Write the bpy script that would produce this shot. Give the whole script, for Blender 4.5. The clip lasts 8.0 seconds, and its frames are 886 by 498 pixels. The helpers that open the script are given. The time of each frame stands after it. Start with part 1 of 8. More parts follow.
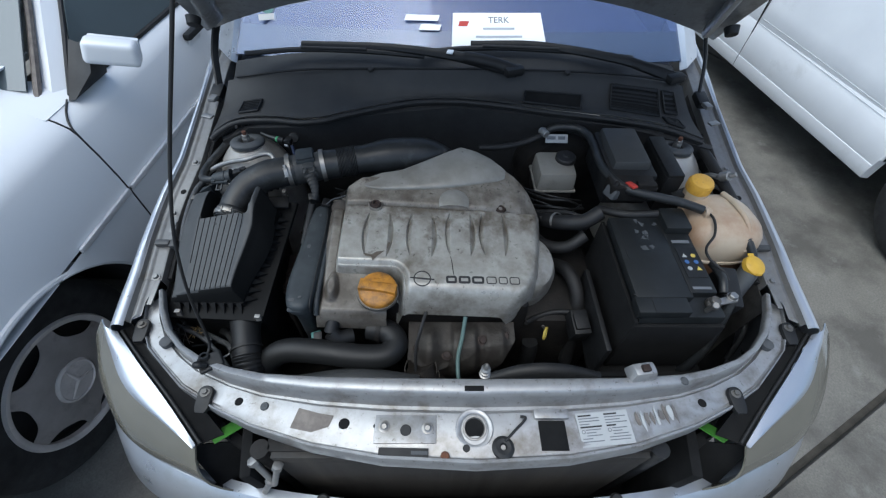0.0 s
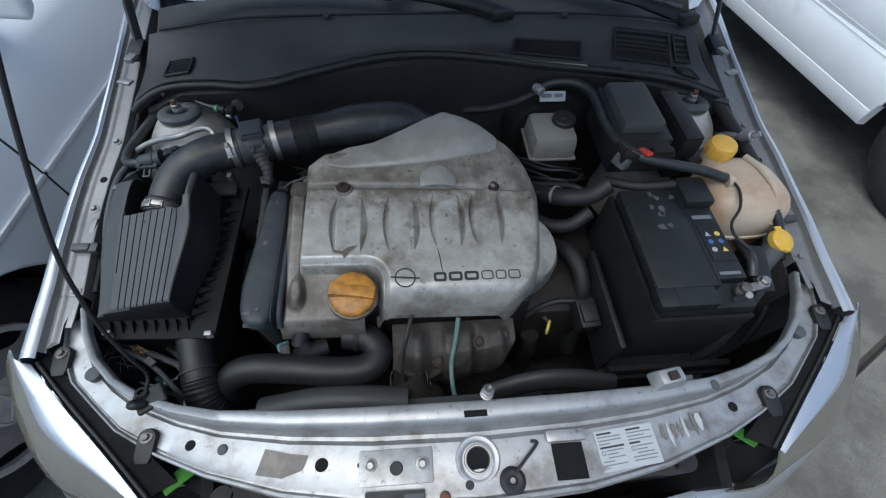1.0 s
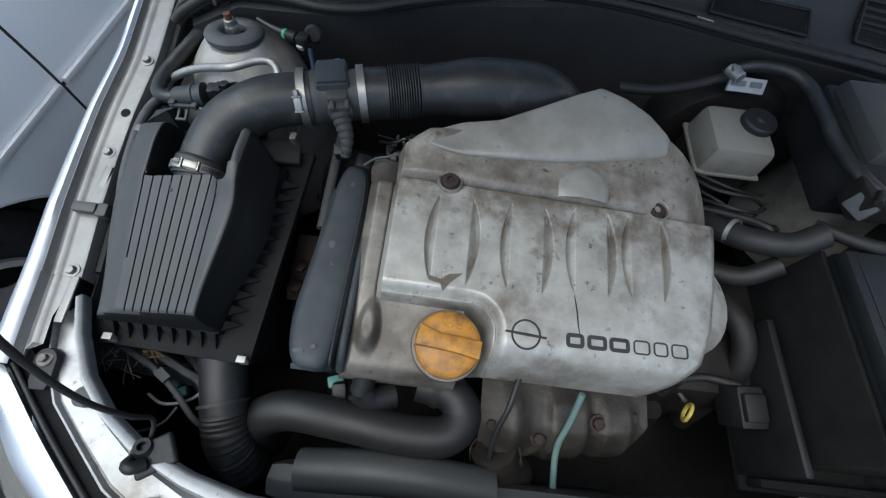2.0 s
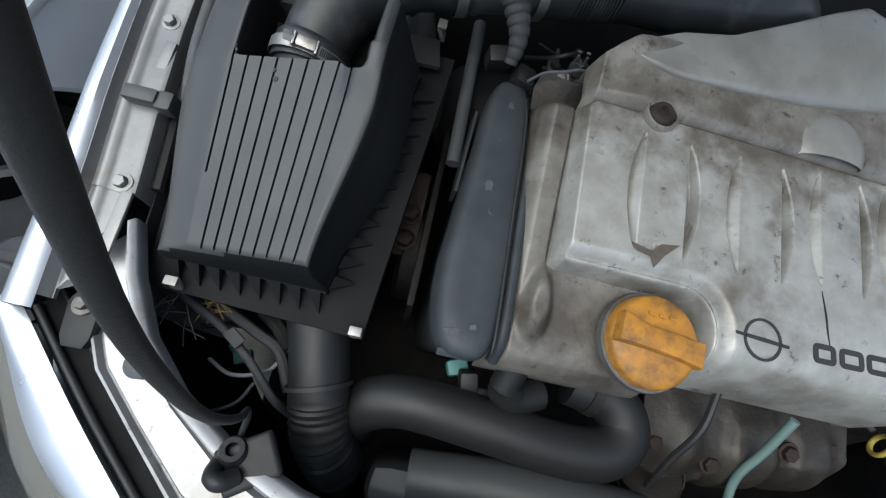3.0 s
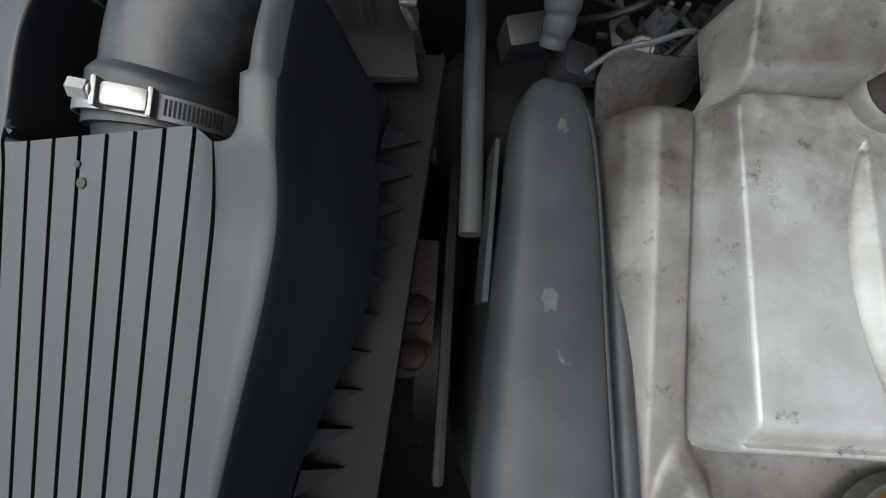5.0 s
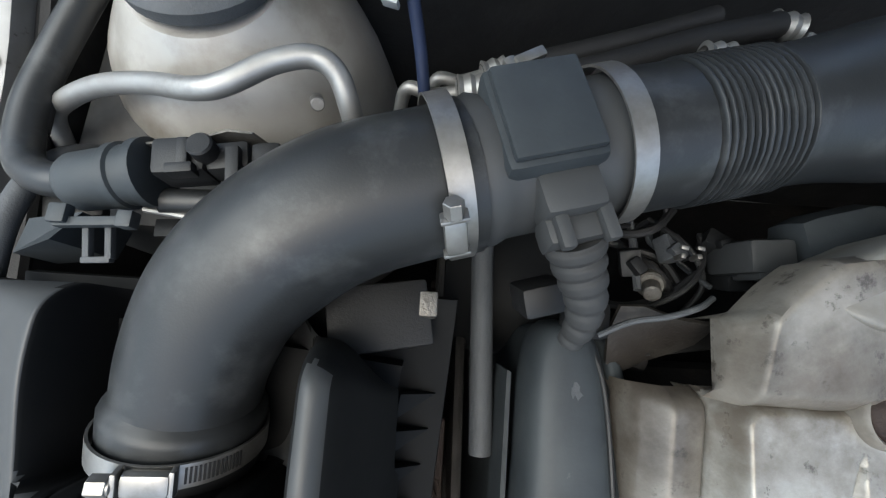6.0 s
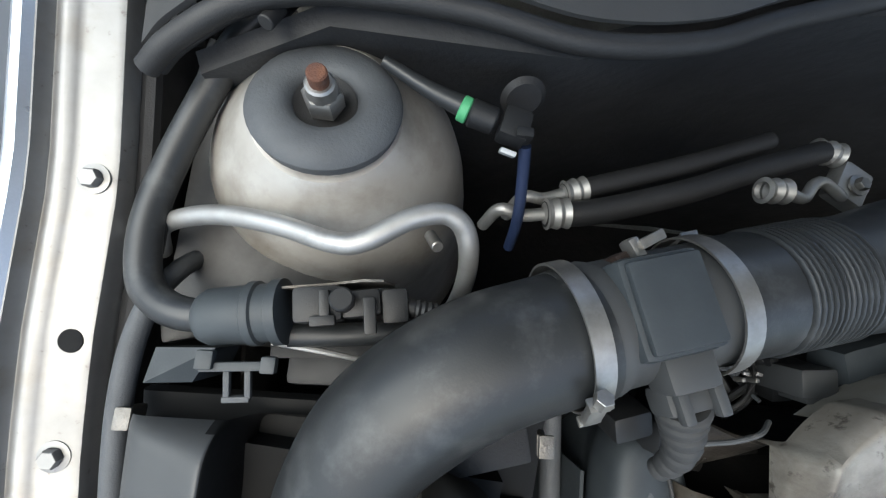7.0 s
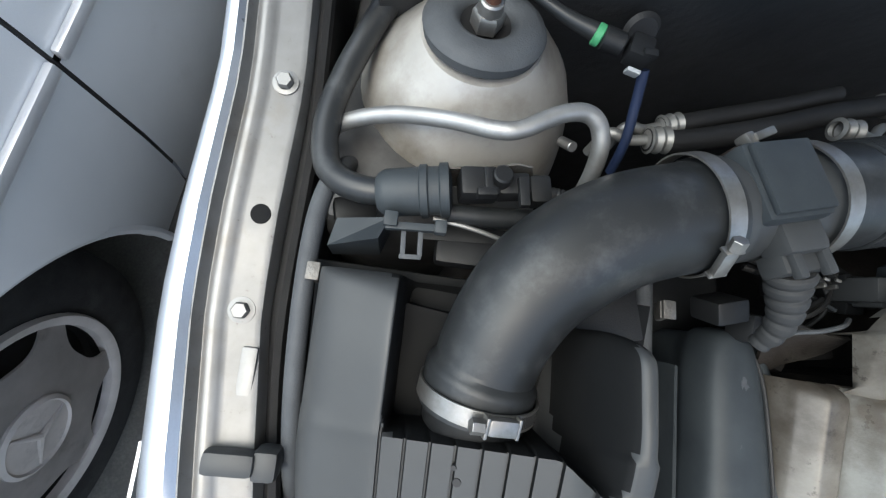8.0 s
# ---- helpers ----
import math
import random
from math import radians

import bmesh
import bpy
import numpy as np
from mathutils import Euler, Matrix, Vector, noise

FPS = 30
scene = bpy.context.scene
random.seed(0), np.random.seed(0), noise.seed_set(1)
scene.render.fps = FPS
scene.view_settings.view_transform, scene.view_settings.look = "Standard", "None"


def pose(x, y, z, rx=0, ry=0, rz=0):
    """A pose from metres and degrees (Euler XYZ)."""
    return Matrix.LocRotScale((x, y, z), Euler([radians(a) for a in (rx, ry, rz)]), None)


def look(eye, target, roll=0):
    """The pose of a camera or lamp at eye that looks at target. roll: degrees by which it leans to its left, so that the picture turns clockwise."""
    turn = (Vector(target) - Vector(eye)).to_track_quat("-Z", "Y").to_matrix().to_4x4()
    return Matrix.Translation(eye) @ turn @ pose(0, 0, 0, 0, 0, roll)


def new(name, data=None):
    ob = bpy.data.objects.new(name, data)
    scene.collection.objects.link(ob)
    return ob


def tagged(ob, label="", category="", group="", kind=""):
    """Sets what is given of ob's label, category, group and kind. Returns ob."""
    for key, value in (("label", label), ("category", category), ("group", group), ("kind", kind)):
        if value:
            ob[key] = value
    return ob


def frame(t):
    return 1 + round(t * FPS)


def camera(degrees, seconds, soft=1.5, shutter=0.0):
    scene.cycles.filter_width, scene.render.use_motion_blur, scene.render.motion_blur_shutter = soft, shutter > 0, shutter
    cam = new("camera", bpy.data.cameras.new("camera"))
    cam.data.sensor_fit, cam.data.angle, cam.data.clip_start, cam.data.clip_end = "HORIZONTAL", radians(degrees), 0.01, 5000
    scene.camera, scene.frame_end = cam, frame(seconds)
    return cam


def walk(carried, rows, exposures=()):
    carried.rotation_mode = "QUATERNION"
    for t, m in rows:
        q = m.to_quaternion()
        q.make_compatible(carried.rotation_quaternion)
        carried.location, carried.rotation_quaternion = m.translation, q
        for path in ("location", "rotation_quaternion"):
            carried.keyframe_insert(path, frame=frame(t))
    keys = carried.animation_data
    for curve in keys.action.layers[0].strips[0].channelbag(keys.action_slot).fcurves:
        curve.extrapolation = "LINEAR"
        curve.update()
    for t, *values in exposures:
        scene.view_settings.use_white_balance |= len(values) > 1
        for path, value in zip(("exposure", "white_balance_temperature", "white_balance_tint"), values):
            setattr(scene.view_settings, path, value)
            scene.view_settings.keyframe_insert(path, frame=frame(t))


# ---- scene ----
cam = camera(93.51, 8.0, soft=1.25)
PATH = [
    (0, (-0.0680, 0.3603, 1.4692), (-0.0494, 0.9936, 0.6955), 1.80),
    (0.5, (-0.0602, 0.3768, 1.4264), (0.0091, 0.9834, 0.6344), 0.84),
    (1, (-0.0763, 0.4942, 1.3973), (-0.0076, 1.0410, 0.5628), 3.50),
    (1.2, (-0.0922, 0.5631, 1.3887), (-0.0326, 1.0807, 0.5351), 5.72),
    (2.3, (-0.2609, 0.7147, 1.2010), (-0.2485, 1.1385, 0.2954), 9.92),
    (2.5, (-0.2980, 0.7222, 1.1728), (-0.2807, 1.1289, 0.2594), 11.69),
    (3, (-0.3763, 0.7266, 1.1063), (-0.3280, 1.0931, 0.1772), 19.85),
    (3.5, (-0.4010, 0.7215, 1.0222), (-0.3704, 1.0699, 0.0854), 14.62),
    (4, (-0.4148, 0.7521, 0.9803), (-0.4145, 1.0635, 0.0300), 10.15),
    (4.2, (-0.4022, 0.7812, 0.9752), (-0.4303, 1.0479, 0.0118), 3.12),
    (5.3, (-0.3789, 0.9178, 0.9774), (-0.3716, 1.2253, 0.0259), 4.14),
    (5.5, (-0.3852, 0.9460, 0.9865), (-0.3627, 1.2360, 0.0298), 8.36),
    (6, (-0.4055, 1.0241, 1.0154), (-0.3639, 1.2642, 0.0456), 12.70),
    (6.5, (-0.4416, 1.0684, 1.0276), (-0.3565, 1.2834, 0.0547), 24.77),
    (7, (-0.4852, 1.0959, 1.0450), (-0.3732, 1.2957, 0.0716), 33.61),
    (7.5, (-0.5207, 1.0860, 1.0545), (-0.4012, 1.2948, 0.0838), 34.28),
    (8, (-0.5603, 1.0053, 1.0589), (-0.4683, 1.2489, 0.0934), 27.61),
]
walk(cam, [(t, look(eye, target, roll)) for t, eye, target, roll in PATH],
     [(0, 0.575, 5750, 2), (1.2, 0.60, 5800, 2), (2.5, 0.96, 6100, 2), (4.0, 0.95, 6150, 2), (5.5, 1.38, 6350, 2), (6.0, 1.52, 6370, 2), (7.0, 1.67, 6400, 2), (8, 1.45, 6300, 2)])

# ---- world and light: an overcast day, the raised bonnet shading the rear of the bay ----
GZ = 0.02  # height of the concrete
world = bpy.data.worlds.new("overcast")
world.use_nodes = True
scene.world = world
wn = world.node_tree.nodes
sky = wn.new("ShaderNodeTexSky")
sky.sky_type = "NISHITA"
sky.sun_disc = False
sky.sun_elevation = radians(72)
sky.sun_rotation = radians(205)
sky.dust_density = 4.0
sky.ozone_density = 1.0
wn["Background"].inputs["Strength"].default_value = 0.13
world.node_tree.links.new(sky.outputs[0], wn["Background"].inputs["Color"])
sun = new("sun", bpy.data.lights.new("sun", "SUN"))
sun.data.energy = 1.5
sun.data.angle = radians(60)
sun.data.color = (1.0, 0.98, 0.95)
sun.matrix_world = look((-4.4, 0.8, 7.5), (0, 0.9, 0.7))


# ---- materials ----
def mk(name, col, rough=0.5, metal=0.0, col2=None, scale=40.0, amount=0.5, dirt=None, dirt_scale=6.0, dirt_lo=0.5,
       dirt_hi=0.7, bump=0.0, bump_scale=400.0, coat=0.0, rough2=None, trans=0.0, spec=0.5, random_tone=0.0, speck=None, speck_scale=90.0,
       speck_lo=0.60, speck_hi=0.68, film=None, film_y=(0, 1)):
    m = bpy.data.materials.new(name)
    m.use_nodes = True
    nt = m.node_tree
    b = nt.nodes["Principled BSDF"]
    link = nt.links.new
    tc = nt.nodes.new("ShaderNodeTexCoord")

    def noise_tex(s, detail=5.0, rough_n=0.6):
        n = nt.nodes.new("ShaderNodeTexNoise")
        n.inputs["Scale"].default_value = s
        n.inputs["Detail"].default_value = detail
        n.inputs["Roughness"].default_value = rough_n
        link(tc.outputs["Object"], n.inputs["Vector"])
        return n.outputs["Fac"]

    def mapped(fac, lo, hi, a=0.0, z=1.0):
        r = nt.nodes.new("ShaderNodeMapRange")
        r.inputs["From Min"].default_value, r.inputs["From Max"].default_value = lo, hi
        r.inputs["To Min"].default_value, r.inputs["To Max"].default_value = a, z
        link(fac, r.inputs["Value"])
        return r.outputs["Result"]

    def mixed(fac, a, c):
        x = nt.nodes.new("ShaderNodeMix")
        x.data_type = "RGBA"
        link(fac, x.inputs["Factor"])
        for sock, v in ((x.inputs[6], a), (x.inputs[7], c)):
            if isinstance(v, tuple):
                sock.default_value = (*v, 1)
            else:
                link(v, sock)
        return x.outputs[2]

    col2 = col2 or tuple(c * 0.75 for c in col)
    out = mixed(mapped(noise_tex(scale), 0.35, 0.65, 0, amount), col, col2)
    if dirt:
        n1 = noise_tex(dirt_scale, 8.0, 0.65)
        out = mixed(mapped(n1, dirt_lo, dirt_hi, 0, 0.9), out, dirt)
    if film:
        # a film of grime that ends in an uneven tide line along y
        sep = nt.nodes.new("ShaderNodeSeparateXYZ")
        link(tc.outputs["Object"], sep.inputs[0])
        lift = nt.nodes.new("ShaderNodeMath")
        lift.operation = "ADD"
        link(mapped(sep.outputs["Y"], film_y[0], film_y[1], -0.30, 0.30), lift.inputs[0])
        link(noise_tex(22.0, 7.0, 0.6), lift.inputs[1])
        out = mixed(mapped(lift.outputs[0], 0.49, 0.66, 0, 0.85), out, film)
    if speck:
        out = mixed(mapped(noise_tex(speck_scale, 6.0, 0.7), speck_lo, speck_hi, 0, 0.85), out, speck)
    if random_tone:
        oi = nt.nodes.new("ShaderNodeObjectInfo")
        hsv = nt.nodes.new("ShaderNodeHueSaturation")
        link(mapped(oi.outputs["Random"], 0, 1, 1 - random_tone, 1 + random_tone), hsv.inputs["Value"])
        link(out, hsv.inputs["Color"])
        out = hsv.outputs["Color"]
    link(out, b.inputs["Base Color"])
    b.inputs["Metallic"].default_value = metal
    rr = rough2 if rough2 is not None else min(1.0, rough + 0.15)
    link(mapped(noise_tex(dirt_scale * 3), 0.3, 0.7, rough, rr), b.inputs["Roughness"])
    b.inputs["Coat Weight"].default_value = coat
    b.inputs["Coat Roughness"].default_value = 0.08
    b.inputs["Transmission Weight"].default_value = trans
    b.inputs["Specular IOR Level"].default_value = spec
    if bump:
        bp = nt.nodes.new("ShaderNodeBump")
        bp.inputs["Strength"].default_value = bump
        bp.inputs["Distance"].default_value = 0.002
        link(noise_tex(bump_scale, 4.0), bp.inputs["Height"])
        link(bp.outputs["Normal"], b.inputs["Normal"])
    return m


SILVER = mk("silver_paint", (0.46, 0.485, 0.525), 0.26, 0.72, (0.40, 0.42, 0.455), 900, 0.4, (0.34, 0.35, 0.36), 9, 0.58, 0.8, coat=0.5)
SILVER_IN = mk("bay_silver_paint", (0.335, 0.34, 0.345), 0.33, 0.52, (0.27, 0.268, 0.265), 60, 0.6, (0.14, 0.125, 0.105), 14, 0.51, 0.72, coat=0.15, rough2=0.48, speck=(0.07, 0.058, 0.045), speck_scale=120, speck_lo=0.61, speck_hi=0.70)
PAD = mk("dusty_bulkhead_pad", (0.025, 0.0254, 0.026), 0.6, 0, (0.015, 0.015, 0.0155), 22, 0.7, (0.030, 0.029, 0.028), 9, 0.55, 0.8, bump=0.5, bump_scale=90)
OILRUST = mk("oily_rusty_steel", (0.026, 0.014, 0.010), 0.6, 0.2, (0.013, 0.008, 0.0065), 90, 0.8, (0.04, 0.027, 0.019), 50, 0.58, 0.75, bump=0.3, bump_scale=500)
# dark copy of the bay paint: grime and shade together in one colour
SILVER_DARK = mk("grimy_shaded_paint", (0.064, 0.062, 0.06), 0.5, 0.3, (0.02, 0.02, 0.02), 25, 0.8, (0.012, 0.0112, 0.01), 9, 0.45, 0.65)
TOWER = mk("dusty_tower_paint", (0.40, 0.385, 0.358), 0.30, 0.40, (0.300, 0.280, 0.248), 25, 0.6, (0.156, 0.132, 0.102), 12, 0.5, 0.75, rough2=0.55)
COVER = mk("cover_grey_plastic", (0.345, 0.342, 0.318), 0.25, 0.25, (0.225, 0.215, 0.190), 42, 0.75, (0.105, 0.090, 0.070), 10, 0.52, 0.70, bump=0.10, bump_scale=700, rough2=0.46, speck=(0.055, 0.047, 0.038), speck_scale=70, speck_lo=0.62, speck_hi=0.70, film=(0.100, 0.082, 0.062), film_y=(0.86, 1.06))
COVER_CLEAN = mk("cleaner_grey_plastic", (0.250, 0.246, 0.226), 0.28, 0.2, (0.185, 0.176, 0.156), 24, 0.75, (0.120, 0.105, 0.086), 7, 0.50, 0.74, bump=0.10, bump_scale=700, rough2=0.5, speck=(0.075, 0.066, 0.054), speck_scale=70, speck_lo=0.64, speck_hi=0.73)
COVER_DIRTY = mk("stained_grey_plastic", (0.220, 0.208, 0.184), 0.34, 0.15, (0.118, 0.102, 0.083), 34, 0.85, (0.060, 0.049, 0.038), 13, 0.46, 0.66, bump=0.10, bump_scale=500, rough2=0.55, speck=(0.035, 0.028, 0.022), speck_scale=85, speck_lo=0.58, speck_hi=0.67)
CAMGREY = mk("grimy_cam_cover", (0.165, 0.156, 0.138), 0.32, 0.15, (0.092, 0.080, 0.066), 30, 0.85, (0.045, 0.037, 0.029), 12, 0.45, 0.64, bump=0.10, bump_scale=500, rough2=0.55, speck=(0.03, 0.025, 0.02), speck_scale=80, speck_lo=0.58, speck_hi=0.67)
CAST = mk("cast_aluminium", (0.15, 0.146, 0.138), 0.45, 0.7, (0.14, 0.13, 0.115), 45, 0.8, (0.06, 0.05, 0.04), 18, 0.48, 0.66, bump=0.4, bump_scale=350)
PLASTIC = mk("dusty_black_plastic", (0.0345, 0.0362, 0.0372), 0.42, 0, (0.040, 0.042, 0.0432), 18, 0.6, (0.040, 0.0425, 0.045), 7, 0.55, 0.85, bump=0.05, bump_scale=1500, rough2=0.56, spec=0.42, speck=(0.055, 0.057, 0.058), speck_scale=60, speck_lo=0.66, speck_hi=0.76)
PLASTIC2 = mk("black_plastic", (0.0085, 0.009, 0.0098), 0.38, 0, (0.016, 0.0165, 0.0172), 20, 0.6, (0.030, 0.029, 0.028), 9, 0.56, 0.85, bump=0.1, bump_scale=1200, rough2=0.58, spec=0.30)
# darker copy of the black plastic; shade on the box walls is in this colour
DARKBLACK = mk("darkened_black_plastic", (0.0075, 0.0080, 0.0084), 0.60, 0, (0.0065, 0.0068, 0.0072), 18, 0.6, (0.012, 0.012, 0.012), 9, 0.60, 0.85, spec=0.14)
COWL = mk("dusty_scuttle_plastic", (0.036, 0.0365, 0.037), 0.50, 0, (0.028, 0.0285, 0.029), 14, 0.6, (0.050, 0.049, 0.047), 5, 0.5, 0.8, bump=0.08, bump_scale=900, spec=0.3)
HOSE = mk("coolant_hose_rubber", (0.0085, 0.0090, 0.0098), 0.45, 0, (0.012, 0.0125, 0.013), 20, 0.6, (0.026, 0.026, 0.026), 9, 0.58, 0.82, bump=0.05, bump_scale=900, rough2=0.58, spec=0.36)
BLUEGREY = mk("blue_grey_plastic", (0.037, 0.043, 0.047), 0.48, 0, (0.018, 0.022, 0.026), 24, 0.7, (0.062, 0.066, 0.068), 16, 0.62, 0.75, bump=0.05, bump_scale=700, rough2=0.52, spec=0.28, speck=(0.10, 0.105, 0.105), speck_scale=45, speck_lo=0.66, speck_hi=0.72)
RUBBER = mk("hose_rubber", (0.0150, 0.0163, 0.0172), 0.33, 0, (0.020, 0.0215, 0.023), 16, 0.6, (0.036, 0.037, 0.038), 11, 0.60, 0.82, bump=0.05, bump_scale=900, rough2=0.50, spec=0.42, speck=(0.075, 0.078, 0.079), speck_scale=34, speck_lo=0.53, speck_hi=0.92)
RUBBER_DK = mk("seal_rubber", (0.0065, 0.0065, 0.007), 0.55, 0, (0.013, 0.013, 0.0135), 30, 0.6, bump=0.15, bump_scale=800)
GREYRUB = mk("grey_weathered_rubber", (0.0575, 0.0625, 0.0675), 0.6, 0, (0.0375, 0.04, 0.044), 30, 0.7, (0.1, 0.1, 0.095), 18, 0.6, 0.8, bump=0.2, bump_scale=600)
MANIFOLD = mk("stained_cast_metal", (0.050, 0.046, 0.040), 0.52, 0.40, (0.022, 0.019, 0.016), 38, 0.85, (0.024, 0.020, 0.017), 22, 0.46, 0.60, bump=0.5, bump_scale=160, rough2=0.6)
BOOT = mk("dark_ribbed_rubber", (0.023, 0.023, 0.023), 0.65, 0, (0.02, 0.022, 0.024), 30, 0.7, bump=0.1, bump_scale=600)
# oily grime, its darkness also standing for shade low in the bay
GRIME_SHADE = mk("oily_grime_and_shade", (0.0045, 0.0042, 0.004), 0.6, 0.0, (0.012, 0.0105, 0.0095), 30, 0.8, (0.020, 0.017, 0.014), 14, 0.54, 0.74, bump=0.5, bump_scale=120, spec=0.3)
STAIN = mk("brown_oil_stain", (0.060, 0.048, 0.036), 0.4, 0, (0.10, 0.085, 0.066), 160, 0.8)
STEEL = mk("zinc_steel", (0.33, 0.322, 0.308), 0.36, 0.9, (0.19, 0.182, 0.168), 90, 0.6, (0.13, 0.115, 0.095), 40, 0.58, 0.8)
ALU = mk("dull_aluminium_pipe", (0.338, 0.338, 0.3315), 0.42, 0.75, (0.247, 0.2405, 0.2275), 60, 0.6, (0.143, 0.13, 0.117), 25, 0.58, 0.8)
RUST = mk("rusty_steel", (0.14, 0.0595, 0.0315), 0.75, 0.2, (0.063, 0.028, 0.021), 120, 0.8, (0.21, 0.182, 0.154), 60, 0.6, 0.75, bump=0.4, bump_scale=900)
ORANGE = mk("worn_orange_plastic", (0.40, 0.180, 0.018), 0.42, 0, (0.29, 0.122, 0.014), 60, 0.8, (0.105, 0.055, 0.020), 50, 0.47, 0.66, bump=0.15, bump_scale=600)
YELLOW = mk("yellow_plastic", (0.58, 0.36, 0.035), 0.42, 0, (0.48, 0.28, 0.03), 60, 0.6, (0.30, 0.18, 0.05), 30, 0.6, 0.8)
TANK = mk("aged_translucent_plastic", (0.52, 0.44, 0.335), 0.36, 0, (0.45, 0.355, 0.25), 10, 0.7, (0.34, 0.20, 0.115), 7, 0.50, 0.72, trans=0.12, rough2=0.5)
TANK_LOW = mk("rust_stained_plastic", (0.20, 0.112, 0.062), 0.4, 0, (0.096, 0.048, 0.027), 14, 0.7, trans=0.1)
RESERVOIR = mk("milky_plastic", (0.205, 0.20, 0.18), 0.4, 0, (0.198, 0.187, 0.165), 30, 0.7, (0.11, 0.099, 0.0825), 20, 0.55, 0.75, trans=0.1)
BATTERY = mk("battery_black_case", (0.0075, 0.0088, 0.0092), 0.40, 0, (0.0150, 0.0170, 0.0190), 16, 0.6, (0.045, 0.047, 0.049), 11, 0.62, 0.85, rough2=0.58, spec=0.35)
WHITE = mk("white_van_paint", (0.82, 0.84, 0.86), 0.3, 0.0, (0.72, 0.74, 0.77), 3, 0.6, (0.55, 0.56, 0.56), 3.5, 0.62, 0.85, coat=0.5)
MERC = mk("saloon_silver_paint", (0.68, 0.70, 0.715), 0.32, 0.05, (0.62, 0.64, 0.655), 700, 0.4, (0.62, 0.64, 0.66), 4, 0.6, 0.85, coat=0.6)
MERC_LOW = mk("grey_cladding", (0.58, 0.60, 0.615), 0.40, 0.05, (0.51, 0.53, 0.545), 5, 0.5, (0.44, 0.45, 0.46), 4, 0.6, 0.8, coat=0.2)
CHROME = mk("bright_trim", (0.78, 0.79, 0.80), 0.30, 0.55, (0.66, 0.67, 0.68), 50, 0.4)
TYRE = mk("tyre_rubber", (0.012, 0.012, 0.0125), 0.75, 0, (0.035, 0.035, 0.035), 20, 0.6, (0.063, 0.0616, 0.0574), 7, 0.55, 0.8, bump=0.3, bump_scale=200)
WHEELTRIM = mk("dusty_wheel_trim", (0.60, 0.56, 0.535), 0.5, 0.05, (0.42, 0.395, 0.37), 12, 0.7, (0.20, 0.185, 0.17), 14, 0.58, 0.80)
WHEELSTEEL = mk("grey_steel_wheel", (0.5, 0.51, 0.52), 0.4, 0.5, (0.4, 0.4, 0.4), 14, 0.6, (0.2, 0.17, 0.14), 16, 0.58, 0.78)
CONCRETE = mk("worn_concrete", (0.168, 0.160, 0.140), 0.80, 0, (0.108, 0.103, 0.091), 150, 0.8, (0.070, 0.066, 0.058), 2.6, 0.45, 0.62, bump=0.5, bump_scale=140, random_tone=0.06, rough2=0.95, speck=(0.20, 0.197, 0.185), speck_scale=9, speck_lo=0.58, speck_hi=0.80)
JOINT = mk("joint_dirt", (0.06, 0.055, 0.048), 0.95, 0, (0.03, 0.03, 0.025), 20, 0.8, bump=0.8, bump_scale=80)
# opaque glass, its base paled to carry reflected sky and the interior
GLASS_DARK = mk("sky_paled_glass", (0.085, 0.105, 0.112), 0.04, 0, (0.07, 0.085, 0.092), 2, 0.5, spec=0.8, rough2=0.08)
PAPER = mk("white_paper", (0.82, 0.84, 0.86), 0.8, 0, (0.78, 0.80, 0.82), 10, 0.5)
INK = mk("black_ink", (0.02, 0.02, 0.022), 0.7)
INK_GREY = mk("grey_ink", (0.13, 0.14, 0.155), 0.7)
REMNANT = mk("grey_glue_remnant", (0.13, 0.12, 0.115), 0.6, 0.1, (0.09, 0.084, 0.08), 60, 0.8)
INK_PALE = mk("faded_ink", (0.40, 0.43, 0.47), 0.7)
RED = mk("red_plastic", (0.42, 0.035, 0.025), 0.5, 0, (0.30, 0.03, 0.022), 80, 0.7)
MATTE = mk("matte_black", (0.006, 0.0062, 0.0065), 0.85, 0, (0.012, 0.012, 0.012), 30, 0.7, spec=0.2)
BLUEWIRE = mk("blue_sleeve", (0.008, 0.018, 0.055), 0.55)
DIPYELLOW = mk("dusty_yellow_plastic", (0.42, 0.33, 0.06), 0.45, 0, (0.30, 0.23, 0.05), 60, 0.7)
TANKCAP = mk("faded_orange_plastic", (0.62, 0.36, 0.05), 0.42, 0, (0.52, 0.29, 0.04), 60, 0.7, (0.30, 0.17, 0.05), 45, 0.56, 0.74, bump=0.15, bump_scale=600)
GUTTER = mk("dusty_silver_paint", (0.195, 0.195, 0.192), 0.36, 0.50, (0.155, 0.152, 0.145), 70, 0.6, (0.15, 0.135, 0.115), 22, 0.55, 0.76, coat=0.15, rough2=0.48, speck=(0.07, 0.06, 0.05), speck_scale=140, speck_lo=0.63, speck_hi=0.73)
MARKBLUE = mk("faded_blue_print", (0.05, 0.12, 0.30), 0.5)
MARKYELLOW = mk("faded_yellow_print", (0.55, 0.42, 0.08), 0.5)
GREEN = mk("green_plastic", (0.06, 0.28, 0.12), 0.5)
FINS = mk("dusty_condenser_fins", (0.028, 0.026, 0.024), 0.65, 0.2, (0.017, 0.016, 0.014), 60, 0.7, (0.042, 0.038, 0.031), 9, 0.52, 0.75)
GREENTAPE = mk("green_tape", (0.055, 0.20, 0.022), 0.55, 0, (0.035, 0.12, 0.015), 40, 0.7)
TEAL = mk("teal_plastic", (0.06, 0.17, 0.16), 0.5)
PALEGREEN = mk("pale_green_tube", (0.10, 0.16, 0.15), 0.5)
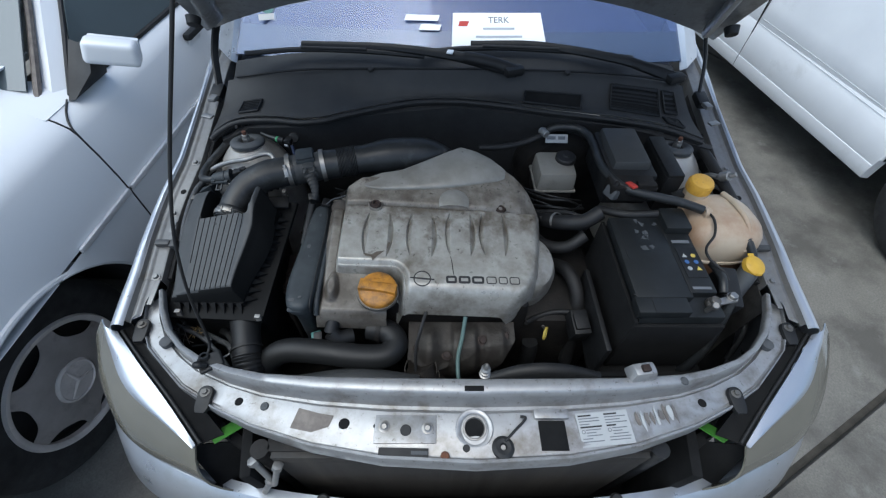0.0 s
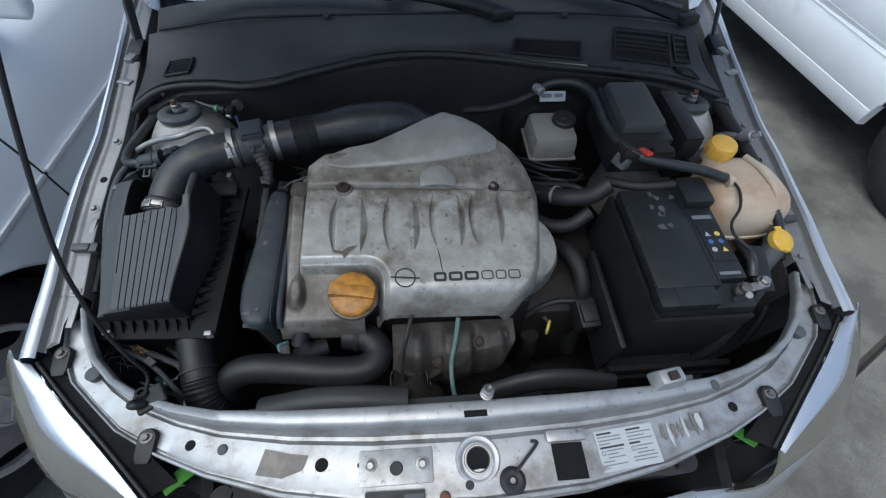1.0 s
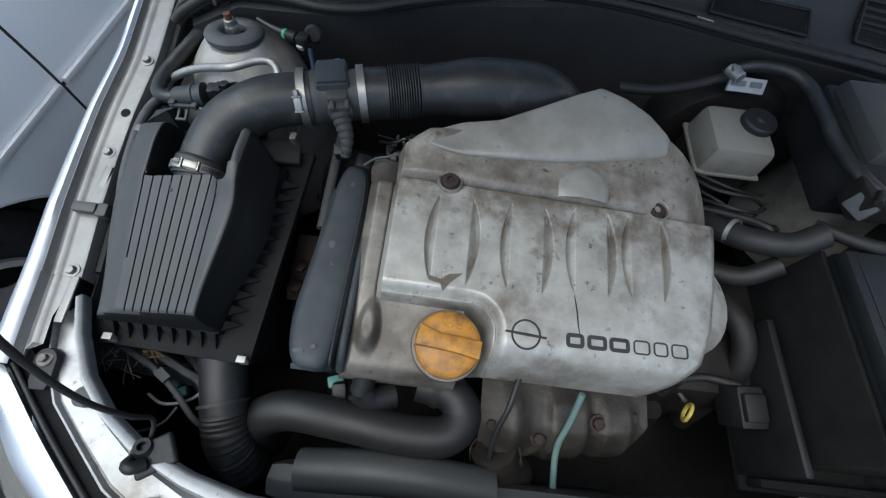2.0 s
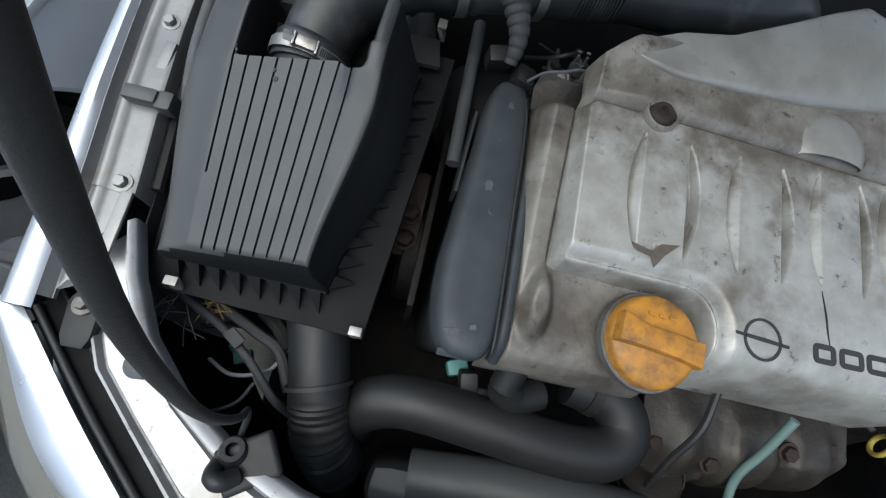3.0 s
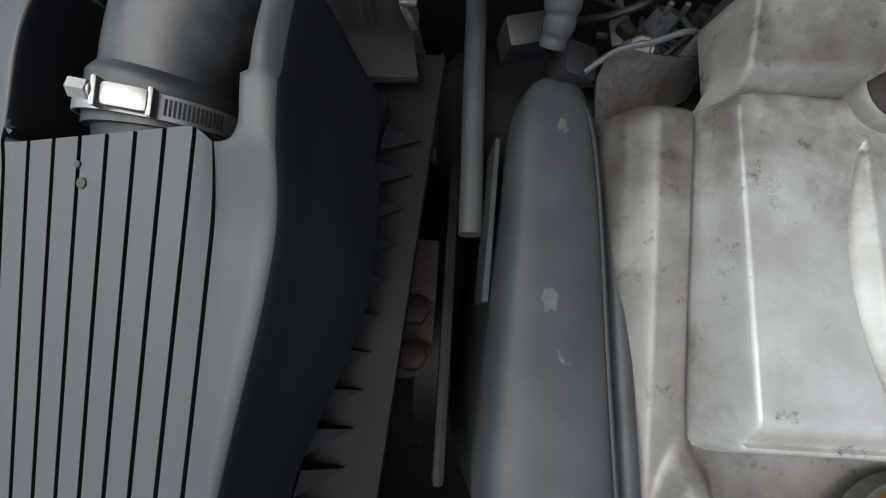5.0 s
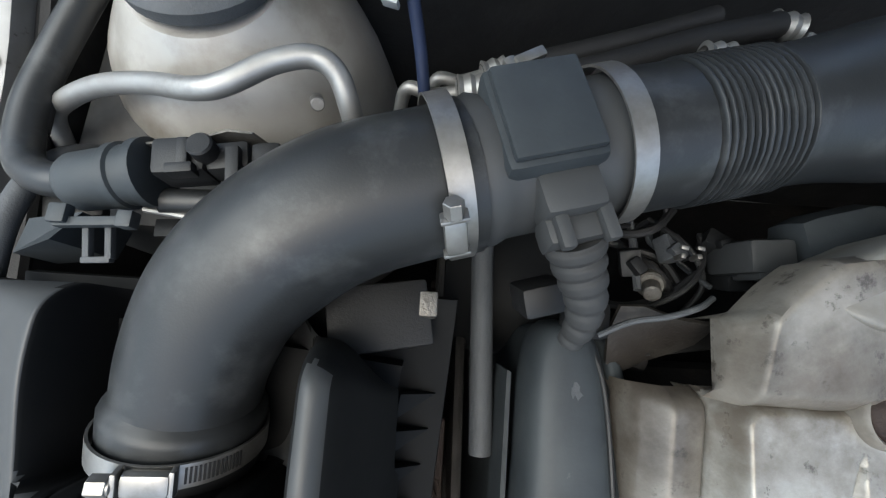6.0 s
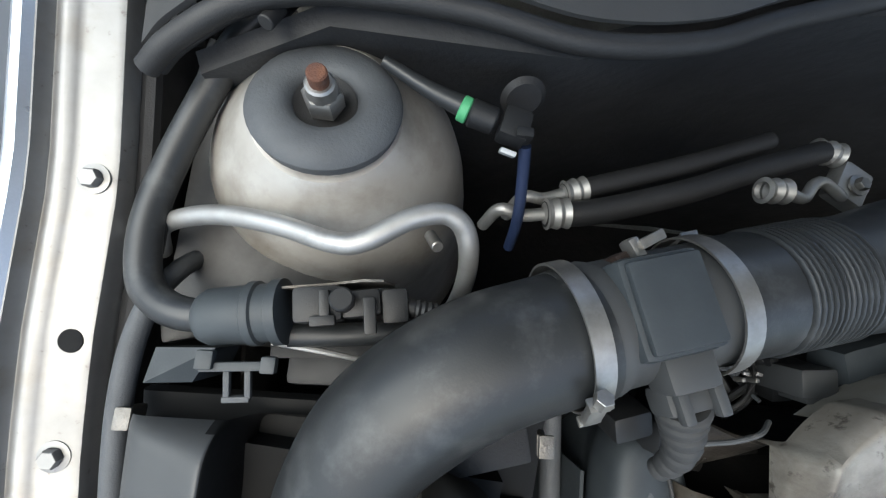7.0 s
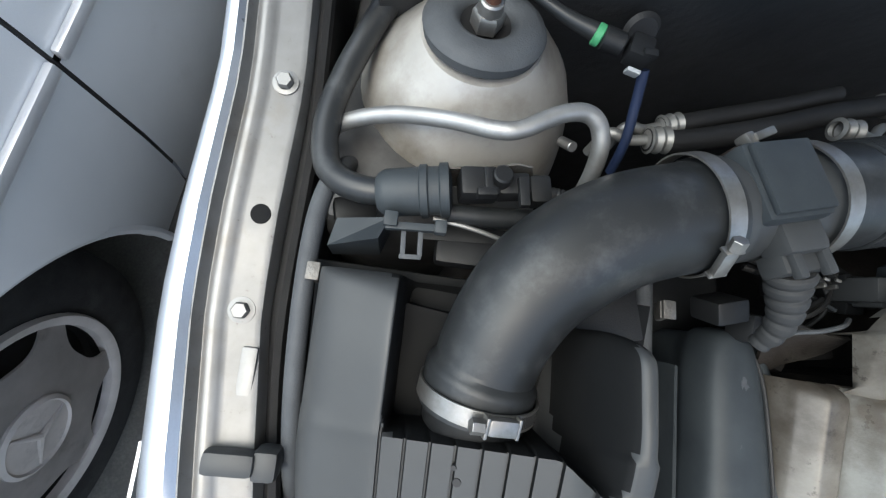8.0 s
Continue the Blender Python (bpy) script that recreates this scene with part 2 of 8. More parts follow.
LABEL = mk("silver_label", (0.36, 0.375, 0.38), 0.5, 0.2, (0.34, 0.35, 0.355), 60, 0.6, (0.2, 0.19, 0.18), 40, 0.62, 0.75)
TAN = mk("peeled_sticker", (0.17, 0.15, 0.135), 0.55, 0.3, (0.10, 0.088, 0.078), 60, 0.8)
LENS = mk("yellowed_lamp_lens", (0.150, 0.142, 0.115), 0.12, 0.1, (0.115, 0.110, 0.090), 6, 0.6, spec=0.7, coat=0.4, rough2=0.2)
WICKER = mk("dry_straw", (0.33, 0.23, 0.10), 0.8)
DASH = mk("dark_dashboard", (0.03, 0.032, 0.04), 0.6, 0, (0.04, 0.042, 0.05), 6, 0.5)

glass = bpy.data.materials.new("windscreen_glass")
glass.use_nodes = True
gb = glass.node_tree.nodes["Principled BSDF"]
gb.inputs["Base Color"].default_value = (0.34, 0.45, 0.78, 1)
gb.inputs["Roughness"].default_value = 0.02
gb.inputs["Transmission Weight"].default_value = 0.9
gb.inputs["IOR"].default_value = 1.5


# ---- mesh tools ----
def make_mesh(name, bm, mat, angle=38):
    bmesh.ops.recalc_face_normals(bm, faces=bm.faces)
    me = bpy.data.meshes.new(name)
    bm.to_mesh(me)
    bm.free()
    me.materials.append(mat)
    me.polygons.foreach_set("use_smooth", [True] * len(me.polygons))
    me.set_sharp_from_angle(angle=radians(angle))
    return me


def part(name, bm, mat, parent=None, label="", angle=38):
    ob = new(name, make_mesh(name, bm, mat, angle))
    if parent is not None:
        ob.parent = parent
        base = parent.matrix_world if parent.type != "EMPTY" else Matrix.Translation(parent.location)
        if parent.type == "EMPTY":
            ob.matrix_parent_inverse = base.inverted()
    if label:
        ob["label"] = label
    return ob


def thing(name, label, category, at=(0, 0, 0), group="", kind=""):
    ob = new(name)
    ob.empty_display_size = 0.05
    ob.location = at
    return tagged(ob, label, category, group, kind)


def single(name, bm, mat, label, category, group="", kind="", angle=38):
    return tagged(part(name, bm, mat, None, "", angle), label, category, group, kind)


def add(bm, other):
    me = bpy.data.meshes.new("tmp")
    other.to_mesh(me)
    other.free()
    bm.from_mesh(me)
    bpy.data.meshes.remove(me)
    return bm


def rbox(c, s, bevel=0.004, rot=(0, 0, 0), seg=2, taper=1.0):
    """A box of size s at c, its top scaled by taper, its edges rounded."""
    bm = bmesh.new()
    bmesh.ops.create_cube(bm, size=1)
    for v in bm.verts:
        k = taper if v.co.z > 0 else 1.0
        v.co = Vector((v.co.x * s[0] * k, v.co.y * s[1] * k, v.co.z * s[2]))
    if bevel:
        bmesh.ops.bevel(bm, geom=bm.edges[:], offset=min(bevel, min(s) * 0.45), segments=seg, profile=0.6, affect="EDGES")
    bm.transform(pose(*c, *rot))
    return bm


def spline(pts, n=8):
    """Points of a smooth curve through pts."""
    p = [Vector(q) for q in pts]
    if len(p) == 2:
        return [p[0].lerp(p[1], i / n) for i in range(n + 1)]
    q = [2 * p[0] - p[1]] + p + [2 * p[-1] - p[-2]]
    out = []
    for i in range(1, len(q) - 2):
        a, b, c, d = q[i - 1:i + 3]
        for k in range(n):
            t = k / n
            out.append(0.5 * ((2 * b) + (c - a) * t + (2 * a - 5 * b + 4 * c - d) * t * t + (3 * b - a - 3 * c + d) * t ** 3))
    out.append(p[-1])
    return out


def tube(pts, r, seg=14, n=8, rfun=None, smooth=True, caps=True, squash=1.0):
    """A round bar or hose along pts; rfun(f) scales its radius at the fraction f."""
    c = spline(pts, n) if smooth else [Vector(q) for q in pts]
    bm = bmesh.new()
    rings = []
    up = None
    for i, p in enumerate(c):
        d = (c[min(i + 1, len(c) - 1)] - c[max(i - 1, 0)]).normalized()
        if up is None:
            up = d.orthogonal().normalized()
        up = (up - d * up.dot(d)).normalized()
        side = d.cross(up)
        rr = r * (rfun(i / (len(c) - 1)) if rfun else 1)
        rings.append([bm.verts.new(p + (up * math.cos(a) + side * math.sin(a) * squash) * rr) for a in [2 * math.pi * k / seg for k in range(seg)]])
    for a, b in zip(rings, rings[1:]):
        for k in range(seg):
            bm.faces.new((a[k], a[(k + 1) % seg], b[(k + 1) % seg], b[k]))
    if caps:
        bm.faces.new(rings[0][::-1])
        bm.faces.new(rings[-1])
    return bm


def lathe(prof, at, axis=(0, 0, 1), seg=28):
    """Turned from (radius, height) pairs about an axis."""
    bm = bmesh.new()
    rows = []
    for r, z in prof:
        if r <= 1e-6:
            rows.append([bm.verts.new((0, 0, z))])
        else:
            rows.append([bm.verts.new((r * math.cos(2 * math.pi * k / seg), r * math.sin(2 * math.pi * k / seg), z)) for k in range(seg)])
    for a, b in zip(rows, rows[1:]):
        for k in range(seg):
            k2 = (k + 1) % seg
            if len(a) == 1 and len(b) == 1:
                continue
            if len(a) == 1:
                bm.faces.new((a[0], b[k2], b[k]))
            elif len(b) == 1:
                bm.faces.new((a[k], a[k2], b[0]))
            else:
                bm.faces.new((a[k], a[k2], b[k2], b[k]))
    q = Vector(axis).to_track_quat("Z", "Y").to_matrix().to_4x4()
    bm.transform(Matrix.Translation(at) @ q)
    return bm


def rod(p, q, r, r2=None, seg=16, bev=0.15):
    """A capped straight cylinder with softened rims."""
    p, q = Vector(p), Vector(q)
    h = (q - p).length
    r2 = r if r2 is None else r2
    e = min(r, r2, h) * bev
    return lathe([(0, 0), (r - e, 0), (r, e), (r2, h - e), (r2 - e, h), (0, h)], p, q - p, seg)


def sheet(rows, thick=0.0, close=False):
    """A surface through rows of points, given a thickness."""
    bm = bmesh.new()
    vs = [[bm.verts.new(p) for p in row] for row in rows]
    for a, b in zip(vs, vs[1:]):
        m = len(a)
        for k in range(m if close else m - 1):
            bm.faces.new((a[k], a[(k + 1) % m], b[(k + 1) % m], b[k]))
    if thick:
        bmesh.ops.recalc_face_normals(bm, faces=bm.faces)
        bmesh.ops.solidify(bm, geom=bm.faces[:], thickness=thick)
    return bm


def loft(loops, caps=True):
    """A closed skin through loops of equal count."""
    bm = sheet(loops, 0, True)
    if caps:
        bm.verts.ensure_lookup_table()
        m = len(loops[0])
        bm.faces.new(bm.verts[:m])
        bm.faces.new(bm.verts[-m:])
    return bm


def prism(outline, z0, z1, bevel=0.003, m=None):
    """An upright slab over an outline of (x, y)."""
    bm = bmesh.new()
    f = bm.faces.new([bm.verts.new((x, y, z0)) for x, y in outline])
    r = bmesh.ops.extrude_face_region(bm, geom=[f])
    for v in r["geom"]:
        if isinstance(v, bmesh.types.BMVert):
            v.co.z = z1
    if bevel:
        es = [e for e in bm.edges if all(abs(v.co.z - z1) < 1e-6 for v in e.verts)]
        bmesh.ops.bevel(bm, geom=es, offset=bevel, segments=2, profile=0.6, affect="EDGES")
    if m:
        bm.transform(m)
    return bm


def ring(at, axis, r, w, t=0.002, seg=32):
    """A flat band round a pipe: radius r, width w."""
    return lathe([(r, -w / 2), (r + t, -w / 2), (r + t, w / 2), (r, w / 2), (r, -w / 2)], at, axis, seg)


def hexbolt(at, axis=(0, 0, 1), r=0.007, h=0.006, washer=0.011):
    bm = lathe([(0, 0), (washer, 0), (washer, 0.0015), (r, 0.002)], at, axis, 18)
    a = Vector(axis).normalized()
    add(bm, lathe([(r, 0.0015), (r, h), (r * 0.85, h + 0.001), (0, h + 0.001)], at, a, 6))
    return bm


def smooth01(x, a, b):
    t = min(1.0, max(0.0, (x - a) / (b - a)))
    return t * t * (3 - 2 * t)


def lerp_table(x, table):
    """Linear between (x, value...) rows."""
    if x <= table[0][0]:
        return table[0][1:]
    for a, b in zip(table, table[1:]):
        if x <= b[0]:
            t = (x - a[0]) / (b[0] - a[0])
            return tuple(u + (v - u) * t for u, v in zip(a[1:], b[1:]))
    return table[-1][1:]


def letters(text, size, m, depth=0.0004):
    """Words in the built-in font as a mesh."""
    cu = bpy.data.curves.new("words", "FONT")
    cu.body, cu.size, cu.extrude, cu.align_x = text, size, depth, "CENTER"
    ob = bpy.data.objects.new("words", cu)
    scene.collection.objects.link(ob)
    bpy.context.view_layer.update()
    me = bpy.data.meshes.new_from_object(ob.evaluated_get(bpy.context.evaluated_depsgraph_get()))
    bpy.data.objects.remove(ob)
    bm = bmesh.new()
    bm.from_mesh(me)
    bm.transform(m)
    bpy.data.meshes.remove(me)
    return bm


def mirrored(bm):
    bm.transform(Matrix.Diagonal((-1, 1, 1, 1)))
    return bm


def both(name, make, mat, parent, label=""):
    """The part on either side of the car."""
    part(name, make(), mat, parent, label)
    part(name, mirrored(make()), mat, parent, label)


# ---- ground ----
ground = single("ground", rbox((0, 0, GZ - 0.53), (3000, 3000, 1.0), 0), JOINT, "dirty earth and joint filler under the concrete yard", "ground", kind="structure")


def slab_field():
    # slabs laid skew to the cars; one long joint passes beside the hatchback's nose
    turn = pose(1.262, 0.742, 0, 0, 0, 27.5)
    first = None
    for i in range(-5, 5):
        for j in range(-5, 5):
            m = turn @ pose(i * 3.2 + 0.3, j * 3.2 + 1.6, 0)
            if first is None:
                me = make_mesh("slab", rbox((0, 0, GZ - 0.02), (3.175, 3.175, 0.04), 0.008), CONCRETE)
                first = me
            ob = new("slab", first)
            ob.matrix_world = m
            ob.parent = ground
    far = thing("yard", "grey worn concrete yard reaching far around the cars", "ground", (0, 0, GZ), kind="structure")
    bm = bmesh.new()
    for a in range(4):
        b = rbox((0, 0, GZ - 0.02), (1500, 700, 0.04), 0)
        b.transform(turn @ pose(0, 0, 0, 0, 0, 90 * a) @ pose(733, 366.5 if a % 2 == 0 else 366.5, 0) @ pose(0, 0, 0))
        add(bm, b)
    part("far_slab", bm, CONCRETE, far)


slab_field()

# ---- the silver hatchback: body ----
hatch = thing("hatchback_car", "silver hatchback with its bonnet propped open, front in view", "car", (0, 1.6, GZ))

RAIL = [  # inner edge x, y, z and outer edge x, y, z of the upper crossmember, which bows up a little in the middle
    (0, 0.634, 0.797, 0, 0.506, 0.76),
    (0.15, 0.636, 0.795, 0.15, 0.514, 0.758),
    (0.26, 0.64, 0.789, 0.265, 0.534, 0.754),
    (0.36, 0.648, 0.783, 0.37, 0.566, 0.75),
    (0.42, 0.661, 0.777, 0.44, 0.596, 0.747),
    (0.48, 0.682, 0.771, 0.51, 0.634, 0.743),
    (0.524, 0.707, 0.767, 0.556, 0.672, 0.7405),
    (0.562, 0.742, 0.766, 0.598, 0.708, 0.740),
    (0.590, 0.785, 0.766, 0.626, 0.752, 0.741),
    (0.610, 0.828, 0.766, 0.640, 0.800, 0.744),
]


def rail_rows():
    half = []
    for a, b in zip(RAIL, RAIL[1:]):
        for k in range(5):
            half.append([u + (v - u) * k / 5 for u, v in zip(a, b)])
    half.append(list(RAIL[-1]))
    full = [[-h[0], *h[1:3], -h[3], *h[4:]] for h in half[:0:-1]] + half
    return full


# fraction from inner to outer edge, height above the straight line from top to lower plate, share of the drop done
SECTION = [(0.0, -0.016, 0), (0.0, -0.007, 0), (0.012, -0.002, 0), (0.04, 0.0, 0), (0.17, 0.001, 0), (0.21, -0.001, 0.05), (0.225, -0.003, 0.35), (0.25, -0.005, 0.85), (0.275, -0.009, 1), (0.32, -0.0095, 1), (0.355, -0.004, 1), (0.38, 0.0, 1),
           (0.84, 0.0, 1), (0.875, -0.003, 1), (0.905, -0.003, 1), (0.935, 0.0045, 1), (0.97, 0.005, 1), (0.99, 0.0, 1), (1.0, -0.03, 1)]


def rail_mesh():
    rows = []
    for ax, ay, az, bx, by, bz in rail_rows():
        rows.append([(ax + (bx - ax) * t, ay + (by - ay) * t, az * (1 - d) + (bz + 0.004) * d + dz) for t, dz, d in SECTION])
    return sheet(rows, 0.0015)


rail = part("upper_crossmember", rail_mesh(), SILVER_IN, hatch, "dusty silver painted crossmember over the radiator", 50)


def on_rail(x, f):
    """A place on the crossmember: x along, f from its inner (0) to its outer (1) edge."""
    s = abs(x)
    for a, b in zip(RAIL, RAIL[1:]):
        u0, u1 = a[0] + (a[3] - a[0]) * f, b[0] + (b[3] - b[0]) * f
        if u0 <= s <= u1:
            t = (s - u0) / max(1e-9, u1 - u0)
            y = (a[1] + (a[4] - a[1]) * f) * (1 - t) + (b[1] + (b[4] - b[1]) * f) * t
            z = (a[2] * (1 - t) + b[2] * t) if f < 0.25 else (a[5] * (1 - t) + b[5] * t) + 0.004
            return Vector((x, y, z))
    return Vector((x, 0.6, 0.76))


def pressed(name, x, f, prof, mat, label=""):
    part(name, lathe(prof, on_rail(x, f), (0, -0.12, 1), 28), mat, rail, label)


# holes, plugs and bolts of the crossmember; black discs carry the holes' inner shade
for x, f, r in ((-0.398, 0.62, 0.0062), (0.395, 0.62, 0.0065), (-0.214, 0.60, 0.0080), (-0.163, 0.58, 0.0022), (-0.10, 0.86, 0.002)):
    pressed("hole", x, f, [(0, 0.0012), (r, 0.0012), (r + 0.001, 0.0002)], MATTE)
for x, f in ((-0.352, 0.55), (0.36, 0.16), (-0.05, 0.90)):
    pressed("plug", x, f, [(0, 0.0025), (0.0055, 0.0025), (0.0072, 0.0005)], RUST if x == -0.05 else GREYRUB)
for s in (-1, 1):
    p = on_rail(s * 0.566, 0.40) + Vector((0, 0, 0.004))
    part("rubber_buffer", lathe([(0, 0.008), (0.0085, 0.008), (0.0108, 0.0065), (0.0108, -0.005)], p, (0, 0, 1)), GREYRUB, rail)
part("pressed_pad", rbox(on_rail(-0.1135, 0.60) + Vector((0, 0, 0.0005)), (0.100, 0.044, 0.005), 0.0022, (0, 0, 0)), SILVER_IN, rail)
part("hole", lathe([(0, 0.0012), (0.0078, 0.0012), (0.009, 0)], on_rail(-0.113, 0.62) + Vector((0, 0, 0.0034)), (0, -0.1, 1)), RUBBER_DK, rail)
for x in (-0.148, -0.078):
    pressed("bolt", x, 0.58, [(0, 0.0075), (0.004, 0.0075), (0.006, 0.0055), (0.009, 0.005), (0.0095, 0.003)], STEEL)
part("latch_ring", lathe([(0.018, 0.0), (0.031, -0.001), (0.031, 0.0015), (0.029, 0.0030), (0.025, 0.0028), (0.0225, 0.001), (0.0175, -0.004)], on_rail(-0.002, 0.56), (0, -0.1, 1), 40), SILVER_IN, rail)
part("latch_sleeve", lathe([(0.0150, 0.002), (0.0165, 0.0045), (0.0185, 0.0045), (0.0195, 0.0)], on_rail(-0.002, 0.56), (0, -0.1, 1), 36), STEEL, rail, "bright steel latch sleeve")
# black discs again, for the darkness inside latch and hole
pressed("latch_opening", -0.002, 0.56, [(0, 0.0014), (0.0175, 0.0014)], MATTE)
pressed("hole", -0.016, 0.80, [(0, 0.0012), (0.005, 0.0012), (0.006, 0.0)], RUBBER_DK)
part("release_grommet", lathe([(0.004, 0.002), (0.006, 0.006), (0.012, 0.007), (0.017, 0.004), (0.018, 0)], on_rail(0.042, 0.80), (0, 0, 1), 28), RUBBER_DK, rail)
part("release_wire", tube([on_rail(0.045, 0.74) + Vector((0, 0, 0.006)), on_rail(0.062, 0.62) + Vector((0, 0, 0.008)), on_rail(0.082, 0.47) + Vector((0, 0, 0.007)), on_rail(0.074, 0.44) + Vector((0, 0, 0.005))], 0.0022, 8), RUBBER_DK, rail)
# flat black plates stand for the dark inside the opening and the slot
part("opening", rbox(on_rail(0.125, 0.68) + Vector((0, 0, 0.0005)), (0.044, 0.046, 0.002), 0.0008), MATTE, rail, "flat black plate standing for a square opening")
part("opening_lip", rbox(on_rail(0.125, 0.43) + Vector((0, 0.001, 0.004)), (0.058, 0.016, 0.012), 0.004), SILVER_IN, rail)
part("slot", rbox(on_rail(-0.002, 0.145) + Vector((0, 0, 0.0008)), (0.032, 0.009, 0.002), 0.0009), MATTE, rail)
part("guide_pin", lathe([(0.0095, 0.0), (0.0095, 0.004), (0.007, 0.005), (0.007, 0.009), (0.0085, 0.010), (0.0085, 0.014), (0.0065, 0.015), (0.0065, 0.019), (0.008, 0.020), (0.008, 0.024), (0.005, 0.027), (0.0045, 0.036), (0.002, 0.039), (0, 0.039)], (0.017, 0.641, 0.793), (0, 0, 1), 20), STEEL, rail, "bright steel guide pin")
brk = rbox((0.286, 0.646, 0.797), (0.052, 0.030, 0.026), 0.006, (0, 0, 8), taper=0.72)
part("tab_bracket", brk, SILVER_IN, rail)
part("tab_rubber", rbox((0.286, 0.645, 0.812), (0.014, 0.012, 0.008), 0.002, (0, 0, 8)), OILRUST, rail)


# stickers on the crossmember
def sticker(name, x, f, w, d, mat, label, rz=0.0, lift=0.0009):
    return part(name, rbox(on_rail(x, f) + Vector((0, 0, lift)), (w, d, 0.0008), 0, (5, 0, rz)), mat, rail, label)


sticker("warning_label", 0.212, 0.66, 0.088, 0.052, LABEL, "silver-white warning label with fine grey print", 5.0, 0.0025)
rp = random.Random(5)
on_label = Matrix.Translation(on_rail(0.212, 0.66) + Vector((0, 0, 0.0025))) @ pose(0, 0, 0, 5, 0, 5)
for c in (-0.0225, 0.0215):
    for k in range(10):
        w = 0.036 * rp.choice((0.45, 0.7, 0.95, 1.0)) if k else 0.022
        x0 = c - 0.018 + (0.008 if k in (5, 6, 7) else 0.0)
        w = min(w, c + 0.018 - x0)
        bar = rbox((x0 + w / 2, 0.0215 - 0.0044 * k, 0.0006), (w, 0.0024 if k in (0, 4) else 0.0014, 0.0004), 0)
        bar.transform(on_label)
        part("print_bar", bar, INK if k in (0, 4) else INK_GREY, rail)
    sign = lathe([(0.0022, 0), (0.0022, 0.0004), (0.0032, 0.0004), (0.0032, 0)], (c - 0.0145, -0.003, 0.0005), (0, 0, 1), 12)
    sign.transform(on_label)
    part("print_ring", sign, INK_GREY, rail)
rl = random.Random(12)
for k in range(9):
    w, h = rl.uniform(0.005, 0.011), rl.uniform(0.008, 0.017)
    p = on_rail(0.272 + 0.0085 * k, 0.62) + Vector((0, rl.uniform(-0.003, 0.003), 0.0014))
    rim = [(w * 0.5 * rl.uniform(0.6, 1.2) * math.cos(6.283 * i / 9), h * rl.uniform(0.6, 1.2) * math.sin(6.283 * i / 9)) for i in range(9)]
    part("label_remnant", prism(rim, 0, 0.0004, 0, Matrix.Translation(p) @ pose(0, 0, 0, 5, 0, 8)), (TAN, LABEL, REMNANT)[k % 3], rail)
part("peeled_patch", prism([(-.032, -.014), (.004, -.017), (.030, -.006), (.034, .012), (.010, .013), (-.026, .018)], 0, 0.0008, 0, Matrix.Translation(on_rail(-0.268, 0.62) + Vector((0, 0, 0.001))) @ pose(0, 0, 0, 5, 0, -6)), TAN, rail, "brown peeled sticker patch")
plate = sticker("type_plate", -0.115, 0.89, 0.078, 0.014, PLASTIC2, "black oblong type plate", -1.0, 0.003)
part("print_bar", rbox(on_rail(-0.090, 0.89) + Vector((0, 0.001, 0.0037)), (0.026, 0.005, 0.0004), 0, (5, 0, -1)), GREYRUB, plate)

# ---- wings: gutter, ridge and outer skin ----
CROWN = [(0.74, 0.770, -0.032), (0.78, 0.772, -0.026), (0.854, 0.776, -0.016), (0.932, 0.783, -0.004), (1.02, 0.788, 0.008), (1.08, 0.800, 0.007), (1.167, 0.814, 0.003), (1.3, 0.838, 0.010), (1.5, 0.872, 0.024), (1.8, 0.91, 0.042)]
WING = [(0.634, -0.045), (0.6365, -0.014), (0.638, -0.010), (0.641, -0.009), (0.656, -0.009), (0.660, -0.0075), (0.6635, -0.0055), (0.667, -0.0055), (0.669, -0.007), (0.671, -0.007),
        (0.6735, -0.003), (0.676, 0.002), (0.682, 0.006), (0.690, 0.006), (0.697, 0.003), (0.703, -0.003), (0.708, -0.012), (0.713, -0.03), (0.720, -0.07), (0.728, -0.13), (0.737, -0.21),
        (0.744, -0.32), (0.742, -0.44), (0.73, -0.55)]


NARROW = [(0.80, 1.0), (1.02, 0.75), (1.17, 0.55), (1.38, 0.45), (1.6, 0.8), (1.8, 1.0)]  # how broad the wing's top is along the car


def wing_rows(y0, y1, ny, w0=0, w1=None):
    rows = []
    for i in range(ny + 1):
        y = y0 + (y1 - y0) * i / ny
        z, dx = lerp_table(y, CROWN)
        g = lerp_table(y, NARROW)[0]
        rows.append([((wx if wx < 0.6735 else 0.6735 + (wx - 0.6735) * g) + dx, y, z + wz) for wx, wz in WING[w0:w1]])
    return rows


def wing():
    return sheet(wing_rows(0.742, 1.8, 44, 11), 0.0012)


def gutter():
    return sheet(wing_rows(0.846, 1.8, 40, 0, 12), 0.0012)


both("wing", wing, SILVER, hatch)
both("wing_gutter", gutter, GUTTER, hatch)


def gutter_tip():
    rows = wing_rows(0.752, 0.846, 12, 3, 12)
    out = []
    for i, r in enumerate(rows):
        cut = (0.669 if i < 2 else 0.655 if i < 7 else 0.655 - 0.0145 * (i - 6) / 6) + lerp_table(r[0][1], CROWN)[1]
        out.append([(max(x, cut), y, z) for x, y, z in r])
    bm = sheet(out)
    bmesh.ops.remove_doubles(bm, verts=bm.verts[:], dist=1e-5)
    return bm


both("gutter_tip", gutter_tip, GUTTER, hatch)


def wing_point(y, x):
    z, dx = lerp_table(y, CROWN)
    return Vector((x + dx, y, z - 0.009))


